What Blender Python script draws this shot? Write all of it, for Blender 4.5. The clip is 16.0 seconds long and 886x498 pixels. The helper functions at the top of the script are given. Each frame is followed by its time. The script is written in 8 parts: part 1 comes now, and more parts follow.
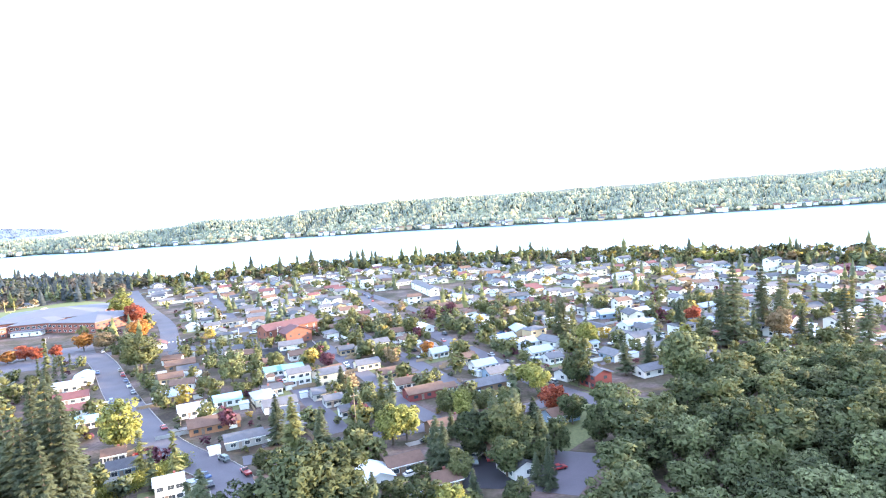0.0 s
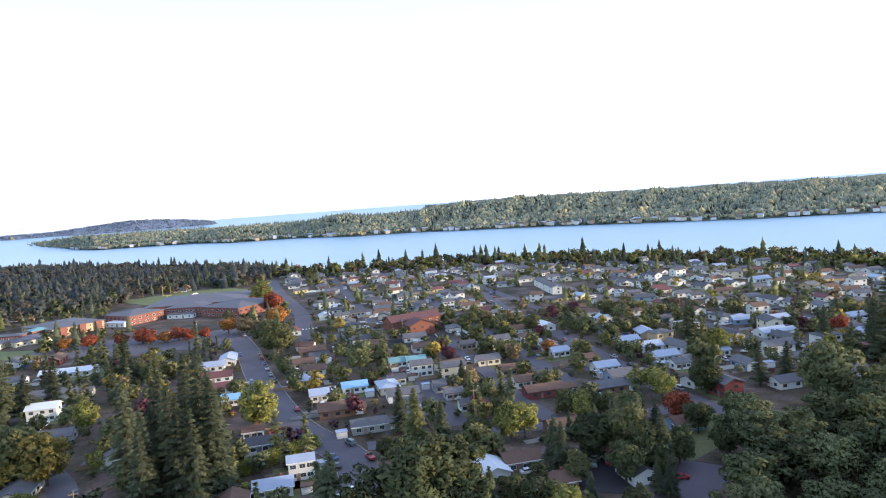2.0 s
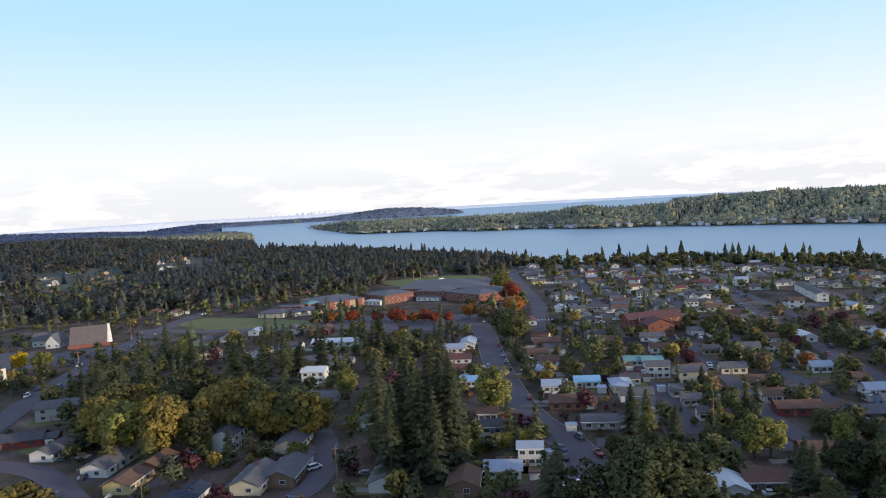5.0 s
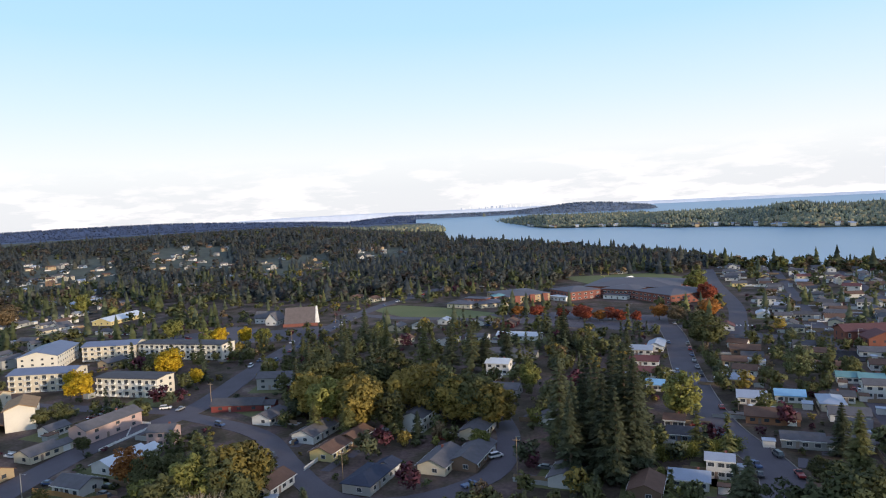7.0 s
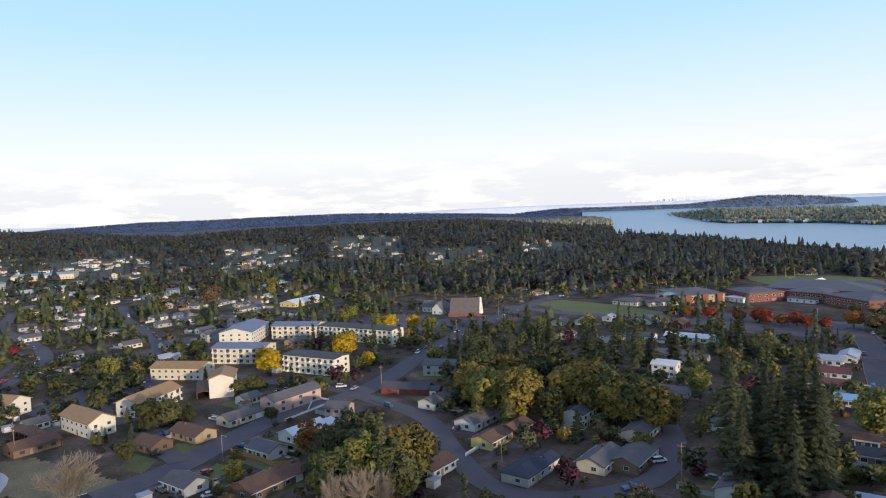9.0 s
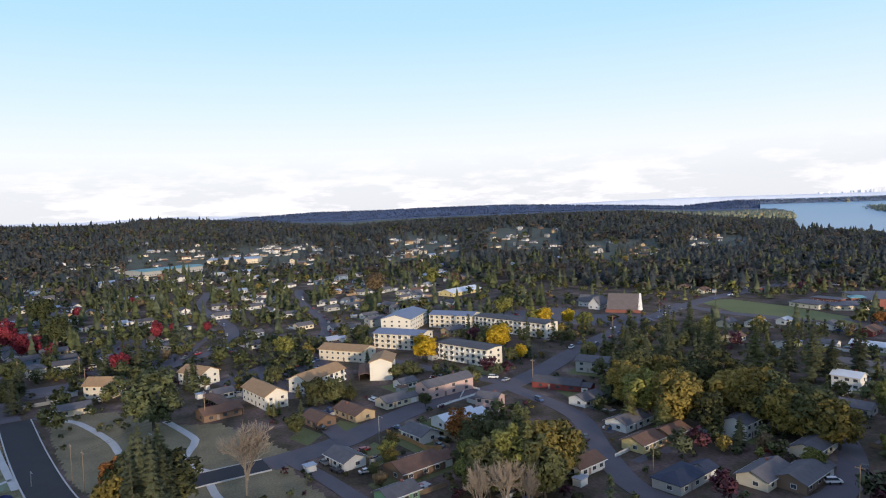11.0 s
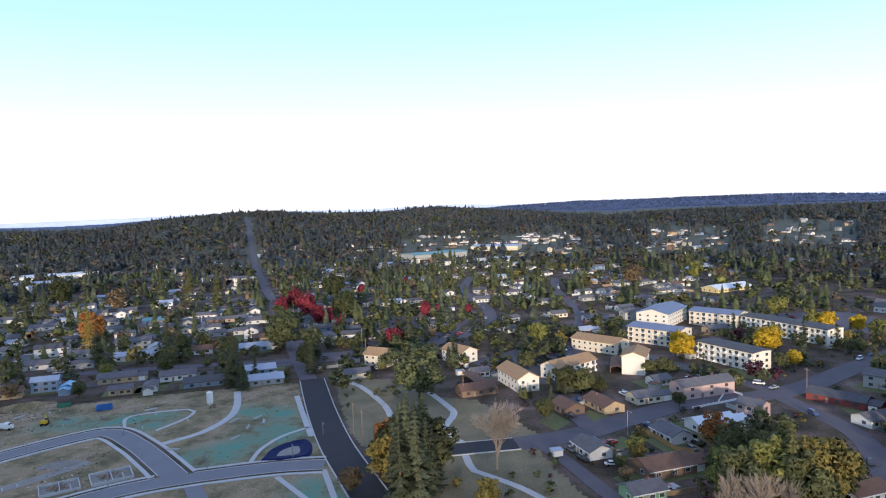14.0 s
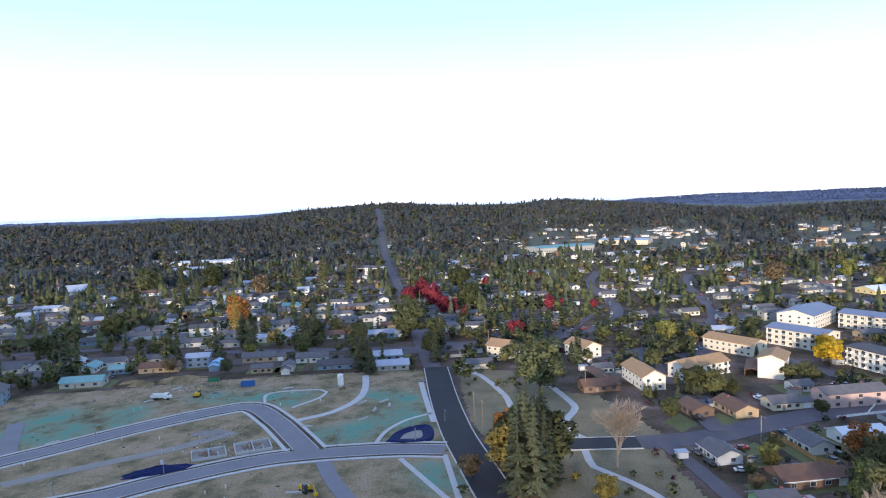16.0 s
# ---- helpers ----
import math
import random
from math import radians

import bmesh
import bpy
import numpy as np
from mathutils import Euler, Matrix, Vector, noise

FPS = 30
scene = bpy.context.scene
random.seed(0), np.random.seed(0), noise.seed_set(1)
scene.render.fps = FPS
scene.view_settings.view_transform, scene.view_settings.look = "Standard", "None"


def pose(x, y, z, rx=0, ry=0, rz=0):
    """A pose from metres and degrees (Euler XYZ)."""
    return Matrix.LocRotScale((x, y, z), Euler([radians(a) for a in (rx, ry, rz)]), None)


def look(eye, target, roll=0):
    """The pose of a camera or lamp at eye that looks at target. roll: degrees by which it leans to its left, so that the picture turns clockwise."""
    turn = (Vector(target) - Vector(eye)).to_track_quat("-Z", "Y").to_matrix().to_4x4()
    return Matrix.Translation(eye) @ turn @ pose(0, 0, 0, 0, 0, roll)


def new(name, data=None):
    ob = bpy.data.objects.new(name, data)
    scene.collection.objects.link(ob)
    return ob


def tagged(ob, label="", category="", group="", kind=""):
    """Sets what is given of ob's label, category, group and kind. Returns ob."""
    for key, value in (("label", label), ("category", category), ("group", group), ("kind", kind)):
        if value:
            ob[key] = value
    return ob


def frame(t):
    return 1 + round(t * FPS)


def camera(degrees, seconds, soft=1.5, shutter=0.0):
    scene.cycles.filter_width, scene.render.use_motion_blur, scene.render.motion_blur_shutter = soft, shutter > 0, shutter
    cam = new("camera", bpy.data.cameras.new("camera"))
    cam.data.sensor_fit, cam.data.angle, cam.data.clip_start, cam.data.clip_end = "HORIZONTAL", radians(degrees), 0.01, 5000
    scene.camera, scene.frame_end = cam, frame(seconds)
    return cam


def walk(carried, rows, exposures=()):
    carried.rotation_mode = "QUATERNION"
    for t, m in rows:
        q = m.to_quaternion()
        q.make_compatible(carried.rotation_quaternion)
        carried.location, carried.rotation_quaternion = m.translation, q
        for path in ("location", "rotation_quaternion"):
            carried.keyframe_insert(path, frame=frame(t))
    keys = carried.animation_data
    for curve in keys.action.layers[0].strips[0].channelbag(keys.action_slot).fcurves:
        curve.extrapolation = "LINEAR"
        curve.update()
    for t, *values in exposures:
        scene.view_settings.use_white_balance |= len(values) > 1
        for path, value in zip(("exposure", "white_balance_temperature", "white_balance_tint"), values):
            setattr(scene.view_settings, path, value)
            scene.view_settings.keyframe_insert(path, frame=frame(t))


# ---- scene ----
cam = camera(66.43, 16.0, soft=1.1)
PATH = [
    (0.0, pose(0.00, 0.00, 75.00, 85.345, 4.470, 0.000)),
    (0.5, pose(0.11, -0.38, 75.29, 85.456, 4.358, 2.703)),
    (1.0, pose(0.28, -0.83, 75.44, 85.570, 4.253, 5.332)),
    (1.5, pose(0.56, -1.42, 75.61, 85.686, 4.153, 7.926)),
    (2.0, pose(0.73, -2.16, 75.99, 85.746, 4.080, 10.529)),
    (2.5, pose(1.04, -3.01, 76.47, 85.852, 4.011, 13.938)),
    (3.0, pose(1.33, -3.54, 76.75, 85.956, 3.891, 17.189)),
    (3.5, pose(1.67, -3.93, 76.77, 86.092, 3.715, 20.698)),
    (4.0, pose(2.15, -4.38, 77.01, 86.193, 3.535, 24.497)),
    (6.5, pose(4.84, -6.43, 77.90, 86.501, 2.964, 41.523)),
    (7.0, pose(5.62, -7.38, 78.46, 86.607, 2.773, 46.635)),
    (7.5, pose(6.36, -8.05, 78.94, 86.689, 2.606, 51.347)),
    (8.0, pose(6.99, -8.33, 79.28, 86.683, 2.444, 55.123)),
    (8.5, pose(7.60, -8.68, 79.37, 86.626, 2.367, 57.888)),
    (9.0, pose(8.10, -8.85, 79.67, 86.547, 2.316, 60.570)),
    (11.5, pose(11.03, -6.57, 80.98, 86.261, 2.042, 77.640)),
    (12.0, pose(11.58, -6.47, 81.15, 86.230, 2.006, 81.059)),
    (12.5, pose(12.31, -6.33, 81.47, 86.160, 2.007, 84.481)),
    (13.0, pose(13.41, -6.05, 81.66, 86.134, 1.990, 88.266)),
    (13.5, pose(14.36, -5.66, 81.81, 86.116, 1.977, 91.982)),
    (14.0, pose(15.03, -5.27, 81.98, 86.083, 1.966, 95.819)),
    (14.5, pose(15.63, -4.77, 82.04, 86.043, 1.943, 99.357)),
    (15.0, pose(16.38, -4.20, 82.20, 85.959, 1.944, 102.301)),
    (15.5, pose(16.85, -3.74, 82.22, 85.863, 1.922, 104.468)),
    (16.0, pose(17.09, -3.35, 82.10, 85.806, 1.905, 106.549)),
]
walk(cam, PATH, [(0, 2.75, 6500, 10), (0.5, 2.2, 6500, 10), (1, 1.78, 6500, 10), (1.5, 1.38, 6500, 10), (2, 1.03, 6500, 10), (3, 0.48, 6500, 10), (4, 0.1, 6500, 10), (9, 0.06, 6500, 10), (12, 0.04, 6300, 11), (13, 0.17, 6200, 11), (14, 0.37, 6100, 12), (16, 0.64, 6000, 12)])

# world: pale evening sky with haze near the horizon and thin cloud
SUN_AZ, SUN_EL = -85.0, 8.0
world = bpy.data.worlds.new("sky")
scene.world = world
world.use_nodes = True
wn, wl = world.node_tree.nodes, world.node_tree.links
wn.clear()


def wnode(kind, **inputs):
    n = wn.new(kind)
    for k, v in inputs.items():
        n.inputs[k.replace("_", " ")].default_value = v
    return n


sky = wn.new("ShaderNodeTexSky")
sky.sky_type = "NISHITA"
sky.sun_disc = False
sky.sun_elevation = radians(SUN_EL)
sky.sun_rotation = radians(-SUN_AZ)
sky.air_density, sky.dust_density, sky.ozone_density = 1.0, 1.5, 1.5
coord = wn.new("ShaderNodeTexCoord")
sep = wn.new("ShaderNodeSeparateXYZ")
wl.new(coord.outputs["Generated"], sep.inputs[0])
haze = wn.new("ShaderNodeValToRGB")
ramp = haze.color_ramp
ramp.elements[0].position, ramp.elements[0].color = 0.0, (0.88, 0.89, 0.925, 1)
ramp.elements[1].position, ramp.elements[1].color = 1.0, (0.325, 0.4, 0.65, 1)
for place, tone in ((0.035, (0.88, 0.9, 0.94)), (0.06, (0.93, 0.95, 0.98)), (0.08, (0.95, 0.98, 1.0)), (0.15, (0.75, 0.91, 1.0)), (0.25, (0.51, 0.8, 1.0)), (0.38, (0.4, 0.7, 1.0)), (0.5, (0.44, 0.59, 0.9)), (0.62, (0.38, 0.465, 0.73))):
    ramp.elements.new(place).color = (*tone, 1)
wl.new(sep.outputs["Z"], haze.inputs[0])
bright = wn.new("ShaderNodeMixRGB")
bright.blend_type = "MULTIPLY"
bright.inputs["Fac"].default_value = 1.0
bright.inputs["Color2"].default_value = (9.3, 9.3, 9.3, 1)
wl.new(haze.outputs[0], bright.inputs["Color1"])
squash = wn.new("ShaderNodeMapping")
squash.inputs["Scale"].default_value = (9, 9, 42)
wl.new(coord.outputs["Generated"], squash.inputs["Vector"])
puff = wnode("ShaderNodeTexNoise", Scale=1.0, Detail=6.0, Roughness=0.6)
wl.new(squash.outputs[0], puff.inputs["Vector"])
band = wn.new("ShaderNodeValToRGB")
band.color_ramp.elements[0].position, band.color_ramp.elements[0].color = 0.0, (1, 1, 1, 1)
band.color_ramp.elements[1].position, band.color_ramp.elements[1].color = 0.085, (0, 0, 0, 1)
wl.new(sep.outputs["Z"], band.inputs[0])
cover = wn.new("ShaderNodeValToRGB")
cover.color_ramp.elements[0].position, cover.color_ramp.elements[0].color = 0.46, (0, 0, 0, 1)
cover.color_ramp.elements[1].position, cover.color_ramp.elements[1].color = 0.58, (1, 1, 1, 1)
wl.new(puff.outputs["Fac"], cover.inputs[0])
both = wn.new("ShaderNodeMath")
both.operation = "MULTIPLY"
wl.new(cover.outputs[0], both.inputs[0])
wl.new(band.outputs[0], both.inputs[1])
mist = wn.new("ShaderNodeMixRGB")
mist.inputs["Fac"].default_value = 0.92
wl.new(sky.outputs[0], mist.inputs["Color1"])
wl.new(bright.outputs[0], mist.inputs["Color2"])
cloud = wn.new("ShaderNodeMixRGB")
cloud.inputs["Color2"].default_value = (10.2, 9.75, 9.7, 1)
wl.new(both.outputs[0], cloud.inputs["Fac"])
wl.new(mist.outputs[0], cloud.inputs["Color1"])
bg = wnode("ShaderNodeBackground", Strength=0.11)
wl.new(cloud.outputs[0], bg.inputs["Color"])
wout = wn.new("ShaderNodeOutputWorld")
wl.new(bg.outputs[0], wout.inputs["Surface"])

sun = new("sun", bpy.data.lights.new("sun", "SUN"))
sun.data.energy, sun.data.angle, sun.data.color = 3.8, radians(2), (1.0, 0.8, 0.58)
sun.matrix_world = look((-math.sin(radians(SUN_AZ)) * math.cos(radians(SUN_EL)) * 900, math.cos(radians(SUN_AZ)) * math.cos(radians(SUN_EL)) * 900, math.sin(radians(SUN_EL)) * 900), (0, 0, 0))

# ---- materials ----
def material(name, colour, rough=0.85, vary=0.25, scale=0.6, fine=9.0, bump=0.0, metal=0.0, second=None, island=0.0, obj=0.0, spec=0.3, thin=0.0):
    """A node material: base colour broken at two scales, optionally by leaf or by object."""
    m = bpy.data.materials.new(name)
    m.use_nodes = True
    nt = m.node_tree
    n, l = nt.nodes, nt.links
    b = n["Principled BSDF"]
    b.inputs["Roughness"].default_value, b.inputs["Metallic"].default_value = rough, metal
    b.inputs["Specular IOR Level"].default_value = spec
    geo = n.new("ShaderNodeNewGeometry")
    big = n.new("ShaderNodeTexNoise")
    big.inputs["Scale"].default_value, big.inputs["Detail"].default_value = scale, 4
    small = n.new("ShaderNodeTexNoise")
    small.inputs["Scale"].default_value, small.inputs["Detail"].default_value = fine, 3
    l.new(geo.outputs["Position"], big.inputs["Vector"])
    l.new(geo.outputs["Position"], small.inputs["Vector"])
    tone = n.new("ShaderNodeMath")
    tone.operation = "ADD"
    l.new(big.outputs["Fac"], tone.inputs[0])
    l.new(small.outputs["Fac"], tone.inputs[1])
    last = tone
    if island:
        more = n.new("ShaderNodeMath")
        more.operation = "MULTIPLY_ADD"
        more.inputs[1].default_value = island
        l.new(geo.outputs["Random Per Island"], more.inputs[0])
        l.new(last.outputs[0], more.inputs[2])
        last = more
    if obj:
        info = n.new("ShaderNodeObjectInfo")
        more = n.new("ShaderNodeMath")
        more.operation = "MULTIPLY_ADD"
        more.inputs[1].default_value = obj
        l.new(info.outputs["Random"], more.inputs[0])
        l.new(last.outputs[0], more.inputs[2])
        last = more
    total = 2.0 + island + obj
    scaled = n.new("ShaderNodeMapRange")
    scaled.inputs["From Min"].default_value = total * 0.25
    scaled.inputs["From Max"].default_value = total * 0.75
    l.new(last.outputs[0], scaled.inputs["Value"])
    mix = n.new("ShaderNodeMixRGB")
    dark = [c * (1 - vary) for c in colour]
    light = list(second) if second else [min(1, c * (1 + vary)) for c in colour]
    mix.inputs["Color1"].default_value, mix.inputs["Color2"].default_value = (*dark, 1), (*light, 1)
    l.new(scaled.outputs[0], mix.inputs["Fac"])
    l.new(mix.outputs[0], b.inputs["Base Color"])
    if bump:
        bp = n.new("ShaderNodeBump")
        bp.inputs["Strength"].default_value = bump
        bp.inputs["Distance"].default_value = 0.1
        l.new(small.outputs["Fac"], bp.inputs["Height"])
        l.new(bp.outputs[0], b.inputs["Normal"])
    if thin:
        # light passing through leaves
        glow = n.new("ShaderNodeBsdfTranslucent")
        l.new(mix.outputs[0], glow.inputs["Color"])
        blend = n.new("ShaderNodeMixShader")
        blend.inputs[0].default_value = thin
        l.new(b.outputs[0], blend.inputs[1])
        l.new(glow.outputs[0], blend.inputs[2])
        l.new(blend.outputs[0], n["Material Output"].inputs["Surface"])
    return m


WALLS = {
    "w": material("white_paint", (0.63, 0.62, 0.6), 0.7, 0.12, 0.3, 4),
    "c": material("cream_siding", (0.62, 0.55, 0.42), 0.7, 0.12, 0.3, 4),
    "g": material("grey_siding", (0.36, 0.36, 0.35), 0.7, 0.15, 0.3, 4),
    "b": material("blue_grey_siding", (0.2, 0.27, 0.36), 0.7, 0.15, 0.3, 4),
    "r": material("red_siding", (0.22, 0.055, 0.05), 0.75, 0.15, 0.3, 4),
    "y": material("yellow_siding", (0.6, 0.5, 0.24), 0.7, 0.12, 0.3, 4),
    "n": material("brown_siding", (0.2, 0.13, 0.09), 0.8, 0.2, 0.3, 4),
    "t": material("tan_siding", (0.42, 0.32, 0.2), 0.8, 0.15, 0.3, 4),
    "k": material("orange_brick", (0.36, 0.18, 0.1), 0.85, 0.2, 0.4, 7, 0.3),
    "m": material("green_siding", (0.16, 0.3, 0.19), 0.75, 0.15, 0.3, 4),
    "p": material("pink_siding", (0.5, 0.36, 0.33), 0.7, 0.12, 0.3, 4),
}
ROOFS = {
    "G": material("grey_shingle", (0.125, 0.122, 0.132), 0.9, 0.3, 0.5, 6, 0.4),
    "D": material("dark_shingle", (0.085, 0.085, 0.095), 0.85, 0.3, 0.5, 6, 0.4),
    "N": material("navy_shingle", (0.035, 0.045, 0.075), 0.8, 0.3, 0.5, 6, 0.4),
    "L": material("pale_blue_roof", (0.33, 0.38, 0.47), 0.55, 0.15, 0.4, 5, 0.2),
    "A": material("blue_metal_roof", (0.22, 0.42, 0.62), 0.45, 0.12, 0.4, 5, 0.1),
    "B": material("brown_shingle", (0.15, 0.09, 0.066), 0.9, 0.3, 0.5, 6, 0.4),
    "T": material("teal_roof", (0.16, 0.32, 0.34), 0.7, 0.2, 0.5, 6, 0.2),
    "R": material("red_roof", (0.15, 0.062, 0.06), 0.8, 0.25, 0.5, 6, 0.3),
    "W": material("white_roof", (0.62, 0.66, 0.7), 0.5, 0.12, 0.4, 5, 0.1),
    "O": material("orange_brown_shingle", (0.34, 0.22, 0.12), 0.9, 0.25, 0.5, 6, 0.4),
    "S": material("slate_blue_metal", (0.16, 0.19, 0.28), 0.5, 0.15, 0.3, 4, 0.1),
}
LEAF = {
    "f": material("fir_needles", (0.07, 0.085, 0.05), 0.9, 0.45, 0.15, 2, island=1.2, obj=1.4, second=(0.155, 0.175, 0.1), thin=0.3),
    "l": material("light_conifer", (0.108, 0.122, 0.05), 0.9, 0.4, 0.15, 2, island=2.0, obj=0.8, second=(0.25, 0.25, 0.1), thin=0.3),
    "g": material("green_leaves", (0.078, 0.086, 0.037), 0.85, 0.5, 0.15, 2, island=1.4, obj=1.4, second=(0.19, 0.195, 0.08), thin=0.3),
    "o": material("ochre_leaves", (0.2, 0.175, 0.052), 0.85, 0.4, 0.12, 2, island=1.3, obj=1.6, second=(0.44, 0.335, 0.088), thin=0.3),
    "y": material("yellow_green_leaves", (0.169, 0.189, 0.052), 0.85, 0.4, 0.15, 2, island=2.0, obj=0.8, second=(0.377, 0.364, 0.104), thin=0.3),
    "Y": material("gold_leaves", (0.605, 0.396, 0.022), 0.85, 0.35, 0.15, 2, island=2.0, obj=0.6, second=(0.9, 0.638, 0.055), thin=0.3),
    "r": material("rust_red_leaves", (0.266, 0.063, 0.042), 0.85, 0.45, 0.15, 2, island=2.0, obj=0.8, second=(0.532, 0.14, 0.07), thin=0.3),
    "R": material("crimson_leaves", (0.18, 0.03, 0.045), 0.85, 0.45, 0.15, 2, island=2.0, obj=0.8, second=(0.4, 0.06, 0.085), thin=0.3),
    "a": material("orange_leaves", (0.336, 0.126, 0.0392), 0.85, 0.4, 0.15, 2, island=2.0, obj=0.8, second=(0.588, 0.266, 0.07), thin=0.3),
    "p": material("plum_leaves", (0.0825, 0.033, 0.045), 0.85, 0.4, 0.15, 2, island=2.0, obj=0.8, second=(0.18, 0.0675, 0.09), thin=0.3),
    "w": material("willow_leaves", (0.1, 0.12, 0.055), 0.85, 0.4, 0.15, 2, island=2.0, obj=0.6, second=(0.23, 0.25, 0.115), thin=0.3),
    # green leaves darkened: the shade on the woods is put into this colour
    "k": material("shaded_green_leaves", (0.06, 0.08, 0.034), 0.85, 0.5, 0.15, 2, island=1.4, obj=1.4, second=(0.145, 0.162, 0.07), thin=0.3),
    "b": material("brown_leaves", (0.182, 0.133, 0.077), 0.85, 0.4, 0.15, 2, island=2.0, obj=0.8, second=(0.336, 0.245, 0.14), thin=0.3),
}
BARK = material("bark", (0.11, 0.085, 0.065), 0.9, 0.3, 1, 8)
GREY_BARK = material("grey_twigs", (0.27, 0.225, 0.18), 0.9, 0.25, 1, 8)
GLASS = material("window_glass", (0.06, 0.068, 0.08), 0.12, 0.2, 0.5, 3, spec=0.6)
FRAME = material("white_trim", (0.75, 0.75, 0.73), 0.6, 0.08, 0.5, 5)
DOOR = material("door_paint", (0.16, 0.1, 0.07), 0.6, 0.2, 0.5, 5, obj=1.0, second=(0.35, 0.3, 0.27))
BRICK = material("red_brick", (0.24, 0.095, 0.075), 0.9, 0.25, 0.25, 5, 0.3)
ASPHALT = material("worn_asphalt", (0.11, 0.1, 0.115), 0.9, 0.22, 0.12, 3, 0.2)
FRESH = material("fresh_asphalt", (0.035, 0.034, 0.04), 0.85, 0.2, 0.15, 4, 0.2)
LIGHT_ROAD = material("pale_asphalt", (0.2, 0.195, 0.215), 0.9, 0.15, 0.12, 3, 0.2)
CONCRETE = material("concrete", (0.46, 0.455, 0.45), 0.9, 0.15, 0.3, 5, 0.2)
PAINT = material("road_paint", (0.75, 0.74, 0.7), 0.7, 0.15, 1, 8)
WOOD = material("weathered_wood", (0.28, 0.2, 0.13), 0.85, 0.25, 0.8, 9, 0.2)
STEEL = material("galvanised_steel", (0.4, 0.41, 0.42), 0.45, 0.15, 1, 9, metal=0.7)
TYRE = material("tyre_rubber", (0.02, 0.02, 0.02), 0.9, 0.2, 1, 9)
LAWN = material("lawn", (0.1, 0.11, 0.045), 0.95, 0.35, 0.05, 1.2, 0.3, second=(0.19, 0.2, 0.085))
FIELD = material("playing_field", (0.11, 0.14, 0.05), 0.95, 0.2, 0.02, 0.8, 0.2, second=(0.19, 0.2, 0.085))
GRAVEL = material("gravel", (0.26, 0.24, 0.22), 0.95, 0.25, 0.2, 5, 0.3)
TARP = material("blue_tarp", (0.018, 0.025, 0.085), 0.8, 0.35, 0.5, 3, 0.5, spec=0.1)
CAR_PAINTS = [material("car_paint", c, 0.3, 0.05, 0.5, 5, spec=0.6) for c in ((0.75, 0.75, 0.75), (0.03, 0.03, 0.035), (0.3, 0.31, 0.33), (0.05, 0.09, 0.2), (0.3, 0.03, 0.03), (0.12, 0.13, 0.14))]


def ground_material():
    """Mixed yards: grass, bare soil and grit, broken at the size of a lot and of a tuft."""
    m = bpy.data.materials.new("yards_and_grass")
    m.use_nodes = True
    n, l = m.node_tree.nodes, m.node_tree.links
    b = n["Principled BSDF"]
    b.inputs["Roughness"].default_value = 0.95
    b.inputs["Specular IOR Level"].default_value = 0.1
    geo = n.new("ShaderNodeNewGeometry")
    lot = n.new("ShaderNodeTexNoise")
    lot.inputs["Scale"].default_value, lot.inputs["Detail"].default_value = 0.07, 3
    tuft = n.new("ShaderNodeTexNoise")
    tuft.inputs["Scale"].default_value, tuft.inputs["Detail"].default_value = 0.8, 4
    for t in (lot, tuft):
        l.new(geo.outputs["Position"], t.inputs["Vector"])
    ramp = n.new("ShaderNodeValToRGB")
    r = ramp.color_ramp
    r.elements[0].position, r.elements[0].color = 0.32, (0.054, 0.042, 0.033, 1)
    r.elements[1].position, r.elements[1].color = 0.72, (0.201, 0.16, 0.131, 1)
    for p, c in ((0.44, (0.08, 0.067, 0.046, 1)), (0.52, (0.11, 0.084, 0.068, 1)), (0.6, (0.126, 0.09, 0.082, 1))):
        r.elements.new(p).color = c
    l.new(lot.outputs["Fac"], ramp.inputs[0])
    mix = n.new("ShaderNodeMixRGB")
    mix.blend_type = "OVERLAY"
    mix.inputs["Fac"].default_value = 0.6
    l.new(ramp.outputs[0], mix.inputs["Color1"])
    l.new(tuft.outputs["Fac"], mix.inputs["Color2"])
    l.new(mix.outputs[0], b.inputs["Base Color"])
    return m


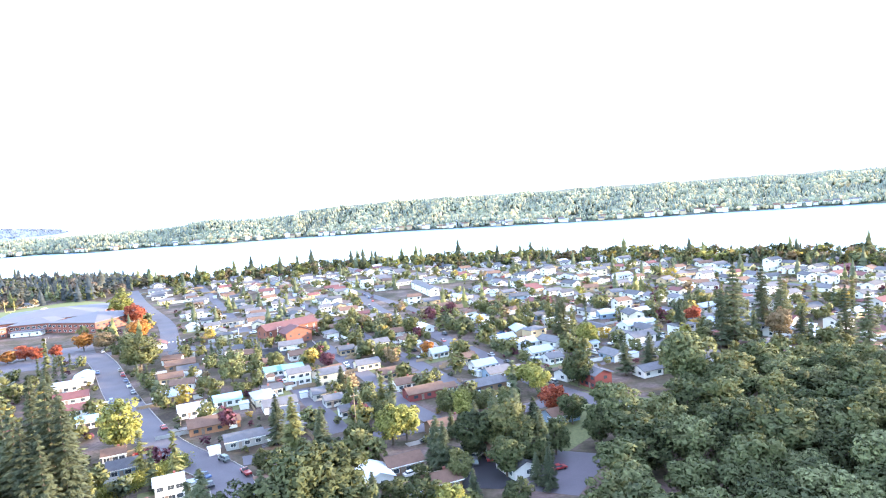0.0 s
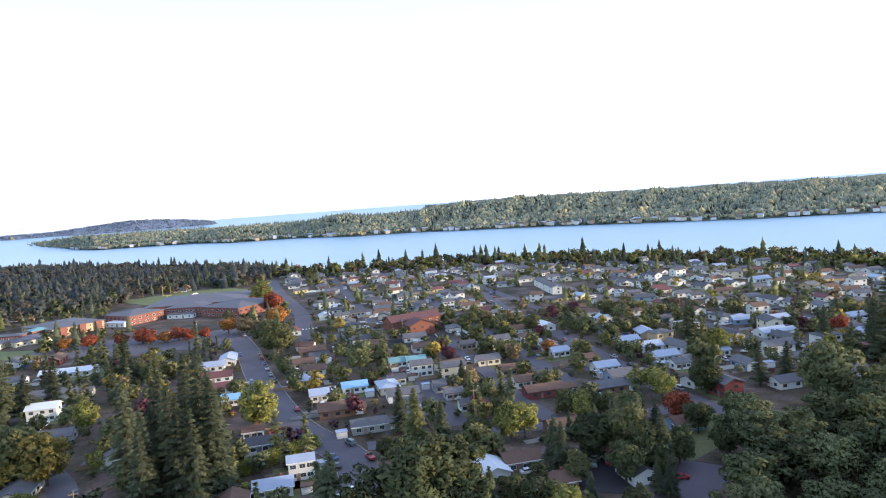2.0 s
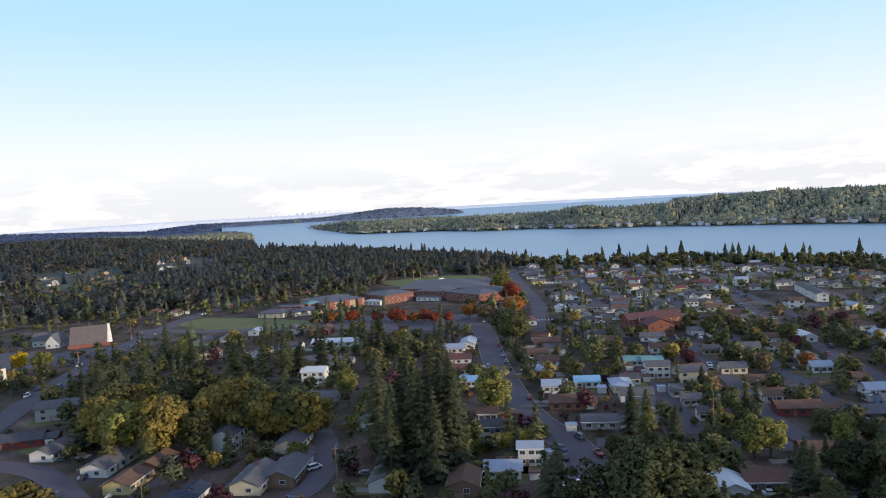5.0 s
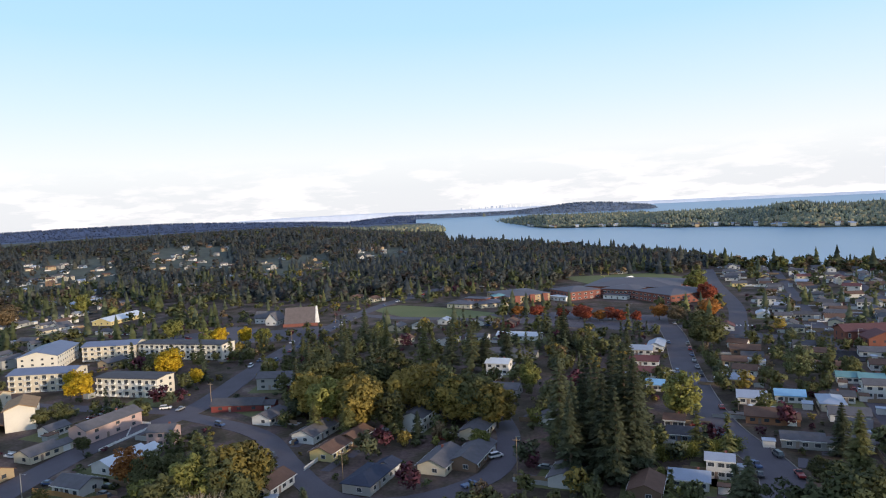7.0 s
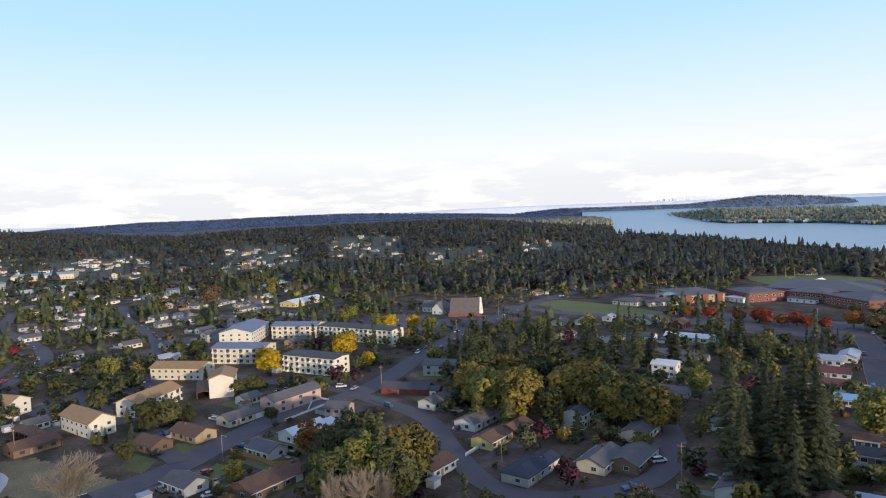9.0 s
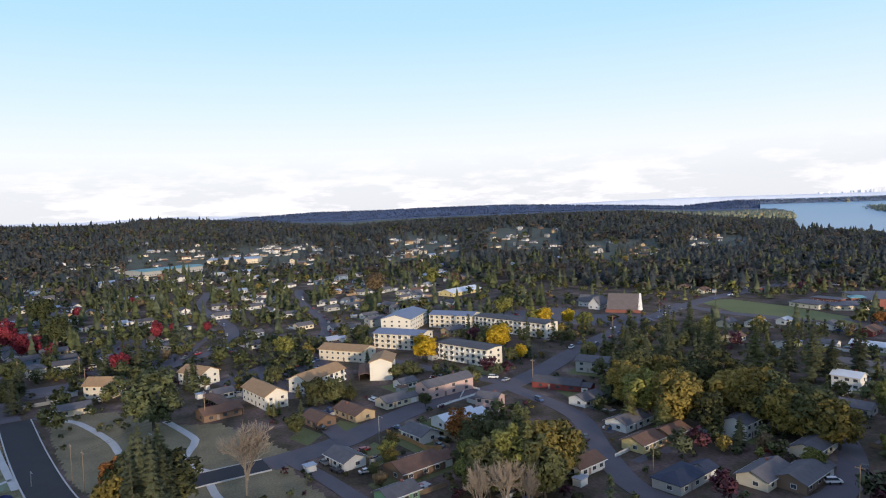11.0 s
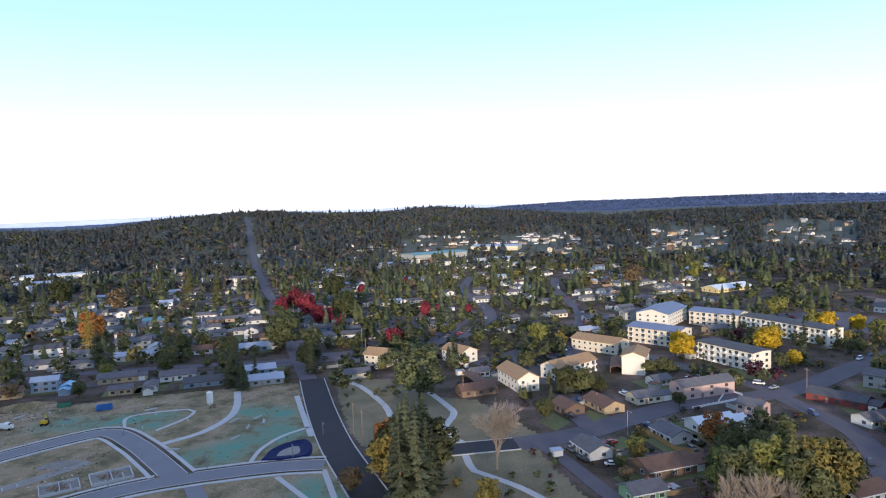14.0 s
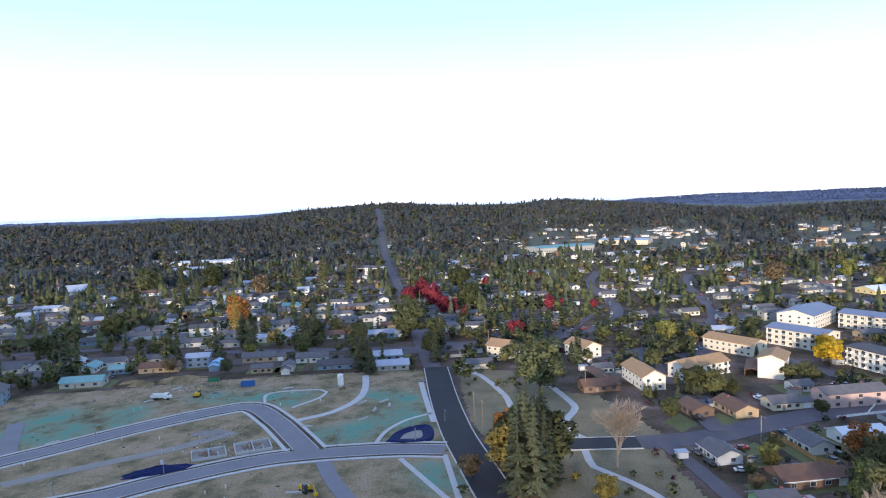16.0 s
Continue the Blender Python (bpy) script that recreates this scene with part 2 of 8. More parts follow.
def site_material():
    """Raw building ground: tan soil and thin grass, green-dyed seed mulch where it was sprayed."""
    m = bpy.data.materials.new("graded_soil")
    m.use_nodes = True
    n, l = m.node_tree.nodes, m.node_tree.links
    b = n["Principled BSDF"]
    b.inputs["Roughness"].default_value = 0.95
    b.inputs["Specular IOR Level"].default_value = 0.1
    geo = n.new("ShaderNodeNewGeometry")

    def noisy(scale, detail):
        t = n.new("ShaderNodeTexNoise")
        t.inputs["Scale"].default_value, t.inputs["Detail"].default_value, t.inputs["Roughness"].default_value = scale, detail, 0.65
        l.new(geo.outputs["Position"], t.inputs["Vector"])
        return t

    broad, grain = noisy(0.08, 9), noisy(1.4, 6)
    soil = n.new("ShaderNodeValToRGB")
    r = soil.color_ramp
    r.elements[0].position, r.elements[0].color = 0.3, (0.085, 0.08, 0.05, 1)
    r.elements[1].position, r.elements[1].color = 0.74, (0.32, 0.29, 0.26, 1)
    for p, c in ((0.42, (0.18, 0.15, 0.085, 1)), (0.52, (0.29, 0.22, 0.135, 1)), (0.62, (0.33, 0.25, 0.17, 1))):
        r.elements.new(p).color = c
    l.new(broad.outputs["Fac"], soil.inputs[0])
    rough = n.new("ShaderNodeMixRGB")
    rough.blend_type = "OVERLAY"
    rough.inputs["Fac"].default_value = 0.8
    l.new(soil.outputs[0], rough.inputs["Color1"])
    l.new(grain.outputs["Fac"], rough.inputs["Color2"])
    mask = n.new("ShaderNodeAttribute")
    mask.attribute_name = "seed"
    part_mask = n.new("ShaderNodeMath")
    part_mask.operation = "MULTIPLY_ADD"
    part_mask.inputs[1].default_value = 4.6
    l.new(broad.outputs["Fac"], part_mask.inputs[0])
    part_mask.inputs[2].default_value = -1.7
    amount = n.new("ShaderNodeMath")
    amount.operation = "MULTIPLY"
    amount.use_clamp = True
    l.new(mask.outputs["Fac"], amount.inputs[0])
    l.new(part_mask.outputs[0], amount.inputs[1])
    mix = n.new("ShaderNodeMixRGB")
    mix.inputs["Color2"].default_value = (0.12, 0.265, 0.2, 1)
    l.new(amount.outputs[0], mix.inputs["Fac"])
    l.new(rough.outputs[0], mix.inputs["Color1"])
    l.new(mix.outputs[0], b.inputs["Base Color"])
    return m


def water_material():
    m = bpy.data.materials.new("sound_water")
    m.use_nodes = True
    n, l = m.node_tree.nodes, m.node_tree.links
    b = n["Principled BSDF"]
    # blue of the reflected sky put into the base colour, specular kept low
    b.inputs["Base Color"].default_value = (0.17, 0.3, 0.46, 1)
    b.inputs["Roughness"].default_value = 0.3
    b.inputs["Specular IOR Level"].default_value = 0.25
    geo = n.new("ShaderNodeNewGeometry")
    streak = n.new("ShaderNodeMapping")
    streak.inputs["Scale"].default_value = (0.02, 0.05, 1)
    l.new(geo.outputs["Position"], streak.inputs["Vector"])
    wave = n.new("ShaderNodeTexNoise")
    wave.inputs["Scale"].default_value, wave.inputs["Detail"].default_value = 1.0, 6
    l.new(streak.outputs[0], wave.inputs["Vector"])
    bump = n.new("ShaderNodeBump")
    bump.inputs["Strength"].default_value, bump.inputs["Distance"].default_value = 0.25, 2.0
    l.new(wave.outputs["Fac"], bump.inputs["Height"])
    l.new(bump.outputs[0], b.inputs["Normal"])
    return m


VERGE = material("rough_verge", (0.15, 0.132, 0.075), 0.95, 0.45, 0.09, 1.6, 0.3, second=(0.3, 0.25, 0.155))
GROUND, SITE, WATER = ground_material(), site_material(), water_material()
FAR_WOODS = material("far_wooded_hills", (0.06, 0.075, 0.07), 0.95, 0.35, 0.01, 0.06, second=(0.13, 0.14, 0.1))
# far land with its blue and pale distance haze put into base colours
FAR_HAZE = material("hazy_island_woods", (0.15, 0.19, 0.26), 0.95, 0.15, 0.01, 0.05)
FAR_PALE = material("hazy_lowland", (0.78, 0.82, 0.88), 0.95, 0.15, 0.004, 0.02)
FAR_BLUE = material("haze_blue_ridge", (0.06, 0.09, 0.175), 0.95, 0.2, 0.004, 0.02)

# ---- land, water and roads ----
EYE_Z = 78.0


def step(t):
    t = np.clip(t, 0, 1)
    return t * t * (3 - 2 * t)


def bearing(x, y):
    return np.degrees(np.arctan2(-np.asarray(x, float), np.asarray(y, float)))


SEA_Z = -22.0


def near_shore(az):
    return np.interp(az, [-110, -95, -33, -19, -5, 9, 23, 33, 42, 46, 46.6, 47.2], [9000, 640, 640, 690, 750, 810, 830, 1060, 1430, 1560, 1700, 9000])


def far_shore(az):
    return np.interp(az, [-60, -30, -24, -14, -5, 2, 9, 13, 18, 23, 28, 31, 36, 38, 40, 42, 43.5, 45, 56], [1900, 1790, 1760, 1715, 1790, 1900, 1990, 2090, 2110, 2330, 2380, 2600, 2730, 2800, 3150, 3400, 3850, 5200, 5200])


def sight(az, angles, r):
    """The height that stands at these angles over the level, at distance r from the lookout."""
    return EYE_Z + np.tan(np.radians(np.interp(az, *angles))) * r


WOODED_RISE = ([46, 50.7, 53, 55.5, 58, 61, 65, 72, 76, 80, 82, 86, 88.4, 91, 93.2, 96, 98.5, 99.4, 101, 104.4, 106.6, 109.5, 111, 113.5, 116, 119, 121, 123, 126.5, 129, 133, 140, 170],
               [-2.1, -1.7, -1.5, -1.2, -0.95, -0.88, -0.9, -0.98, -1.03, -1.15, -1.35, -1.05, -0.78, -0.58, -0.4, -0.15, -0.13, -0.36, -0.43, -0.36, -0.32, -0.04, 0.02, -0.02, -0.17, -0.38, -0.7, -0.93, -1.0, -0.84, -0.94, -0.82, -1.0])
FAR_CREST = ([-60, -30, -24, -16, -12, -7, -2, 2, 6.7, 9, 11.5, 13, 16, 17.6, 18.6, 19.6, 20.6, 22, 27, 32, 36.5, 38.8, 42.6, 43.4], [-0.7, -0.72, -0.66, -0.58, -0.55, -0.5, -0.42, -0.32, -0.32, -0.42, -0.57, -0.75, -0.92, -0.9, -0.66, -0.64, -0.82, -1.05, -1.02, -0.92, -0.87, -0.82, -1.1, -1.4])
ISLAND = ([27.8, 28.4, 29.7, 31.9, 33.5, 35, 36.4, 37.8, 41, 46.6, 50.7, 55, 57.5, 60, 63.5, 66, 69, 76, 79, 84.7, 86, 88.4, 91, 93, 96], [-2.5, -0.8, -0.32, -0.05, 0.06, 0.12, 0.06, -0.1, -0.36, -0.36, -0.3, -0.62, -0.46, -0.36, -0.22, -0.1, -0.02, -0.03, -0.1, -0.07, -0.12, -0.22, -0.32, -0.5, -1.2])
HORIZON = ([-60, 0, 13, 28, 46, 53, 60, 66, 90, 95, 98, 102, 108, 118, 124, 132, 140, 180], [-0.6, -0.4, -0.2, -0.14, -0.14, -0.1, -0.14, -0.3, -0.33, -0.14, -0.18, -0.3, -0.22, -0.27, -0.36, -0.44, -0.48, -0.5])


def sea_level(r):
    return SEA_Z + 60.0 * np.clip((r - 3000) / 1600, 0, 1.15)


def height(x, y):
    """The land's height: a level plateau, bluffs to the water, wooded rises and far ridges."""
    x, y = np.asarray(x, float), np.asarray(y, float)
    r, az = np.hypot(x, y), bearing(x, y)
    wet = (az > -110) & (az < 47)
    # wooded rise inland
    top = np.maximum(sight(az, WOODED_RISE, 1750) - 14, 0)
    z = top * step((r - 850) / 900) - 16 * step((r - 1850) / 500)
    z = np.where((az > -110) & (az < 46), 0, z)
    # a further wooded shore behind the rise
    z = np.where((az > 46) & (az < 60) & (r > 2200), np.maximum(z, (sight(az, ([46, 48, 53, 60], [-1.6, -1.25, -1.25, -1.6]), 2800) - 12) * step((r - 2250) / 450)), z)
    # unseen wooded ridge added to the east to shade the near ground, higher further south
    south = step((25 - y) / 90)
    z = z + (76 + 30 * south) * np.exp(-(((x - 370 - 40 * south) / (85 + 45 * south)) ** 2)) * step((240 - y) / 110) * step((y + 900) / 250)
    # water basin
    ns, fs = near_shore(az), far_shore(az)
    z = np.where(wet, z + (-60 - z) * step((r - ns) / 90), z)
    # land across the water: a bank at the beach, then wooded slopes
    run = np.where(az < 12, 650, 330)
    crest = sight(az, FAR_CREST, fs + run) - 17
    rolls = 7 * np.sin(az * 1.9 + r * 0.006) * np.sin(az * 0.83 + 1.0) * step((r - fs - 60) / 200)
    land = SEA_Z - 3 + 7 * step((r - fs + 12) / 30) + (crest - SEA_Z - 4) * step((r - fs) / run) + rolls * (az < 14)
    land = np.where(az > 12, land - (land + 90) * step((r - fs - 420) / 260), land)
    z = np.where(wet & (r > fs - 20), np.maximum(z, land), z)
    # low island and the dark ridge that runs on inland from it
    isle = sight(az, ISLAND, 4250) - 12
    isle = -60 + (isle + 60) * step((r - 3900) / 350) - 40 * step((r - 4300) / 200)
    z = np.where((r > 3700) & (az > 27), np.maximum(z, isle), z)
    # pale land along the horizon
    far = sight(az, HORIZON, 4850)
    return np.where(r > 4600, np.maximum(z, -60 + (far + 60) * step((r - 4600) / 250)), z)


def mesh(name, verts, faces, mats, index=None, smooth=False):
    me = bpy.data.meshes.new(name)
    me.from_pydata(verts, [], faces)
    for m in mats:
        me.materials.append(m)
    if index is not None:
        me.polygons.foreach_set("material_index", np.asarray(index, np.int32))
    if smooth:
        me.shade_smooth()
    me.update()
    return me


def polar_sheet(angles, radii, zfun):
    a = np.radians(angles)[:, None]
    rr = np.asarray(radii)[None, :]
    x, y = -np.sin(a) * rr, np.cos(a) * rr
    z = zfun(x, y)
    v = np.stack([x, y, z], -1).reshape(-1, 3)
    na, nr = len(angles), len(radii)
    i, j = np.meshgrid(np.arange(na - 1), np.arange(nr - 1), indexing="ij")
    q = np.stack([i * nr + j, i * nr + j + 1, (i + 1) * nr + j + 1, (i + 1) * nr + j], -1).reshape(-1, 4)
    return v, q[:, ::-1]


def bumpy(x, y):
    z = height(x, y)
    r = np.hypot(x, y)
    rng = np.random.default_rng(5)
    tufts = rng.uniform(-1, 1, z.shape)
    return z + tufts * np.where((r > 3600) & (z > -10), np.interp(r, [3600, 4500, 4700], [3, 3, 1]), 0)


angles = np.concatenate([np.arange(-180, -42, 3.0), np.arange(-42, 155, 0.25), np.arange(155, 180.1, 2.5)])
radii = np.concatenate([[0.5, 100, 250, 400], np.arange(500, 2400, 30), np.arange(2400, 4960, 45)])
gv, gq = polar_sheet(angles, radii, bumpy)
mid = gv[gq].mean(1)
mr, maz = np.hypot(mid[:, 0], mid[:, 1]), bearing(mid[:, 0], mid[:, 1])
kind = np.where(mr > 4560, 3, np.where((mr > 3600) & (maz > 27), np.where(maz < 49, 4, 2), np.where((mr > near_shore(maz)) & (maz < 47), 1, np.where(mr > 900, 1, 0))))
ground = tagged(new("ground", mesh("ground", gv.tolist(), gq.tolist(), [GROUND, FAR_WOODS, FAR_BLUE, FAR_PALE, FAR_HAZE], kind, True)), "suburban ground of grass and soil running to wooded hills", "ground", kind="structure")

def sea(x, y):
    return sea_level(np.hypot(x, y))


wv, wq = polar_sheet(np.arange(-112, 49.1, 1.0), [500, 900, 1400, 2000, 2600, 3000, 3300, 3700, 4100, 4600, 4840], sea)
tagged(new("water", mesh("water", wv.tolist(), wq.tolist(), [WATER], None, True)), "calm pale blue water of a broad sound", "water", kind="structure")

ROADS = {
    "main_road": ([(-57, 158), (-61, 174), (-68, 187), (-78, 197), (-90, 208), (-104, 224), (-123, 251), (-149, 291), (-180, 342), (-206, 379)], 12),
    "school_street": ([(-120, 374), (-165, 375), (-201, 375), (-232, 365), (-298, 335), (-341, 323), (-381, 304), (-432, 297)], 10),
    "north_road": ([(-160, 377), (-175, 412), (-204, 473), (-269, 583), (-328, 694)], 11),
    "park_street": ([(-71, 527), (-45, 442), (-4, 345), (20, 284), (37, 243), (60, 214)], 9),
    "alley": ([(-72, 359), (-37, 281), (-22, 245), (-6, 216)], 7),
    "lower_street": ([(-66, 197), (-40, 206), (-11, 215), (19, 225), (38, 235)], 8),
    "avenue": ([(-209, -6), (-219, 16), (-235, 35), (-255, 63), (-271, 106), (-312, 153), (-358, 209), (-435, 326), (-475, 427), (-529, 541)], 12),
    "crescent": ([(-264, 99), (-219, 107), (-181, 98), (-151, 93), (-133, 105), (-128, 132), (-141, 156), (-161, 174), (-187, 190)], 8),
    "apartment_street": ([(-266, 103), (-289, 89), (-314, 73), (-350, 53), (-398, 29), (-447, 39), (-509, 39), (-593, 32), (-685, 36)], 8),
    "west_curve": ([(-346, -114), (-362, -65), (-387, -44), (-421, -26), (-489, -25), (-606, -52), (-716, -52)], 9),
    "hill_road": ([(-294, -104), (-393, -147), (-621, -245), (-965, -394), (-1345, -554), (-1740, -721)], 8.5),
    "cross_street": ([(-362, -63), (-334, -123), (-323, -175), (-310, -226), (-293, -264), (-273, -322), (-246, -397)], 8),
    "site_loop": ([(-130, -220), (-149, -209), (-164, -200), (-189, -186), (-213, -168), (-219, -157), (-206, -139), (-191, -123), (-178, -110)], 7.5),
    "site_street": ([(-112, -176), (-124, -166), (-135, -154), (-150, -142), (-168, -124), (-178, -107), (-187, -83), (-190, -67)], 8),
    "side_lane": ([(-267, 11), (-225, 20)], 7),
    "site_stub": ([(-150, -208), (-183, -240)], 6),
    "site_cross": ([(-176, -105), (-160, -93), (-140, -75)], 5),
    "low_lane": ([(-209, 2), (-190, 11), (-177, 16), (-168, 20), (-140, 31)], 5.2),
}
FRESH_ROAD = ([(-293, -102), (-246, -84), (-208, -68), (-180, -54), (-155, -41), (-120, -22)], 11)
FRESH_BRANCH = [(-187, -57), (-197, -47), (-203, -28), (-209, -6)]


def smooth_line(pts, gap=6.0):
    """A Catmull-Rom line through the points, cut about every gap metres."""
    p = [Vector((*q, 0)) for q in pts]
    p = [p[0] * 2 - p[1]] + p + [p[-1] * 2 - p[-2]]
    out = []
    for a, b, c, d in zip(p, p[1:], p[2:], p[3:]):
        n = max(1, int((c - b).length / gap))
        for k in range(n):
            t = k / n
            out.append(0.5 * ((2 * b) + (c - a) * t + (2 * a - 5 * b + 4 * c - d) * t * t + (3 * b - a - 3 * c + d) * t ** 3))
    return out + [p[-2]]


def ribbon(line, left, right, z0, z1, mat, name):
    """A strip along a line between two offsets, with its own thickness."""
    v, f = [], []
    for i, q in enumerate(line):
        t = (line[min(i + 1, len(line) - 1)] - line[max(i - 1, 0)]).normalized()
        s = Vector((t.y, -t.x, 0))
        g = float(height(q.x, q.y))
        for off, z in ((left, z0), (left, z1), (right, z1), (right, z0)):
            w = q + s * off
            v.append((w.x, w.y, g + z))
    for i in range(len(line) - 1):
        a, b = i * 4, i * 4 + 4
        for k in range(3):
            f.append((a + k, b + k, b + k + 1, a + k + 1))
    return mesh(name, v, f, [mat])


def open_runs(line, side, off, across, clear_of):
    """The stretches of a road's edge that do not lie on the crossing road."""
    runs, run = [], []
    for i, q in enumerate(line):
        t = (line[min(i + 1, len(line) - 1)] - line[max(i - 1, 0)]).normalized()
        w = q + Vector((t.y, -t.x, 0)) * side * off
        if np.hypot(across[:, 0] - w.x, across[:, 1] - w.y).min() > clear_of:
            run.append(q)
        else:
            runs.append(run)
            run = []
    return [r for r in runs + [run] if len(r) > 2]


ROAD_LINES = []
for ri, (name, (pts, width)) in enumerate(ROADS.items()):
    line = smooth_line(pts)
    ROAD_LINES.append((np.array([(q.x, q.y) for q in line]), width / 2))
    top = 0.06 + 0.012 * ri
    mat = LIGHT_ROAD if name.startswith("site") else ASPHALT
    road = tagged(new("road_" + name, ribbon(line, -width / 2, width / 2, -0.3, top, mat, "road")), "worn grey asphalt road" if mat is ASPHALT else "pale new asphalt road on the building site", "road", kind="structure")
    if name in ("site_loop", "site_street"):
        other = ROADS["site_street" if name == "site_loop" else "site_loop"]
        across = np.array([(q.x, q.y) for q in smooth_line(other[0], 1.5)])
        fine = smooth_line(pts, 2.0)
        for side in (-1, 1):
            for run in open_runs(fine, side, width / 2 + 1.6, across, other[1] / 2 + 0.6):
                tagged(new("kerb", ribbon(run, side * width / 2, side * (width / 2 + 0.3), -0.2, top + 0.15, CONCRETE, "kerb")), "pale concrete kerb", "kerb", kind="structure")
                tagged(new("planting_strip", ribbon(run, side * (width / 2 + 0.3), side * (width / 2 + 1.7), -0.2, top + 0.08, GROUND, "planting_strip")), "dark soil strip between kerb and pavement", "soil", kind="structure")
                tagged(new("pavement", ribbon(run, side * (width / 2 + 1.7), side * (width / 2 + 3.1), -0.2, top + 0.14, CONCRETE, "pavement")), "new pale concrete pavement", "pavement", kind="structure")
for name, side in (("main_road", 1), ("main_road", -1)):
    pts, width = ROADS[name]
    line = smooth_line(pts)[: 60 if name == "avenue" else 999]
    tagged(new("kerb", ribbon(line, side * width / 2, side * (width / 2 + 0.25), -0.2, 0.3, GRAVEL, "kerb")), "worn pale concrete kerb", "kerb", kind="structure")
fresh_line = smooth_line(FRESH_ROAD[0])
ROAD_LINES.append((np.array([(q.x, q.y) for q in fresh_line]), 5.5))
tagged(new("road_new", ribbon(fresh_line, -5.5, 5.5, -0.3, 0.3, FRESH, "road")), "freshly laid black asphalt road", "road", kind="structure")
branch_line = smooth_line(FRESH_BRANCH)
tagged(new("road_branch", ribbon(branch_line, -5.2, 5.2, -0.3, 0.285, FRESH, "road")), "freshly laid black asphalt side road", "road", kind="structure")
ROAD_LINES.append((np.array([(q.x, q.y) for q in branch_line]), 5.2))
for side in (-1, 1):
    tagged(new("kerb", ribbon(branch_line[2:], side * 5.2, side * 5.6, -0.2, 0.42, CONCRETE, "kerb")), "pale concrete kerb", "kerb", kind="structure")
for side in (-1, 1):
    tagged(new("kerb", ribbon(fresh_line[:-6] if side > 0 else fresh_line, side * 5.5, side * 5.9, -0.2, 0.45, CONCRETE, "kerb")), "pale concrete kerb", "kerb", kind="structure")


def patch(name, pts, z, mat, label, category):
    me = mesh(name, [(x, y, z) for x, y in pts] + [(x, y, -0.5) for x, y in pts], [tuple(range(len(pts)))] + [(i, i + len(pts), (i + 1) % len(pts) + len(pts), (i + 1) % len(pts)) for i in range(len(pts))], [mat])
    bm = bmesh.new()
    bm.from_mesh(me)
    bmesh.ops.recalc_face_normals(bm, faces=bm.faces)
    bm.to_mesh(me)
    bm.free()
    return tagged(new(name, me), label, category, kind="structure")


SEEDED = [(-191, -231, 14), (-184, -215, 12), (-194, -201, 9), (-170, -224, 12), (-177, -212, 9), (-207, -206, 8), (-229, -185, 9), (-229, -170, 8), (-236, -160, 8), (-239, -146, 7), (-228, -147, 7), (-246, -112, 8), (-243, -101, 9), (-224, -93, 12), (-214, -98, 9), (-197, -104, 11), (-194, -112, 8), (-193, -120, 7), (-212, -84, 9), (-172, -65, 8), (-164, -60, 7)]


def site_sheet(name, edge, z, label, mat=SITE):
    """A fine sheet of worked ground inside an outline; 'seed' tells how thickly mulch was sprayed."""
    xs, ys = [p[0] for p in edge], [p[1] for p in edge]
    g = 1.4
    nx, ny = int((max(xs) - min(xs)) / g) + 2, int((max(ys) - min(ys)) / g) + 2
    rg = np.random.default_rng(4)
    v, f, keep, seed = [], [], {}, []

    def within(x, y):
        hit = False
        for (ax, ay), (bx, by) in zip(edge, edge[1:] + edge[:1]):
            if (ay > y) != (by > y) and x < (bx - ax) * (y - ay) / (by - ay) + ax:
                hit = not hit
        return hit

    for i in range(nx):
        for j in range(ny):
            x, y = min(xs) + i * g + rg.uniform(-0.4, 0.4), min(ys) + j * g + rg.uniform(-0.4, 0.4)
            if within(x, y):
                keep[i, j] = len(v)
                v.append((x, y, z + rg.uniform(0, 0.1)))
                seed.append(min(1.0, sum(math.exp(-((x - a) ** 2 + (y - b) ** 2) / (r * r)) for a, b, r in SEEDED)))
    for (i, j), k in keep.items():
        q = [keep.get(p) for p in ((i, j), (i + 1, j), (i + 1, j + 1), (i, j + 1))]
        if None not in q:
            f.append(tuple(q))
    me = mesh(name, v, f, [mat], None, True)
    me.attributes.new("seed", "FLOAT", "POINT").data.foreach_set("value", np.array(seed, np.float32))
    return tagged(new(name, me), label, "ground", kind="structure")


site_sheet("site_ground", [(-289, -106), (-277, -146), (-262, -184), (-245, -218), (-232, -238), (-217, -269), (-189, -290), (-145, -270), (-85, -180), (-105, -96), (-118, -40), (-154, -46), (-185, -61), (-246, -90)], 0.02, "graded tan soil with patches of green seed mulch")
site_sheet("site_verge", [(-295, -93), (-295, -66), (-266, -40), (-261, -22), (-219, 3), (-203, 2), (-170, 13), (-135, 20), (-120, -10), (-139, -26), (-160, -36), (-184, -47), (-223, -68)], 0.02, "rough tan verge with thin grass", VERGE)
patch("site_track", [(-136, -194), (-159, -174), (-172, -162), (-192, -149), (-190, -145), (-170, -157), (-157, -169), (-134, -189)], 0.15, GRAVEL, "grey gravel track between the lots", "track")
patch("playing_field", [(-381, 310), (-336, 331), (-305, 342), (-309, 359), (-346, 358), (-379, 359), (-430, 348), (-436, 320)], 0.03, FIELD, "mown green school playing field", "field")
patch("sports_field", [(-331, 512), (-262, 506), (-289, 600), (-360, 647), (-434, 572)], 0.03, FIELD, "mown green sports field with a running track", "field")
patch("school_lot", [(-281, 333), (-200, 352), (-190, 356), (-221, 408), (-250, 399), (-285, 388), (-322, 374), (-330, 350)], 0.05, ASPHALT, "grey asphalt school car park", "car park")
patch("church_lot", [(-114, 352), (-101, 326), (-66, 353), (-70, 372), (-84, 360)], 0.27, FRESH, "dark asphalt car park beside the brick church", "car park")
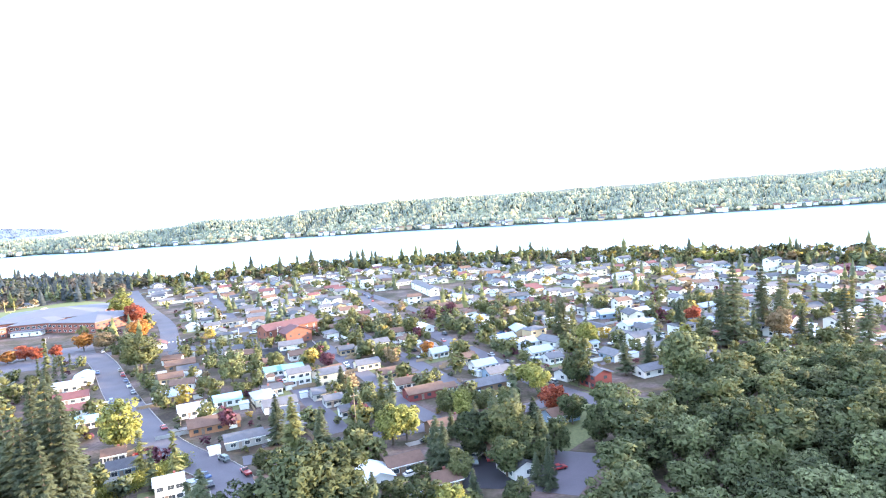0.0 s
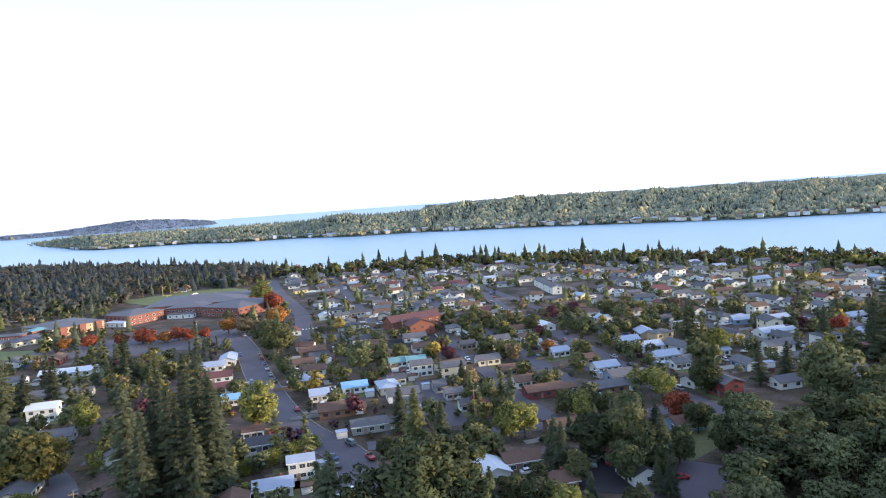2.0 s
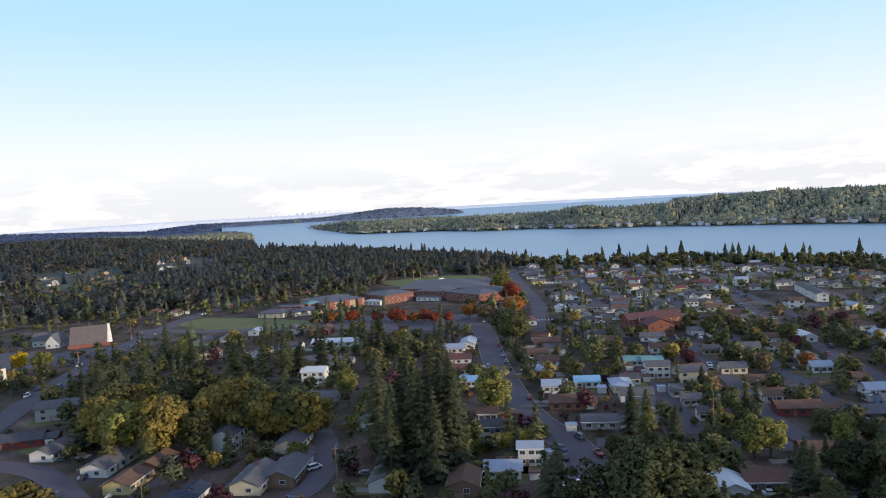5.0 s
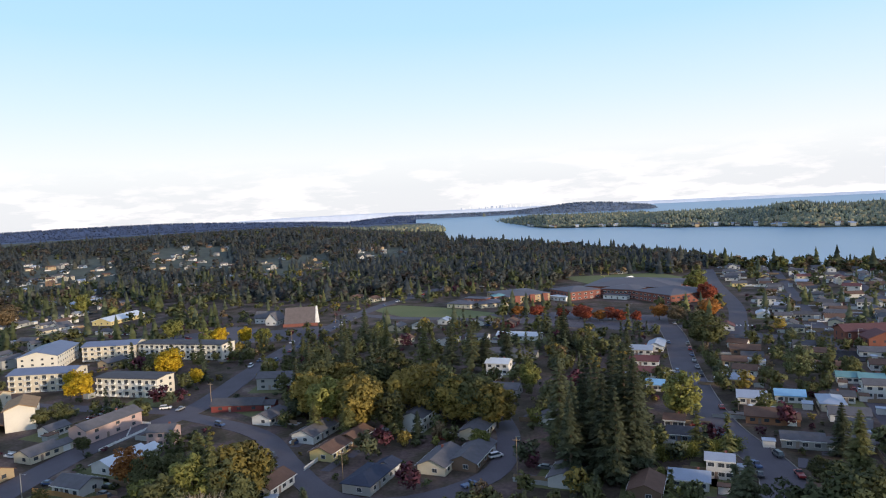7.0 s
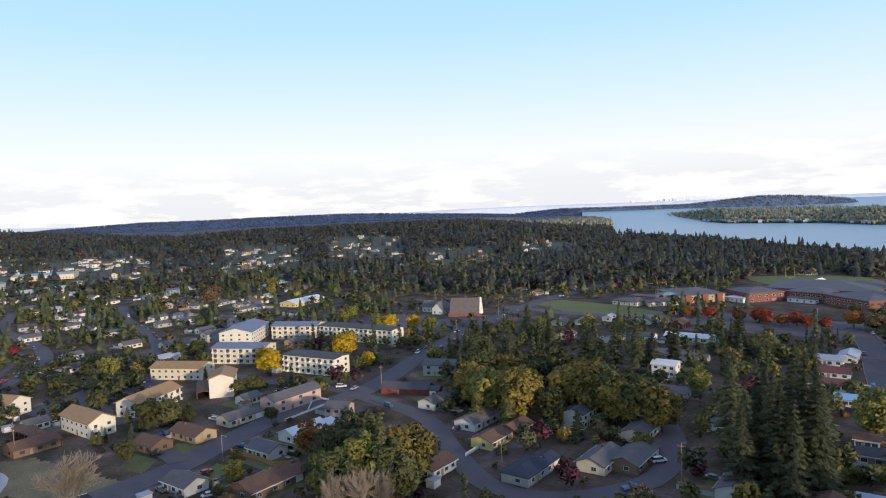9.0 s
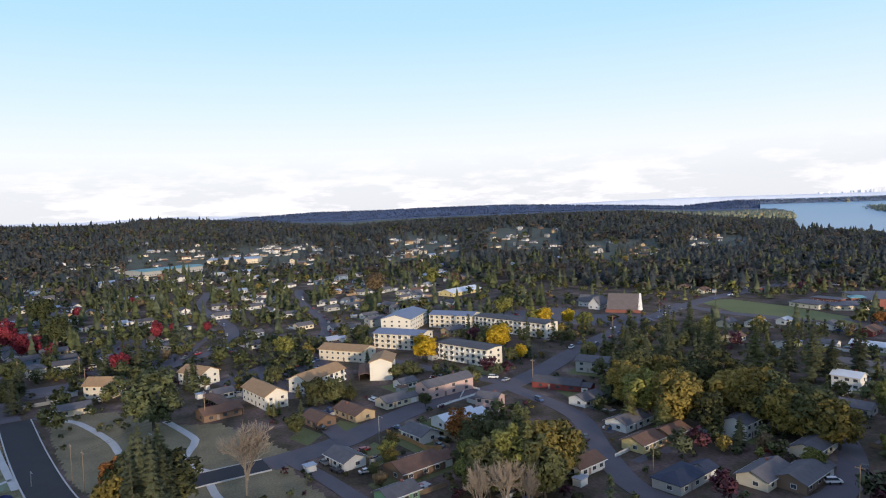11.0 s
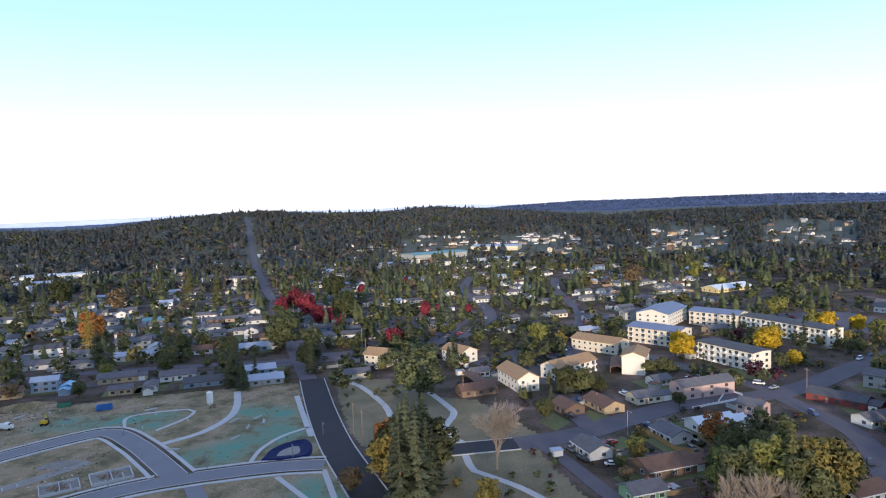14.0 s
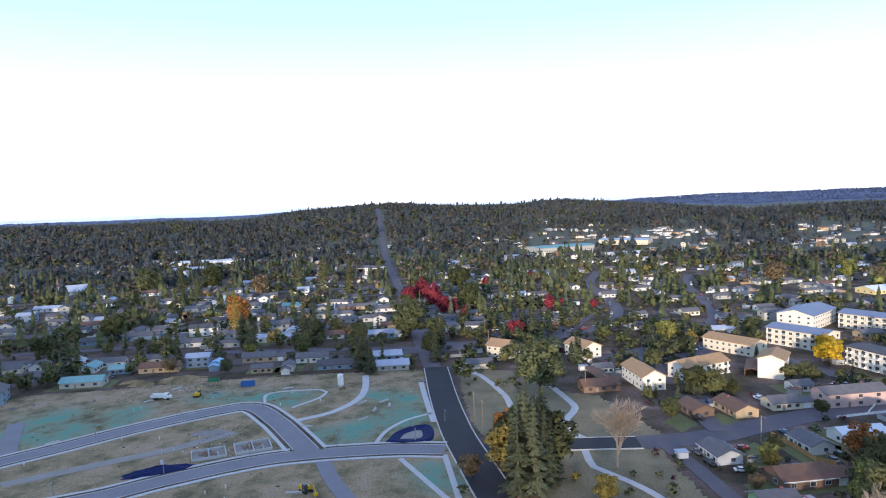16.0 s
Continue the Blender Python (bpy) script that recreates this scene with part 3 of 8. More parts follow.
patch("lower_lot", [(-9, 169), (13, 164), (15, 195), (-7, 196)], 0.05, FRESH, "grey asphalt parking yard", "car park")
patch("wood_lot", [(27, 187), (41, 181), (27, 158), (11, 165)], 0.05, ASPHALT, "dark asphalt parking area by the woods", "car park")
patch("apartment_lot", [(-326, -28), (-282, -2), (-286, 19), (-352, 30), (-370, 6)], 0.05, ASPHALT, "asphalt car park among the apartments", "car park")
patch("west_lot", [(-365, -85), (-376, -48), (-456, -36), (-473, -95), (-412, -121)], 0.05, ASPHALT, "asphalt car park under red maples", "car park")
patch("church_yard_lot", [(-383, 237), (-366, 217), (-406, 172), (-459, 166), (-457, 217), (-419, 220), (-396, 258)], 0.05, ASPHALT, "asphalt car park of the modern church", "car park")
patch("meadow", [(43, 241), (68, 225), (87, 237), (58, 199), (41, 199), (29, 185), (19, 200)], 0.03, LAWN, "open green meadow beside the woods", "meadow")

# ---- buildings ----
def part(name, me, parent, mats=None, at=None, label=""):
    ob = new(name, me)
    if mats:
        for i, m in enumerate(mats):
            ob.material_slots[i].link = "OBJECT"
            ob.material_slots[i].material = m
    ob.parent = parent
    if at is not None:
        ob.matrix_local = at
    if label:
        ob["label"] = label
    return ob


MESHES = {}


def cached(key, make):
    if key not in MESHES:
        MESHES[key] = make()
    return MESHES[key]


def box_data(x0, x1, y0, y1, z0, z1, v, f):
    b = len(v)
    v += [(x0, y0, z0), (x1, y0, z0), (x1, y1, z0), (x0, y1, z0), (x0, y0, z1), (x1, y0, z1), (x1, y1, z1), (x0, y1, z1)]
    f += [tuple(b + i for i in q) for q in ((0, 3, 2, 1), (4, 5, 6, 7), (0, 1, 5, 4), (1, 2, 6, 5), (2, 3, 7, 6), (3, 0, 4, 7))]


def boxes(name, *specs, mat=None):
    v, f = [], []
    for s in specs:
        box_data(*s, v, f)
    return mesh(name, v, f, [mat])


def prism(name, section, x0, x1, mat=None):
    """A closed section in y and z drawn out along x."""
    n = len(section)
    v = [(x0, y, z) for y, z in section] + [(x1, y, z) for y, z in section]
    f = [(i, (i + 1) % n, (i + 1) % n + n, i + n) for i in range(n)] + [tuple(range(n))[::-1], tuple(range(n, 2 * n))]
    me = mesh(name, v, f, [mat])
    bm = bmesh.new()
    bm.from_mesh(me)
    bmesh.ops.recalc_face_normals(bm, faces=bm.faces)
    bm.to_mesh(me)
    bm.free()
    return me


def gable_wall(L, W, h, rise):
    return prism("wall", [(-W / 2, -0.3), (-W / 2, h), (0, h + rise), (W / 2, h), (W / 2, -0.3)], -L / 2, L / 2)


def gable_roof(L, W, h, rise, over=0.55, thick=0.22):
    k = rise / (W / 2)
    e, ze = W / 2 + over, h - over * k
    return prism("roof", [(-e, ze), (0, h + rise + 0.02), (e, ze), (e, ze + thick), (0, h + rise + thick + 0.02), (-e, ze + thick)], -L / 2 - over, L / 2 + over)


def hip_roof(L, W, h, rise, over=0.55, thick=0.2):
    x, y, c = L / 2 + over, W / 2 + over, max(0.4, L / 2 - W / 2)
    v = [(-x, -y, h), (x, -y, h), (x, y, h), (-x, y, h)]
    v += [(a, b, h + thick) for a, b, _ in v] + [(-c, 0, h + rise), (c, 0, h + rise)]
    f = [(3, 2, 1, 0), (0, 1, 5, 4), (1, 2, 6, 5), (2, 3, 7, 6), (3, 0, 4, 7), (4, 5, 9, 8), (6, 7, 8, 9), (5, 6, 9), (7, 4, 8)]
    return mesh("roof", v, f, [None])


def window_mesh(w, h):
    t = 0.09
    return boxes("window", (-w / 2 - t, w / 2 + t, -0.05, 0.07, -h / 2 - t, -h / 2), (-w / 2 - t, w / 2 + t, -0.05, 0.07, h / 2, h / 2 + t), (-w / 2 - t, -w / 2, -0.05, 0.07, -h / 2, h / 2), (w / 2, w / 2 + t, -0.05, 0.07, -h / 2, h / 2), (-0.03, 0.03, -0.03, 0.05, -h / 2, h / 2), mat=FRAME)


def pane_mesh(w, h):
    return boxes("pane", (-w / 2, w / 2, -0.03, 0.03, -h / 2, h / 2), mat=GLASS)


def add_window(parent, x, y, z, turn, w=1.5, h=1.15, framed=True):
    """A window lying on a wall; turn is the wall's outward way, in degrees, -90 being -y."""
    m = pose(x, y, z, 0, 0, turn + 90)
    if framed:
        win = part("window", cached(("win", w, h), lambda: window_mesh(w, h)), parent, at=m)
        part("pane", cached(("pane", w, h), lambda: pane_mesh(w, h)), win)
    else:
        part("window", cached(("pane", w, h), lambda: pane_mesh(w, h)), parent, at=m)


NAMED = {"m": "green", "w": "white", "c": "cream", "g": "grey", "b": "blue-grey", "r": "dark red", "y": "pale yellow", "n": "brown", "t": "tan", "k": "orange brick", "p": "pinkish"}
ROOF_NAMED = {"G": "grey shingle", "D": "dark shingle", "N": "navy shingle", "L": "pale blue-grey", "A": "blue metal", "B": "brown shingle", "T": "teal", "R": "red", "W": "white", "O": "orange-brown shingle", "S": "slate-blue metal"}
TAKEN = []


def house(x, y, L, W, st, turn, code, detail=2, group=""):
    """A one or two storey house: wall, roof, windows, door, chimney."""
    h = 2.6 * st + 0.2
    rise = W / 2 * 0.42
    z = float(height(x, y))
    base = new("house")
    base.matrix_basis = pose(x, y, z, 0, 0, turn)
    pick = int(abs(x * 7 + y * 13)) % 10
    hip = pick < 3 and detail < 2 or code[1] == "N"
    if hip:
        part("wall", cached(("box", L, W, h), lambda: boxes("wall", (-L / 2, L / 2, -W / 2, W / 2, -0.3, h))), base, [WALLS[code[0]]])
        part("roof", cached(("hip", L, W, h), lambda: hip_roof(L, W, h, rise)), base, [ROOFS[code[1]]])
    else:
        part("wall", cached(("gable", L, W, h), lambda: gable_wall(L, W, h, rise)), base, [WALLS[code[0]]])
        part("roof", cached(("groof", L, W, h), lambda: gable_roof(L, W, h, rise)), base, [ROOFS[code[1]]])
    framed = detail > 1 and math.hypot(x, y) < 235
    for s in range(st):
        zz = 1.5 + 2.6 * s
        for side in (-1, 1):
            xs = (-L * 0.3, L * 0.3) if detail < 2 else (-L * 0.32, L * 0.05, L * 0.34)
            for wx in xs:
                if side * (math.sin(radians(turn)) * x - math.cos(radians(turn)) * y) > 0:
                    add_window(base, wx, side * (W / 2 + 0.01), zz, side * 90, 1.6, 1.15, framed)
        if detail > 1 or not hip:
            for side in (-1, 1):
                if side * (math.cos(radians(turn)) * x + math.sin(radians(turn)) * y) > 0:
                    continue
                add_window(base, side * (L / 2 + 0.01), W * 0.12 * side, zz, 0 if side > 0 else 180, 1.5, 1.15, framed)
    if framed and not hip:
        k = rise / (W / 2)
        part("fascia", cached(("fascia", L, W, h), lambda: boxes("fascia", (-L / 2 - 0.56, L / 2 + 0.56, -W / 2 - 0.6, -W / 2 - 0.55, h - 0.55 * k - 0.02, h - 0.55 * k + 0.24), (-L / 2 - 0.56, L / 2 + 0.56, W / 2 + 0.55, W / 2 + 0.6, h - 0.55 * k - 0.02, h - 0.55 * k + 0.24), mat=FRAME)), base, label="white eaves board")
    if detail > 1:
        for side in (1,) if math.sin(radians(turn)) * x - math.cos(radians(turn)) * y > 0 else (-1,):
            part("door", cached("door", lambda: boxes("door", (-0.5, 0.5, -0.05, 0.06, 0, 2.05), mat=DOOR)), base, at=pose(-L * 0.13, side * (W / 2 + 0.01), 0.1, 0, 0, side * 90 + 90))
        if pick in (2, 5, 9):
            part("chimney", cached(("chimney", h + rise), lambda: boxes("chimney", (-0.3, 0.3, -0.3, 0.3, h, h + rise + 0.5), (-0.36, 0.36, -0.36, 0.36, h + rise + 0.5, h + rise + 0.62), mat=BRICK)), base, at=pose(L * 0.22, W * 0.1, 0))
        if pick in (1, 6, 8):
            # a lower wing or garage at one end
            w2, l2 = W * 0.72, 5.0
            wing = part("wing", cached(("wing", w2, l2), lambda: gable_wall(l2, w2, 2.5, w2 * 0.2)), base, [WALLS[code[0]]], pose(L / 2 + l2 / 2 - 0.05, -W * 0.1, 0))
            part("wing_roof", cached(("wingr", w2, l2), lambda: gable_roof(l2, w2, 2.5, w2 * 0.2, 0.4)), wing, [ROOFS[code[1]]])
            part("garage_door", cached("garage", lambda: boxes("garage_door", (-1.4, 1.4, -0.05, 0.06, 0, 2.1), mat=FRAME)), wing, at=pose(0, -w2 / 2 - 0.01, 0.05))
    tagged(base, "%s %s house with a %s roof" % (NAMED[code[0]], "two-storey" if st > 1 else "single-storey", ROOF_NAMED[code[1]]), "house", group or "houses of the suburb")
    TAKEN.append((x, y, max(L, W) * 0.62))
    return base


def block(x0, y0, x1, y1, depth, storeys, wall, roof, name, label, category, rise=1.6, floor=2.75, gap=3.4, win=(1.25, 1.05), hip=False, side_windows=True, balconies=False):
    """A long building standing on the line from one front corner to the other, with rows of windows."""
    L = math.hypot(x1 - x0, y1 - y0)
    a = math.atan2(y1 - y0, x1 - x0)
    nx, ny = -math.sin(a), math.cos(a)
    cx, cy = (x0 + x1) / 2 + nx * depth / 2, (y0 + y1) / 2 + ny * depth / 2
    h = floor * storeys + 0.4
    base = new(name)
    base.matrix_basis = pose(cx, cy, float(height(cx, cy)), 0, 0, math.degrees(a))
    if hip:
        part("wall", boxes("wall", (-L / 2, L / 2, -depth / 2, depth / 2, -0.3, h)), base, [wall])
        part("roof", hip_roof(L, depth, h, rise, 0.8, 0.35), base, [roof])
    else:
        part("wall", gable_wall(L, depth, h, rise), base, [wall])
        part("roof", gable_roof(L, depth, h, rise, 0.7, 0.3), base, [roof])
    n = max(2, int(L / gap))
    m = max(1, int(depth / 4.5))
    for s in range(storeys):
        z = 1.55 + floor * s
        for i in range(n):
            for side in (-1, 1) if L * depth < 420 else (-1,):
                add_window(base, -L / 2 + (i + 0.5) * L / n, side * (depth / 2 + 0.01), z, side * 90, *win, side < 0 and abs(cx) < 500)
        if balconies:
            for i in range(0, n, 2):
                rail = part("balcony", cached("balcony", lambda: boxes("balcony", (-1.5, 1.5, -1.15, 0, -1.15, -1.0), (-1.5, 1.5, -1.15, -1.1, -0.3, -0.2), (-1.5, -1.45, -1.1, 0, -1.0, -0.2), (1.45, 1.5, -1.1, 0, -1.0, -0.2), *[(-1.4 + 0.4 * q, -1.35 + 0.4 * q, -1.14, -1.11, -1.0, -0.3) for q in range(8)], mat=FRAME)), base, at=pose(-L / 2 + (i + 0.5) * L / n, -depth / 2 - 0.02, z))
                part("balcony_door", cached("balcony_door", lambda: boxes("balcony_door", (-0.95, 0.95, -0.02, 0.02, -1.0, 1.0), mat=GLASS)), rail, at=pose(0, -0.04, 0))
        if side_windows:
            for i in range(m):
                for side in (-1, 1):
                    add_window(base, side * (L / 2 + 0.01), -depth / 2 + (i + 0.5) * depth / m, z, 0 if side > 0 else 180, *win, False)
    part("door", cached("door", lambda: boxes("door", (-0.5, 0.5, -0.05, 0.06, 0, 2.05), mat=DOOR)), base, at=pose(L / (2 * n) * (n % 2 + 1) if n > 2 else 0, -depth / 2 - 0.02, 0.1))
    for k in range(0, int(L), 7):
        TAKEN.append((x0 + (x1 - x0) * k / L + nx * depth / 2, y0 + (y1 - y0) * k / L + ny * depth / 2, depth * 0.6))
    return tagged(base, label, category)


CREAM, WHITE, TAN = WALLS["c"], WALLS["w"], WALLS["t"]
APT = material("warm_white_stucco", (0.66, 0.59, 0.47), 0.8, 0.1, 0.2, 3)
APT_W = material("white_stucco", (0.7, 0.66, 0.58), 0.8, 0.1, 0.2, 3)
block(-373, 58, -353, 81, 15, 3, APT, ROOFS["S"], "apartment_block", "three-storey cream apartment block with a slate-blue roof", "apartment block", balconies=True, win=(1.6, 1.3))
block(-409, 88, -440, 107, 20, 3, APT_W, ROOFS["S"], "apartment_block", "three-storey white apartment block with a blue gable roof", "apartment block", rise=2.6)
block(-422, 104, -402, 127, 15, 3, APT, ROOFS["S"], "apartment_block", "long three-storey cream apartment block with a blue roof", "apartment block", balconies=True, win=(1.6, 1.3))
block(-401, 129, -354, 157, 13, 3, APT_W, ROOFS["D"], "apartment_block", "long white apartment block with a dark grey roof", "apartment block", rise=0.5, balconies=True, win=(1.6, 1.3))
block(-330, 85, -302, 102, 12, 3, APT_W, ROOFS["D"], "apartment_block", "three-storey white apartment block with a dark roof near the avenue", "apartment block", rise=0.5, balconies=True, win=(1.6, 1.3))
block(-356, 25, -338, 46, 13, 2, APT, ROOFS["O"], "apartment_block", "two-storey cream apartments with an orange-brown roof", "apartment block", rise=2.0)
block(-297, 53, -313, 58, 10.4, 3, APT_W, ROOFS["O"], "apartment_block", "tall narrow cream apartment building with a brown roof", "apartment block", rise=1.8, side_windows=False)
block(-288, 13, -306, 32, 10.6, 2, APT_W, ROOFS["O"], "apartment_block", "two-storey white apartments with an orange-brown gable roof", "apartment block", rise=2.4, balconies=True)
block(-291, -14, -270, -5, 10, 2, APT_W, ROOFS["O"], "apartment_block", "two-storey white apartments with a tan shingle roof", "apartment block", rise=2.6)
block(-322, -83, -317, -70, 10, 2, APT, ROOFS["O"], "apartment_block", "two-storey cream house with a tan roof behind a hedge", "apartment block", rise=2.6)
block(-332, -44, -321, -33, 11, 2, APT_W, ROOFS["O"], "apartment_block", "two-storey pale apartment house with a brown roof", "apartment block", rise=2.4)

SCHOOL_ROOF = material("violet_grey_metal_roof", (0.125, 0.12, 0.14), 0.75, 0.12, 0.1, 2, 0.1)
block(-378, 374, -360, 379, 9, 2, BRICK, SCHOOL_ROOF, "school_annex", "upper red brick storey of the school annex", "school", rise=1.2, hip=True, gap=3)
block(-383, 359, -362, 364, 15, 1, WALLS["c"], SCHOOL_ROOF, "school_annex", "low cream-fronted school annex with a grey hipped roof", "school", rise=2.2, hip=True, gap=4)
block(-355, 369, -343, 390, 20, 1, WALLS["c"], SCHOOL_ROOF, "school_annex", "low cream-walled school annex with a wide grey roof", "school", rise=2.2, hip=True, gap=4)
block(-362, 392, -357, 401, 9, 2, BRICK, ROOFS["T"], "school_annex", "brick stair tower of the school with a green roof", "school", rise=1.8, hip=True, gap=3)
block(-349, 395, -335, 429, 42, 2, WALLS["t"], SCHOOL_ROOF, "school_annex", "two-storey tan and brick school building with a flat-pitched grey roof", "school", rise=2.0, hip=True, gap=4)
for sx, sy in ((-346.0, 401.0), (-341.0, 413.5), (-336.5, 424.0)):
    pier = new("brick_pier", boxes("brick_pier", (-2.2, 2.2, -0.8, 0.6, -0.3, 6.6), mat=BRICK))
    pier.matrix_basis = pose(sx + 0.6, sy - 0.2, 0, 0, 0, 67.6)
    tagged(pier, "red brick pier against the tan school front", "pier", "brick piers of the school")
block(-336, 431, -320, 430, 10, 1, FRAME, ROOFS["W"], "school_porch", "low white covered walkway between the school buildings", "school", rise=0.5, hip=True, gap=4)
block(-330, 470, -258, 492, 62, 2, BRICK, SCHOOL_ROOF, "school_hall", "broad school hall with a large violet-grey hipped roof", "school", rise=4.5, hip=True, gap=6, floor=3.4)
block(-318, 434, -308, 461, 30, 2, BRICK, SCHOOL_ROOF, "school_wing", "two-storey red brick school wing with a violet-grey roof", "school", rise=3.0, hip=True, gap=5, win=(2.4, 1.2), floor=3.2)
block(-308, 464, -279, 467, 30, 2, BRICK, SCHOOL_ROOF, "school_wing", "recessed red brick school entrance under a wide grey roof", "school", rise=2.6, hip=True, gap=3.5, win=(2.4, 1.4), floor=3.2)
block(-303, 457, -283, 459, 6, 1, FRAME, SCHOOL_ROOF, "school_porch", "white-edged entrance canopy in front of the school", "school", rise=0.6, hip=True, gap=5)
block(-279, 465, -241, 451, 44, 2, BRICK, SCHOOL_ROOF, "school_wing", "long red brick school wing with a hipped metal roof", "school", rise=4.2, hip=True, gap=5, win=(2.4, 1.2), floor=3.2)
block(-246, 470, -232, 486, 12, 1, BRICK, SCHOOL_ROOF, "school_wing", "low red brick end wing of the school", "school", rise=1.5, hip=True, gap=4)
RED_TILE = material("maroon_shingle", (0.13, 0.062, 0.062), 0.85, 0.2, 0.5, 6, 0.3)
CHURCH_BRICK = material("orange_red_brick", (0.22, 0.085, 0.06), 0.9, 0.2, 0.3, 5, 0.3)
block(-103, 369, -79, 390, 12, 2, CHURCH_BRICK, RED_TILE, "brick_church", "long red brick church hall with a maroon gable roof", "church", rise=2.6, floor=3.4, gap=4.2, win=(1.0, 2.0))
block(-79, 372, -85, 380, 15, 2, CHURCH_BRICK, RED_TILE, "church_porch", "red brick church wing with a white-edged front gable", "church", rise=3.0, gap=4)
block(-456, 231, -444, 240, 10, 1, WHITE, ROOFS["G"], "parish_hall", "white parish hall with a grey gable roof", "church", rise=4.0, floor=4)
block(-433, 236, -440, 247, 9, 1, WHITE, ROOFS["G"], "parish_gable", "white chapel with a steep front gable", "church", rise=5.0, floor=3.4)
block(-557, 161, -579, 195, 17, 1, WALLS["y"], ROOFS["W"], "warehouse", "pale yellow warehouse with a curved white roof", "warehouse", rise=2.5)
block(-690, -345, -677, -287, 16, 3, WHITE, ROOFS["G"], "office_building", "white three-storey building beside the hill road", "building", rise=1.5)
block(-921, -141, -978, -68, 45, 1, WALLS["g"], ROOFS["T"], "shopping_hall", "wide low shopping hall with a teal roof edge", "shop", rise=1.0, floor=6)
block(-1030, -71, -1020, 1, 50, 1, WALLS["c"], ROOFS["L"], "shopping_hall", "wide low shopping hall with pale roofs", "shop", rise=1.0, floor=6)
block(-865, -38, -892, 4, 30, 1, WHITE, ROOFS["W"], "shopping_hall", "white low shop building with a flat pale roof", "shop", rise=0.8, floor=5)
block(-836, -172, -864, -139, 25, 1, WHITE, ROOFS["L"], "shopping_hall", "small white shop with a pale roof", "shop", rise=0.8, floor=5)


def tent_church():
    """The modern church: one steep brown roof to low eaves, a white gable at the end."""
    base = new("modern_church")
    base.matrix_basis = pose(-423, 251, 0, 0, 0, 51)
    part("wall", prism("wall", [(-8.5, -0.3), (-8.5, 2.2), (-0.6, 10.6), (0.6, 10.6), (8.5, 2.2), (8.5, -0.3)], -11, 11), base, [WHITE])
    part("roof", prism("roof", [(-10.5, 1.0), (0, 11.6), (10.5, 1.0), (10.5, 1.4), (0, 12.2), (-10.5, 1.4)], -11.5, 10.4), base, [material("dark_brown_tiles", (0.15, 0.125, 0.12), 0.9, 0.25, 0.5, 6, 0.4)])
    part("gable_glass", prism("gable_glass", [(-2.6, 1), (-0.3, 9.2), (0.3, 9.2), (2.6, 1)], 11.02, 11.1), base, [GLASS])
    part("brick_base", boxes("brick_base", (-12.0, 12.4, -12.2, -10.8, -0.3, 2.0), mat=BRICK), base)
    v = [(10.5, -9.5, 0.5), (12.6, 0, 0.5), (10.5, 9.5, 0.5), (11.5, 0, 12.6), (10.3, -9.5, 0.5), (10.3, 9.5, 0.5), (10.3, 0, 12.6)]
    part("prow", mesh("prow", v, [(0, 1, 3), (1, 2, 3), (4, 0, 3, 6), (2, 5, 6, 3), (4, 6, 5), (0, 4, 5, 2, 1)], [FRAME]), base)
    TAKEN.append((-427, 252, 16))
    return tagged(base, "modern church with a steep brown tent roof and white gable", "church")


tent_church()


def spire_church():
    base = new("spire_church")
    base.matrix_basis = pose(-519, -549, 0, 0, 0, 138)
    part("wall", boxes("wall", (-13, 13, -9, 9, -0.3, 3.5)), base, [WHITE])
    part("roof", prism("roof", [(-10, 3.2), (0, 9), (10, 3.2), (10, 3.5), (0, 9.4), (-10, 3.5)], -14, 14), base, [ROOFS["L"]])
    v, f = [(-2, -2, 0), (2, -2, 0), (2, 2, 0), (-2, 2, 0), (0, 0, 21)], [(0, 1, 4), (1, 2, 4), (2, 3, 4), (3, 0, 4), (3, 2, 1, 0)]
    part("spire", mesh("spire", v, f, [WALLS["n"]]), base, at=pose(-14, 0, 0))
    TAKEN.append((-519, -549, 16))
    return tagged(base, "church with a swept pale roof and a thin brown spire", "church")


spire_church()

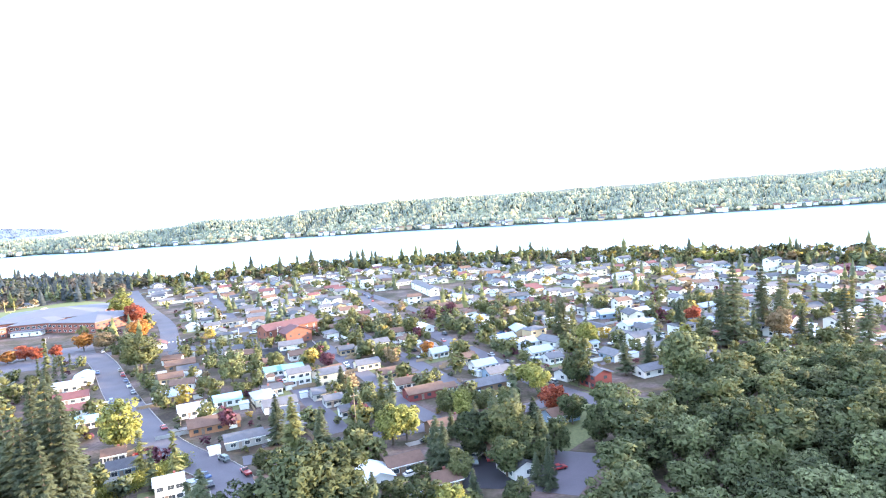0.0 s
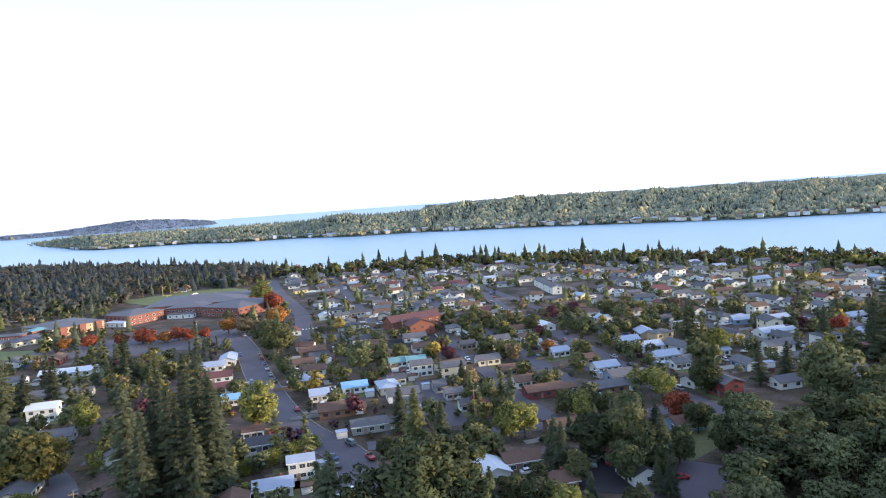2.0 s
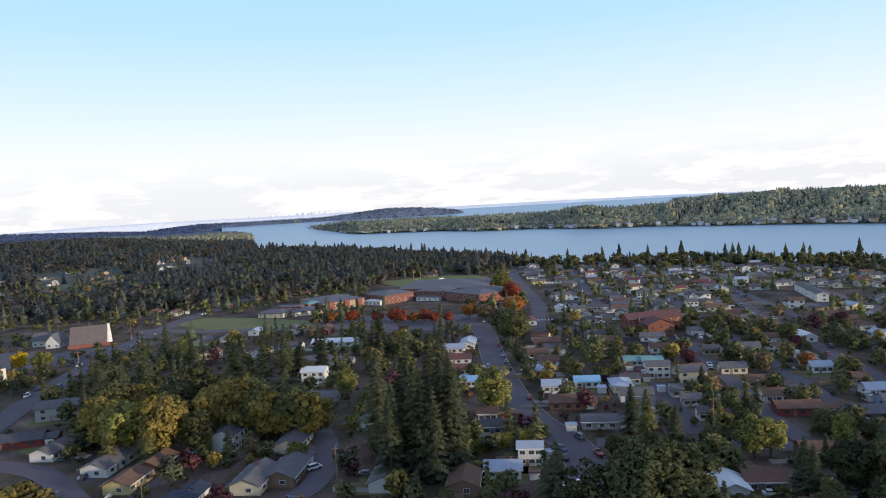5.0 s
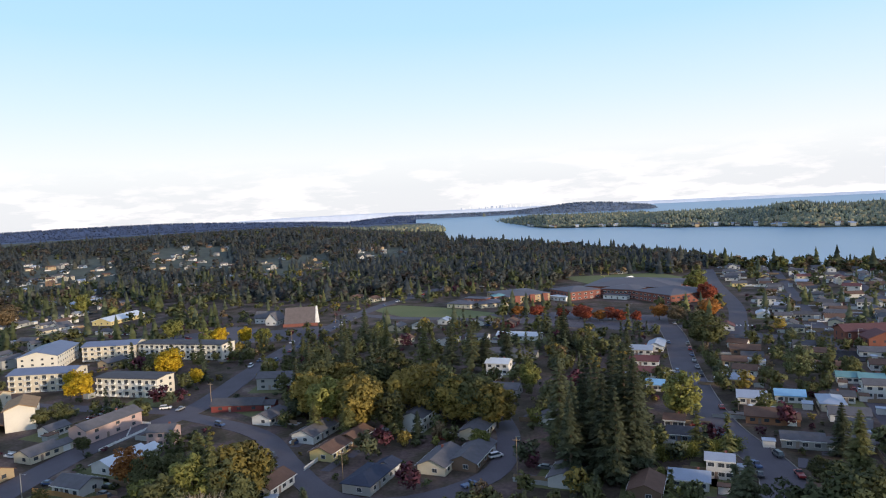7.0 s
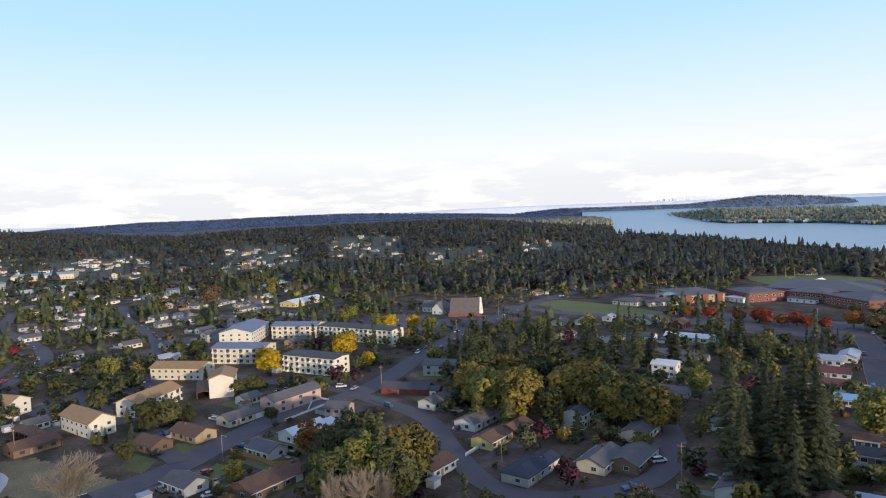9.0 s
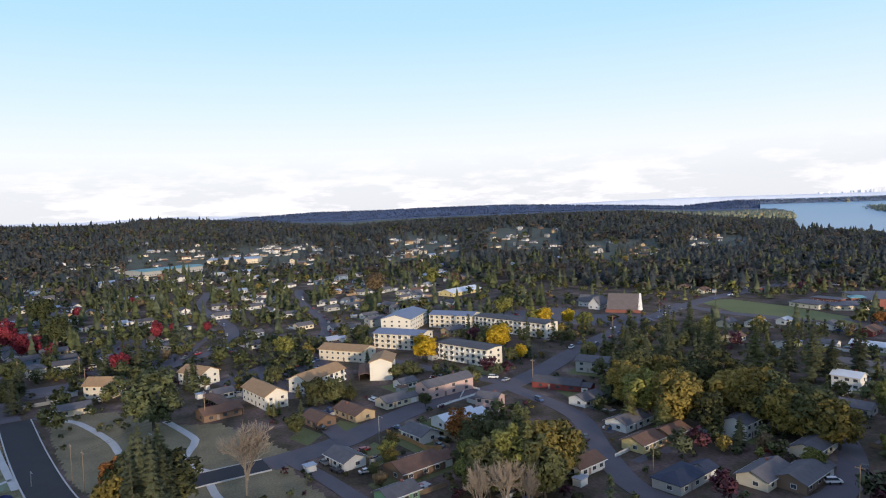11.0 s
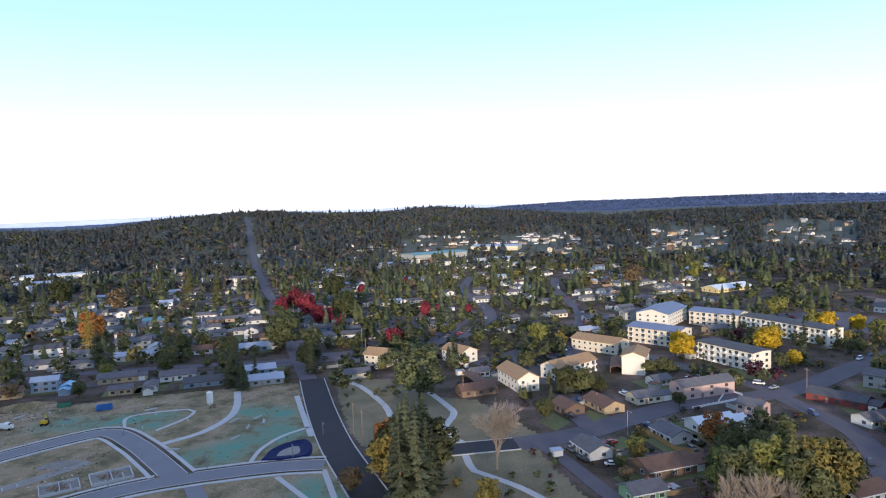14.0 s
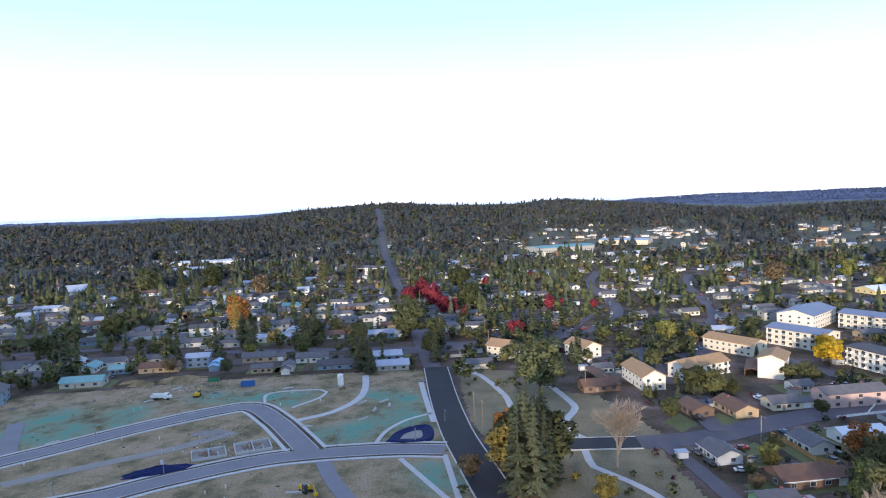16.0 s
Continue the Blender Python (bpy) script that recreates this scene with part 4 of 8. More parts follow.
HOUSES = {}
HOUSES["north_near"] = [
    (-252, 293, 25.9, 7.5, 1, 24, "wW"),
    (-271, 277, 13.3, 7.0, 1, 24, "wG"),
    (-227, 255, 20.5, 8.0, 1, 24, "gG"),
    (-208, 226, 10.8, 7.5, 2, 24, "wW"),
    (-182, 202, 11.0, 8.0, 1, 24, "gG"),
    (-176, 298, 11.6, 7.5, 1, 24, "wL"),
    (-162, 278, 12.7, 8.0, 1, 24, "wR"),
    (-150, 260, 10.6, 7.5, 1, 24, "wR"),
    (-137, 243, 6.8, 6.5, 1, 24, "wA"),
    (-109, 206, 6.5, 6.0, 1, 24, "wB"),
    (-115, 270, 10.2, 7.5, 1, 24, "yL"),
    (-100, 248, 9.8, 8.0, 1, 24, "wL"),
    (-90, 258, 9.9, 7.0, 1, 24, "wA"),
    (-88, 229, 11.8, 9.0, 1, 24, "kB"),
    (-70, 212, 11.7, 7.0, 1, 24, "gG"),
    (-67, 281, 9.3, 7.0, 2, 24, "wG"),
    (-82, 298, 7.9, 6.5, 1, 24, "wT"),
    (-74, 300, 8.7, 6.5, 1, 24, "wT"),
    (-47, 247, 6.5, 6.0, 1, 24, "gG"),
    (-39, 233, 6.6, 6.0, 1, 24, "wD"),
    (-21, 262, 8.5, 7.5, 1, 24, "wB"),
    (-13, 249, 14.3, 7.5, 1, 24, "rB"),
    (-40, 298, 10.2, 7.5, 1, 24, "cG"),
    (11, 281, 9.7, 7.5, 1, 24, "wL"),
    (31, 315, 13.9, 8.0, 1, 24, "wL"),
    (-8, 310, 8.0, 7.0, 1, 24, "wL"),
    (4, 295, 8.4, 7.0, 1, 24, "cB"),
    (16, 268, 9.8, 7.5, 1, 24, "bG"),
    (41, 284, 6.7, 7.0, 1, 24, "wG"),
    (37, 297, 10.3, 7.5, 1, 24, "wL"),
    (-88, 317, 6.9, 6.5, 1, 24, "tB"),
    (-183, 477, 11.6, 6.5, 2, 24, "wG"),
    (-147, 440, 9.6, 6.5, 1, 24, "gD"),
    (-54, 330, 7.3, 7.0, 1, 24, "tD"),
    (-20, 525, 56.1, 7.0, 2, -73, "wG"),
]
HOUSES["north_side"] = [
    (-240, 463, 6.3, 5.2, 1, -155, "wD"),
    (-393, 625, 6.3, 5.2, 1, -155, "wG"),
    (-168, 432, 8.4, 6.2, 1, 114, "wL"),
    (-127, 489, 6.3, 5.2, 2, -155, "wG"),
    (-86, 455, 6.3, 5.2, 2, -155, "wG"),
    (-168, 381, 8.4, 6.2, 1, 114, "wR"),
    (-129, 300, 8.4, 6.2, 1, 24, "tB"),
    (-135, 326, 11.3, 6.7, 1, 24, "nB"),
]
HOUSES["main_road"] = [
    (-175, 312, 11.3, 6.7, 1, 114, "wL"),
    (-100, 195, 8.4, 6.2, 1, 24, "bD"),
    (-78.5, 174, 6.0, 4.6, 2, 24, "wL"),
    (-82, 163, 8.6, 6.0, 1, 24, "wL"),
    (-45, 179, 8.4, 6.2, 1, 24, "gL"),
    (-52, 258, 8.4, 6.2, 1, 24, "gG"),
    (-75, 268, 6.3, 5.2, 1, -155, "wD"),
]
HOUSES["park_row"] = [
    (-39, 340, 8.4, 6.2, 1, 24, "wG"),
    (-28, 280, 8.4, 6.2, 1, 24, "tB"),
    (0, 320, 8.4, 6.2, 1, 114, "wG"),
]
HOUSES["east_row"] = [
    (24, 329, 8.4, 6.2, 1, 24, "wL"),
    (59, 303, 8.4, 6.2, 1, -155, "wL"),
    (51, 246, 8.4, 6.2, 2, 114, "rG"),
    (120, 333, 6.3, 5.2, 1, -155, "wD"),
    (139, 369, 8.4, 6.2, 1, 24, "wL"),
    (112, 361, 8.4, 6.2, 1, 114, "wL"),
    (91, 338, 11.3, 6.7, 1, 24, "wL"),
    (103, 370, 8.4, 6.2, 1, -155, "wL"),
    (94, 326, 8.4, 6.2, 1, 114, "gD"),
    (-4, 210, 11.3, 6.7, 1, 24, "nB"),
]
HOUSES["corner_lots"] = [
    (11, 188, 8.4, 6.2, 1, 24, "nB"),
    (14, 175, 8.4, 6.2, 1, 114, "wD"),
    (32, 212, 8.4, 6.2, 1, 24, "bB"),
    (-7, 168, 8.4, 6.2, 1, 24, "nB"),
    (-24, 175, 8.4, 6.2, 1, 114, "wW"),
    (-17, 182, 8.4, 6.2, 1, 24, "nB"),
    (10, 252, 11.3, 6.7, 1, 24, "nG"),
    (-16, 371, 8.4, 6.2, 1, 114, "wW"),
    (132, 516, 11.3, 6.7, 1, 24, "wL"),
    (55, 360, 11.3, 6.7, 1, 24, "wL"),
]
HOUSES["crescent"] = [
    (-178, 149, 10, 7.2, 2, 114, "wD"),
    (-156, 156, 10, 7.2, 1, 114, "cG"),
    (-140, 137, 13.5, 7.8, 1, 114, "nG"),
    (-201, 122, 10, 7.2, 1, 114, "wB"),
    (-184, 125, 10, 7.2, 1, 114, "nB"),
    (-109, 144, 10, 7.2, 1, 114, "wG"),
    (-88, 151, 10, 7.2, 1, 114, "nB"),
    (-145, 183, 7.5, 6, 1, 114, "wG"),
]
HOUSES["school_row"] = [
    (-333, 287, 10, 7.2, 1, 114, "wL"),
    (-341, 273, 10, 7.2, 1, 114, "cG"),
    (-331, 307, 7.5, 6, 1, 114, "wL"),
    (-278, 260, 10, 7.2, 1, 114, "wG"),
    (-286, 323, 13.5, 7.8, 1, 114, "rB"),
    (-495, 351, 10, 7.2, 1, 114, "tB"),
    (-471, 353, 10, 7.2, 1, 114, "cB"),
    (-308, 318, 10, 7.2, 1, 114, "wG"),
    (-303, 247, 10, 7.2, 1, 114, "cB"),
    (-219, 322, 10, 7.2, 1, 114, "wG"),
]
HOUSES["avenue"] = [
    (-255, 118, 18.5, 7.4, 1, 43, "rD"),
    (-274, 146, 14, 8, 2, 43, "gG"),
    (-230, 118, 10, 7.2, 1, 114, "wG"),
    (-200, 119, 13.5, 7.8, 1, 114, "wG"),
    (-180, 112, 10, 7.2, 1, 114, "yB"),
    (-151, 106, 13.5, 7.8, 1, 114, "gN"),
    (-145, 129, 13.5, 7.8, 1, 114, "cG"),
    (-237, 80, 8, 6.4, 2, 43, "pG"),
    (-226, 62, 13.5, 7.8, 1, 114, "wW"),
    (-215, 46, 10, 7.2, 1, 24, "wG"),
    (-258, 45, 10, 7.2, 1, 114, "cG"),
    (-249, 28, 13.5, 7.8, 1, -155, "tB"),
    (-201, 18, 10, 7.2, 1, 24, "wG"),
    (-169, 28, 9, 6.6, 1, 114, "mG"),
    (-187, 37, 13.5, 9, 1, 114, "nB"),
]
HOUSES["avenue_b"] = [
    (-283, 56, 7.5, 6, 1, 114, "wG"),
    (-170, 85, 10, 7.2, 1, 114, "wB"),
    (-270, -23, 13.5, 7.8, 1, 114, "nB"),
    (-299, -23, 7.5, 6, 1, 114, "wG"),
    (-245, 14, 10, 7.2, 1, -155, "nB"),
    (-267, 70, 22, 7.8, 2, 114, "pG"),
    (-325, 110, 7.5, 6, 1, 114, "wG"),
    (-398, 36, 7.5, 6, 1, 114, "wL"),
    (-458, 24, 10, 7.2, 1, 114, "cG"),
    (-441, 44, 7.5, 6, 1, 114, "wG"),
    (-536, -31, 13.5, 7.8, 1, 114, "wG"),
    (-586, 133, 10, 7.2, 1, 114, "wG"),
    (-163, 68, 10, 7.2, 1, 114, "nB"),
]
HOUSES["west_row"] = [
    (-352, -276, 17.8, 8.6, 2, 114, "wD"),
    (-321, -263, 21.5, 8.6, 1, 114, "wG"),
    (-438, -343, 21.0, 8.6, 1, 114, "wG"),
    (-396, -341, 17.0, 8.6, 1, 114, "cG"),
    (-368, -235, 19.6, 8.6, 2, 114, "gG"),
    (-341, -220, 21.1, 8.6, 1, 114, "wL"),
    (-354, -189, 18.2, 8.6, 1, 114, "wB"),
    (-361, -158, 18.9, 8.6, 1, 114, "bL"),
    (-401, -175, 13.2, 8.6, 2, 24, "wG"),
    (-294, -200, 17.1, 8.6, 1, 114, "tG"),
    (-298, -171, 16.4, 8.6, 1, 114, "wG"),
    (-286, -151, 19.5, 8.6, 1, 114, "bD"),
    (-308, -133, 14.2, 8.6, 1, 114, "bL"),
    (-289, -123, 15.4, 8.6, 1, 114, "gL"),
    (-278, -226, 11.3, 7.0, 2, 114, "bL"),
    (-277, -214, 7.4, 6.2, 1, 24, "bA"),
    (-532, -303, 12.6, 7.8, 2, 114, "wL"),
    (-618, -327, 17.9, 8.6, 1, 114, "wR"),
    (-458, -271, 16.5, 8.6, 1, 114, "wT"),
]
HOUSES["west_back"] = [
    (-432, -259, 17.3, 8.6, 1, 114, "wG"),
    (-450, -196, 17.8, 8.6, 1, 114, "wG"),
    (-235, -258, 18.8, 8.6, 1, 114, "gT"),
    (-259, -277, 11.8, 7.3, 1, 24, "wT"),
    (-259, -258, 10.2, 6.3, 1, 114, "bT"),
    (-239, -290, 13.0, 8.0, 1, 114, "bG"),
    (-266, -240, 19.3, 8.6, 1, 114, "tB"),
    (-272, -185, 9.9, 6.1, 1, 114, "tG"),
    (-278, -174, 9.3, 5.8, 1, 24, "wG"),
    (-373, -267, 11.9, 7.4, 1, 24, "cB"),
    (-478, -244, 12.9, 8.0, 1, 114, "wG"),
    (-516, -281, 13.1, 8.1, 1, 114, "cB"),
    (-508, -243, 17.4, 8.6, 1, 114, "bD"),
    (-453, -308, 18.8, 8.6, 1, 114, "wG"),
    (-517, -456, 18.7, 8.6, 1, 114, "wB"),
    (-365, -373, 21.4, 8.6, 1, 114, "wB"),
    (-345, -381, 21.0, 8.6, 1, 114, "bG"),
    (-425, -479, 23.8, 8.6, 1, 114, "wL"),
    (-335, -310, 21.9, 8.6, 1, 114, "bG"),
]
NORTHERN = ("north_side", "main_road", "park_row", "east_row", "corner_lots")
for area, rows in HOUSES.items():
    big = 1.18 if area in NORTHERN else 1.0 if area.startswith("west") or area == "north_near" else 1.14
    for x, y, L, W, *rest in rows:
        house(x, y, round(L * big, 1), round(W * big, 1), *rest, detail=2, group="houses of the " + area.replace("_", " "))

# streets of small houses beyond, on the town's own grid
GU, GV = Vector((-0.91, -0.415)), Vector((-0.415, 0.91))
rng = random.Random(11)


STORE = {}


def road_gap(x, y):
    """Metres from a spot to the nearest road's edge."""
    if STORE.get("roads") != len(ROAD_LINES):
        STORE["roads"] = len(ROAD_LINES)
        STORE["line"] = np.concatenate([l for l, h in ROAD_LINES])
        STORE["half"] = np.concatenate([np.full(len(l), h) for l, h in ROAD_LINES])
    p = STORE["line"]
    return float((np.hypot(p[:, 0] - x, p[:, 1] - y) - STORE["half"]).min())


def free(x, y, r):
    if STORE.get("taken") != len(TAKEN):
        STORE["taken"], STORE["spots"] = len(TAKEN), np.array(TAKEN)
    t = STORE["spots"]
    return bool((np.hypot(t[:, 0] - x, t[:, 1] - y) > r + t[:, 2]).all())


KEEP_CLEAR = [(-378, 332, 60), (-331, 560, 80), (-281, 470, 55), (-182, -163, 112), (-225, -35, 42), (73, 178, 75), (-250, 380, 48), (-420, 200, 34), (-360, 78, 26), (-415, 85, 30), (-310, 96, 20), (-300, 40, 26), (-345, 40, 22), (-280, -5, 20), (-430, 245, 30), (-390, 150, 28)]


def clear(x, y):
    return all((x - a) ** 2 + (y - b) ** 2 > c * c for a, b, c in KEEP_CLEAR)


STREET_LINES, FAR_HOUSES, NEAR_FILL = [], [], [0]


def fill_rows(test, pitch, spacing, keep, group, centre=(0, 0), along=GV, across=GU, span=1500, fade=((0, 700, 1400), (1, 1, 0.45)), palette=("wwwwwwwwwccgbtyw", "GGGGDDBBGLLW"), sizes=((9, 7), (10, 7), (8, 6.5), (11.5, 7.5)), turns=(0, 0, 90)):
    for i in range(-int(span / pitch), int(span / pitch) + 1):
        run = []
        for j in range(-int(span / spacing), int(span / spacing) + 1):
            p = Vector(centre) + across * (i * pitch) + along * (j * spacing)
            if test(p.x, p.y):
                run.append(p)
            for side in (-1, 1):
                q = p + across * side * (pitch * 0.25 + rng.uniform(-4, 4)) + along * rng.uniform(-4, 4)
                if not test(q.x, q.y) or not clear(q.x, q.y) or rng.random() > keep * float(np.interp(math.hypot(q.x, q.y), *fade)):
                    continue
                if road_gap(q.x, q.y) < 8 or not free(q.x, q.y, 5.5):
                    continue
                L, W = rng.choice(sizes)
                st = 2 if rng.random() < 0.12 else 1
                turn = math.degrees(math.atan2(along.y, along.x)) + rng.choice(turns) + rng.choice([0, 0, 0, 12, -15]) + rng.uniform(-3, 3)
                code = rng.choice(palette[0]) + rng.choice(palette[1])
                if math.hypot(q.x, q.y) < 430 and NEAR_FILL[0] < 165:
                    NEAR_FILL[0] += 1
                    house(round(q.x, 1), round(q.y, 1), L, W, st, turn, code, detail=1, group=group)
                else:
                    FAR_HOUSES.append((q.x, q.y, L, W, st, turn, code))
                    TAKEN.append((q.x, q.y, max(L, W) * 0.62))
        if len(run) > 6:
            STREET_LINES.append(run)


def in_north(x, y):
    az, r = float(bearing(x, y)), math.hypot(x, y)
    return -42 < az < 24.5 and 215 < r < float(near_shore(az)) - 60 and not (x > 15 and y < 250)


def in_west(x, y):
    az, r = float(bearing(x, y)), math.hypot(x, y)
    return 105 < az < 146 and 285 < r < 1200


def in_middle(x, y):
    az, r = float(bearing(x, y)), math.hypot(x, y)
    return 74 < az < 106 and 400 < r < 1300


def in_woods_edge(x, y):
    az, r = float(bearing(x, y)), math.hypot(x, y)
    return 44 < az < 92 and 640 < r < 1450


fill_rows(in_north, 54, 14.2, 0.95, "houses of the north grid", palette=("wwwwwwwwwccgbtyw", "GGGGDDDBBGRL"), sizes=((9.5, 7.2), (10.5, 7.4), (9, 7), (12, 7.8)), turns=(90, 90, 0))
fill_rows(in_west, 58, 17, 0.8, "houses of the west grid", fade=((0, 520, 750, 1200), (0.95, 0.9, 0.5, 0.2)), palette=("wwwgggcbbtn", "GGGGDDDBGL"), sizes=((13, 7.5), (14.5, 7.8), (11, 7.2), (12, 7.5)))
fill_rows(in_middle, 60, 18, 0.6, "houses of the middle grid", fade=((0, 650, 900, 1300), (1, 0.95, 0.5, 0.2)), palette=("wwwwcgbtw", "GGGGDDBBGL"), sizes=((12, 7.2), (11, 7), (13, 7.5)))
fill_rows(in_woods_edge, 80, 20, 0.12, "houses in the woods", palette=("wwcgtn", "GGLDDB"))
# clusters of houses in clearings of the wooded slope: bearing, half-width, from, to
CLEARINGS = [(67.5, 3.2, 1000, 1420), (59.5, 3.0, 820, 1160), (52.0, 2.2, 1000, 1300), (76.0, 3.0, 900, 1350), (88.0, 3.5, 900, 1250), (97.0, 3.0, 800, 1200)]
for ca, cw, lo, hi in CLEARINGS:
    for k in range(15):
        az, r = ca + rng.uniform(-cw, cw), rng.uniform(lo + 60, hi)
        x, y = -math.sin(radians(az)) * r, math.cos(radians(az)) * r
        if road_gap(x, y) > 7 and free(x, y, 7):
            FAR_HOUSES.append((x, y, 11, 7.5, rng.choice([1, 1, 2]), rng.uniform(0, 180), rng.choice("wccggtn") + rng.choice("GGDDB")))
            TAKEN.append((x, y, 7))
si = 0
for run in STREET_LINES:
    if math.hypot(run[0].x, run[0].y) > 1150:
        continue
    az = float(bearing(run[len(run) // 2].x, run[len(run) // 2].y))
    if 46 < az < 105:
        continue
    line = [Vector((p.x, p.y, 0)) for p in run]
    si += 1
    tagged(new("road_grid", ribbon(line, -3.6, 3.6, -0.3, 0.02 + 0.002 * si, ASPHALT, "road")), "narrow grey asphalt residential street", "road", kind="structure")
    ROAD_LINES.append((np.array([(q.x, q.y) for q in line]), 3.6))


def join_houses(rows):
    """The houses too far off to tell their parts: walls, roofs and windows in one mesh."""
    mats = list(WALLS.values()) + list(ROOFS.values()) + [GLASS]
    wi = {k: i for i, k in enumerate(WALLS)}
    ri = {k: i + len(WALLS) for i, k in enumerate(ROOFS)}
    v, f, mi = [], [], []

    def add(pts, faces, m, at):
        b = len(v)
        v.extend(tuple(at @ Vector(p)) for p in pts)
        f.extend(tuple(b + i for i in q) for q in faces)
        mi.extend([m] * len(faces))

    for x, y, L, W, st, turn, code in rows:
        at = pose(x, y, float(height(x, y)), 0, 0, turn)
        h, a, b = 2.6 * st + 0.2, L / 2, W / 2
        rise = b * 0.42
        add([(-a, -b, -0.5), (a, -b, -0.5), (a, b, -0.5), (-a, b, -0.5), (-a, -b, h), (a, -b, h), (a, b, h), (-a, b, h), (-a, 0, h + rise), (a, 0, h + rise)], [(0, 1, 5, 4), (2, 3, 7, 6), (1, 2, 6, 9, 5), (3, 0, 4, 8, 7)], wi[code[0]], at)
        o, k = 0.5, rise / b
        e, ze, t = b + o, h - o * k, 0.2
        sec = [(-e, ze), (0, h + rise), (e, ze), (e, ze + t), (0, h + rise + t), (-e, ze + t)]
        pts = [(-a - o, p, q) for p, q in sec] + [(a + o, p, q) for p, q in sec]
        add(pts, [(i, i + 6, (i + 1) % 6 + 6, (i + 1) % 6) for i in range(6)] + [(0, 1, 4, 5), (1, 2, 3, 4), (11, 10, 7, 6), (10, 9, 8, 7)], ri[code[1]], at)
        for s in range(st):
            z0, z1 = 1.0 + 2.6 * s, 2.1 + 2.6 * s
            for side in (-1, 1):
                for wx in (-L * 0.3, L * 0.28):
                    p = side * (b + 0.03)
                    add([(wx - 0.8, p, z0), (wx + 0.8, p, z0), (wx + 0.8, p, z1), (wx - 0.8, p, z1)], [(0, 1, 2, 3)], len(mats) - 1, at)
                p = side * (a + 0.03)
                add([(p, -0.7, z0), (p, 0.7, z0), (p, 0.7, z1), (p, -0.7, z1)], [(0, 1, 2, 3)], len(mats) - 1, at)
    tagged(new("distant_houses", mesh("distant_houses", v, f, mats, mi)), "rows of small pale houses further across the town", "houses", kind="stuff")


join_houses(FAR_HOUSES)
print("houses", len(TAKEN), len(FAR_HOUSES))

# ---- trees ----
def clumps(centre, u, w):
    """Leaf clumps as small pointed faces: centres, half-lengths, half-widths."""
    n = len(centre)
    v = np.stack([centre - u - w, centre + u * 1.15, centre - u + w], 1).reshape(-1, 3)
    return v, np.arange(n * 3).reshape(n, 3)


def rand_dirs(rg, n):
    d = rg.normal(size=(n, 3))
    return d / np.linalg.norm(d, axis=1, keepdims=True)


LEAF_TURN = {}


def leaf_key(v):
    return round(float(v[0, 0] + v[1, 0] * 7 + v[2, 1] * 13), 4)


def broadleaf_crown(seed, n, size, tall=1.0):
    """Leaf clumps on the shells of many small lobes round a core; a tree 10 m high, its crown from 2.2 m up."""
    rg = np.random.default_rng(seed)
    k = 46 if n > 1000 else 24 if n > 200 else 14
    lobes = rand_dirs(rg, k) * np.array([2.75, 2.75, 3.1 * tall]) * rg.uniform(0.72, 1.15, (k, 1)) + np.array([0, 0, 5.4])
    rad = rg.uniform(0.6, 1.15, k) * (1.0 if k > 40 else 1.25)
    lobes[:, 2] = np.maximum(lobes[:, 2], 2.3)
    lobes[0], rad[0] = (0, 0, 5.6), 2.5
    lobes[1], rad[1] = (0, 0, 3.2), 2.0
    which = rg.choice(k, n, p=rad ** 1.5 / (rad ** 1.5).sum())
    d = rand_dirs(rg, n)
    d[:, 2] = np.where(d[:, 2] < -0.6, -d[:, 2], d[:, 2])
    c = lobes[which] + d * rad[which][:, None] * rg.uniform(0.72, 1.1, (n, 1))
    nrm = d + rg.normal(size=(n, 3)) * 0.45
    nrm /= np.linalg.norm(nrm, axis=1, keepdims=True)
    a = np.cross(nrm, rand_dirs(rg, n))
    a /= np.linalg.norm(a, axis=1, keepdims=True) + 1e-9
    b = np.cross(nrm, a)
    s = rg.uniform(0.6, 1.3, (n, 1)) * size
    v, f = clumps(c, a * s, b * s * rg.uniform(0.6, 1.0, (n, 1)))
    LEAF_TURN[leaf_key(v)] = np.repeat(d + np.array([0, 0, 0.25]), 3, 0)
    return v, f


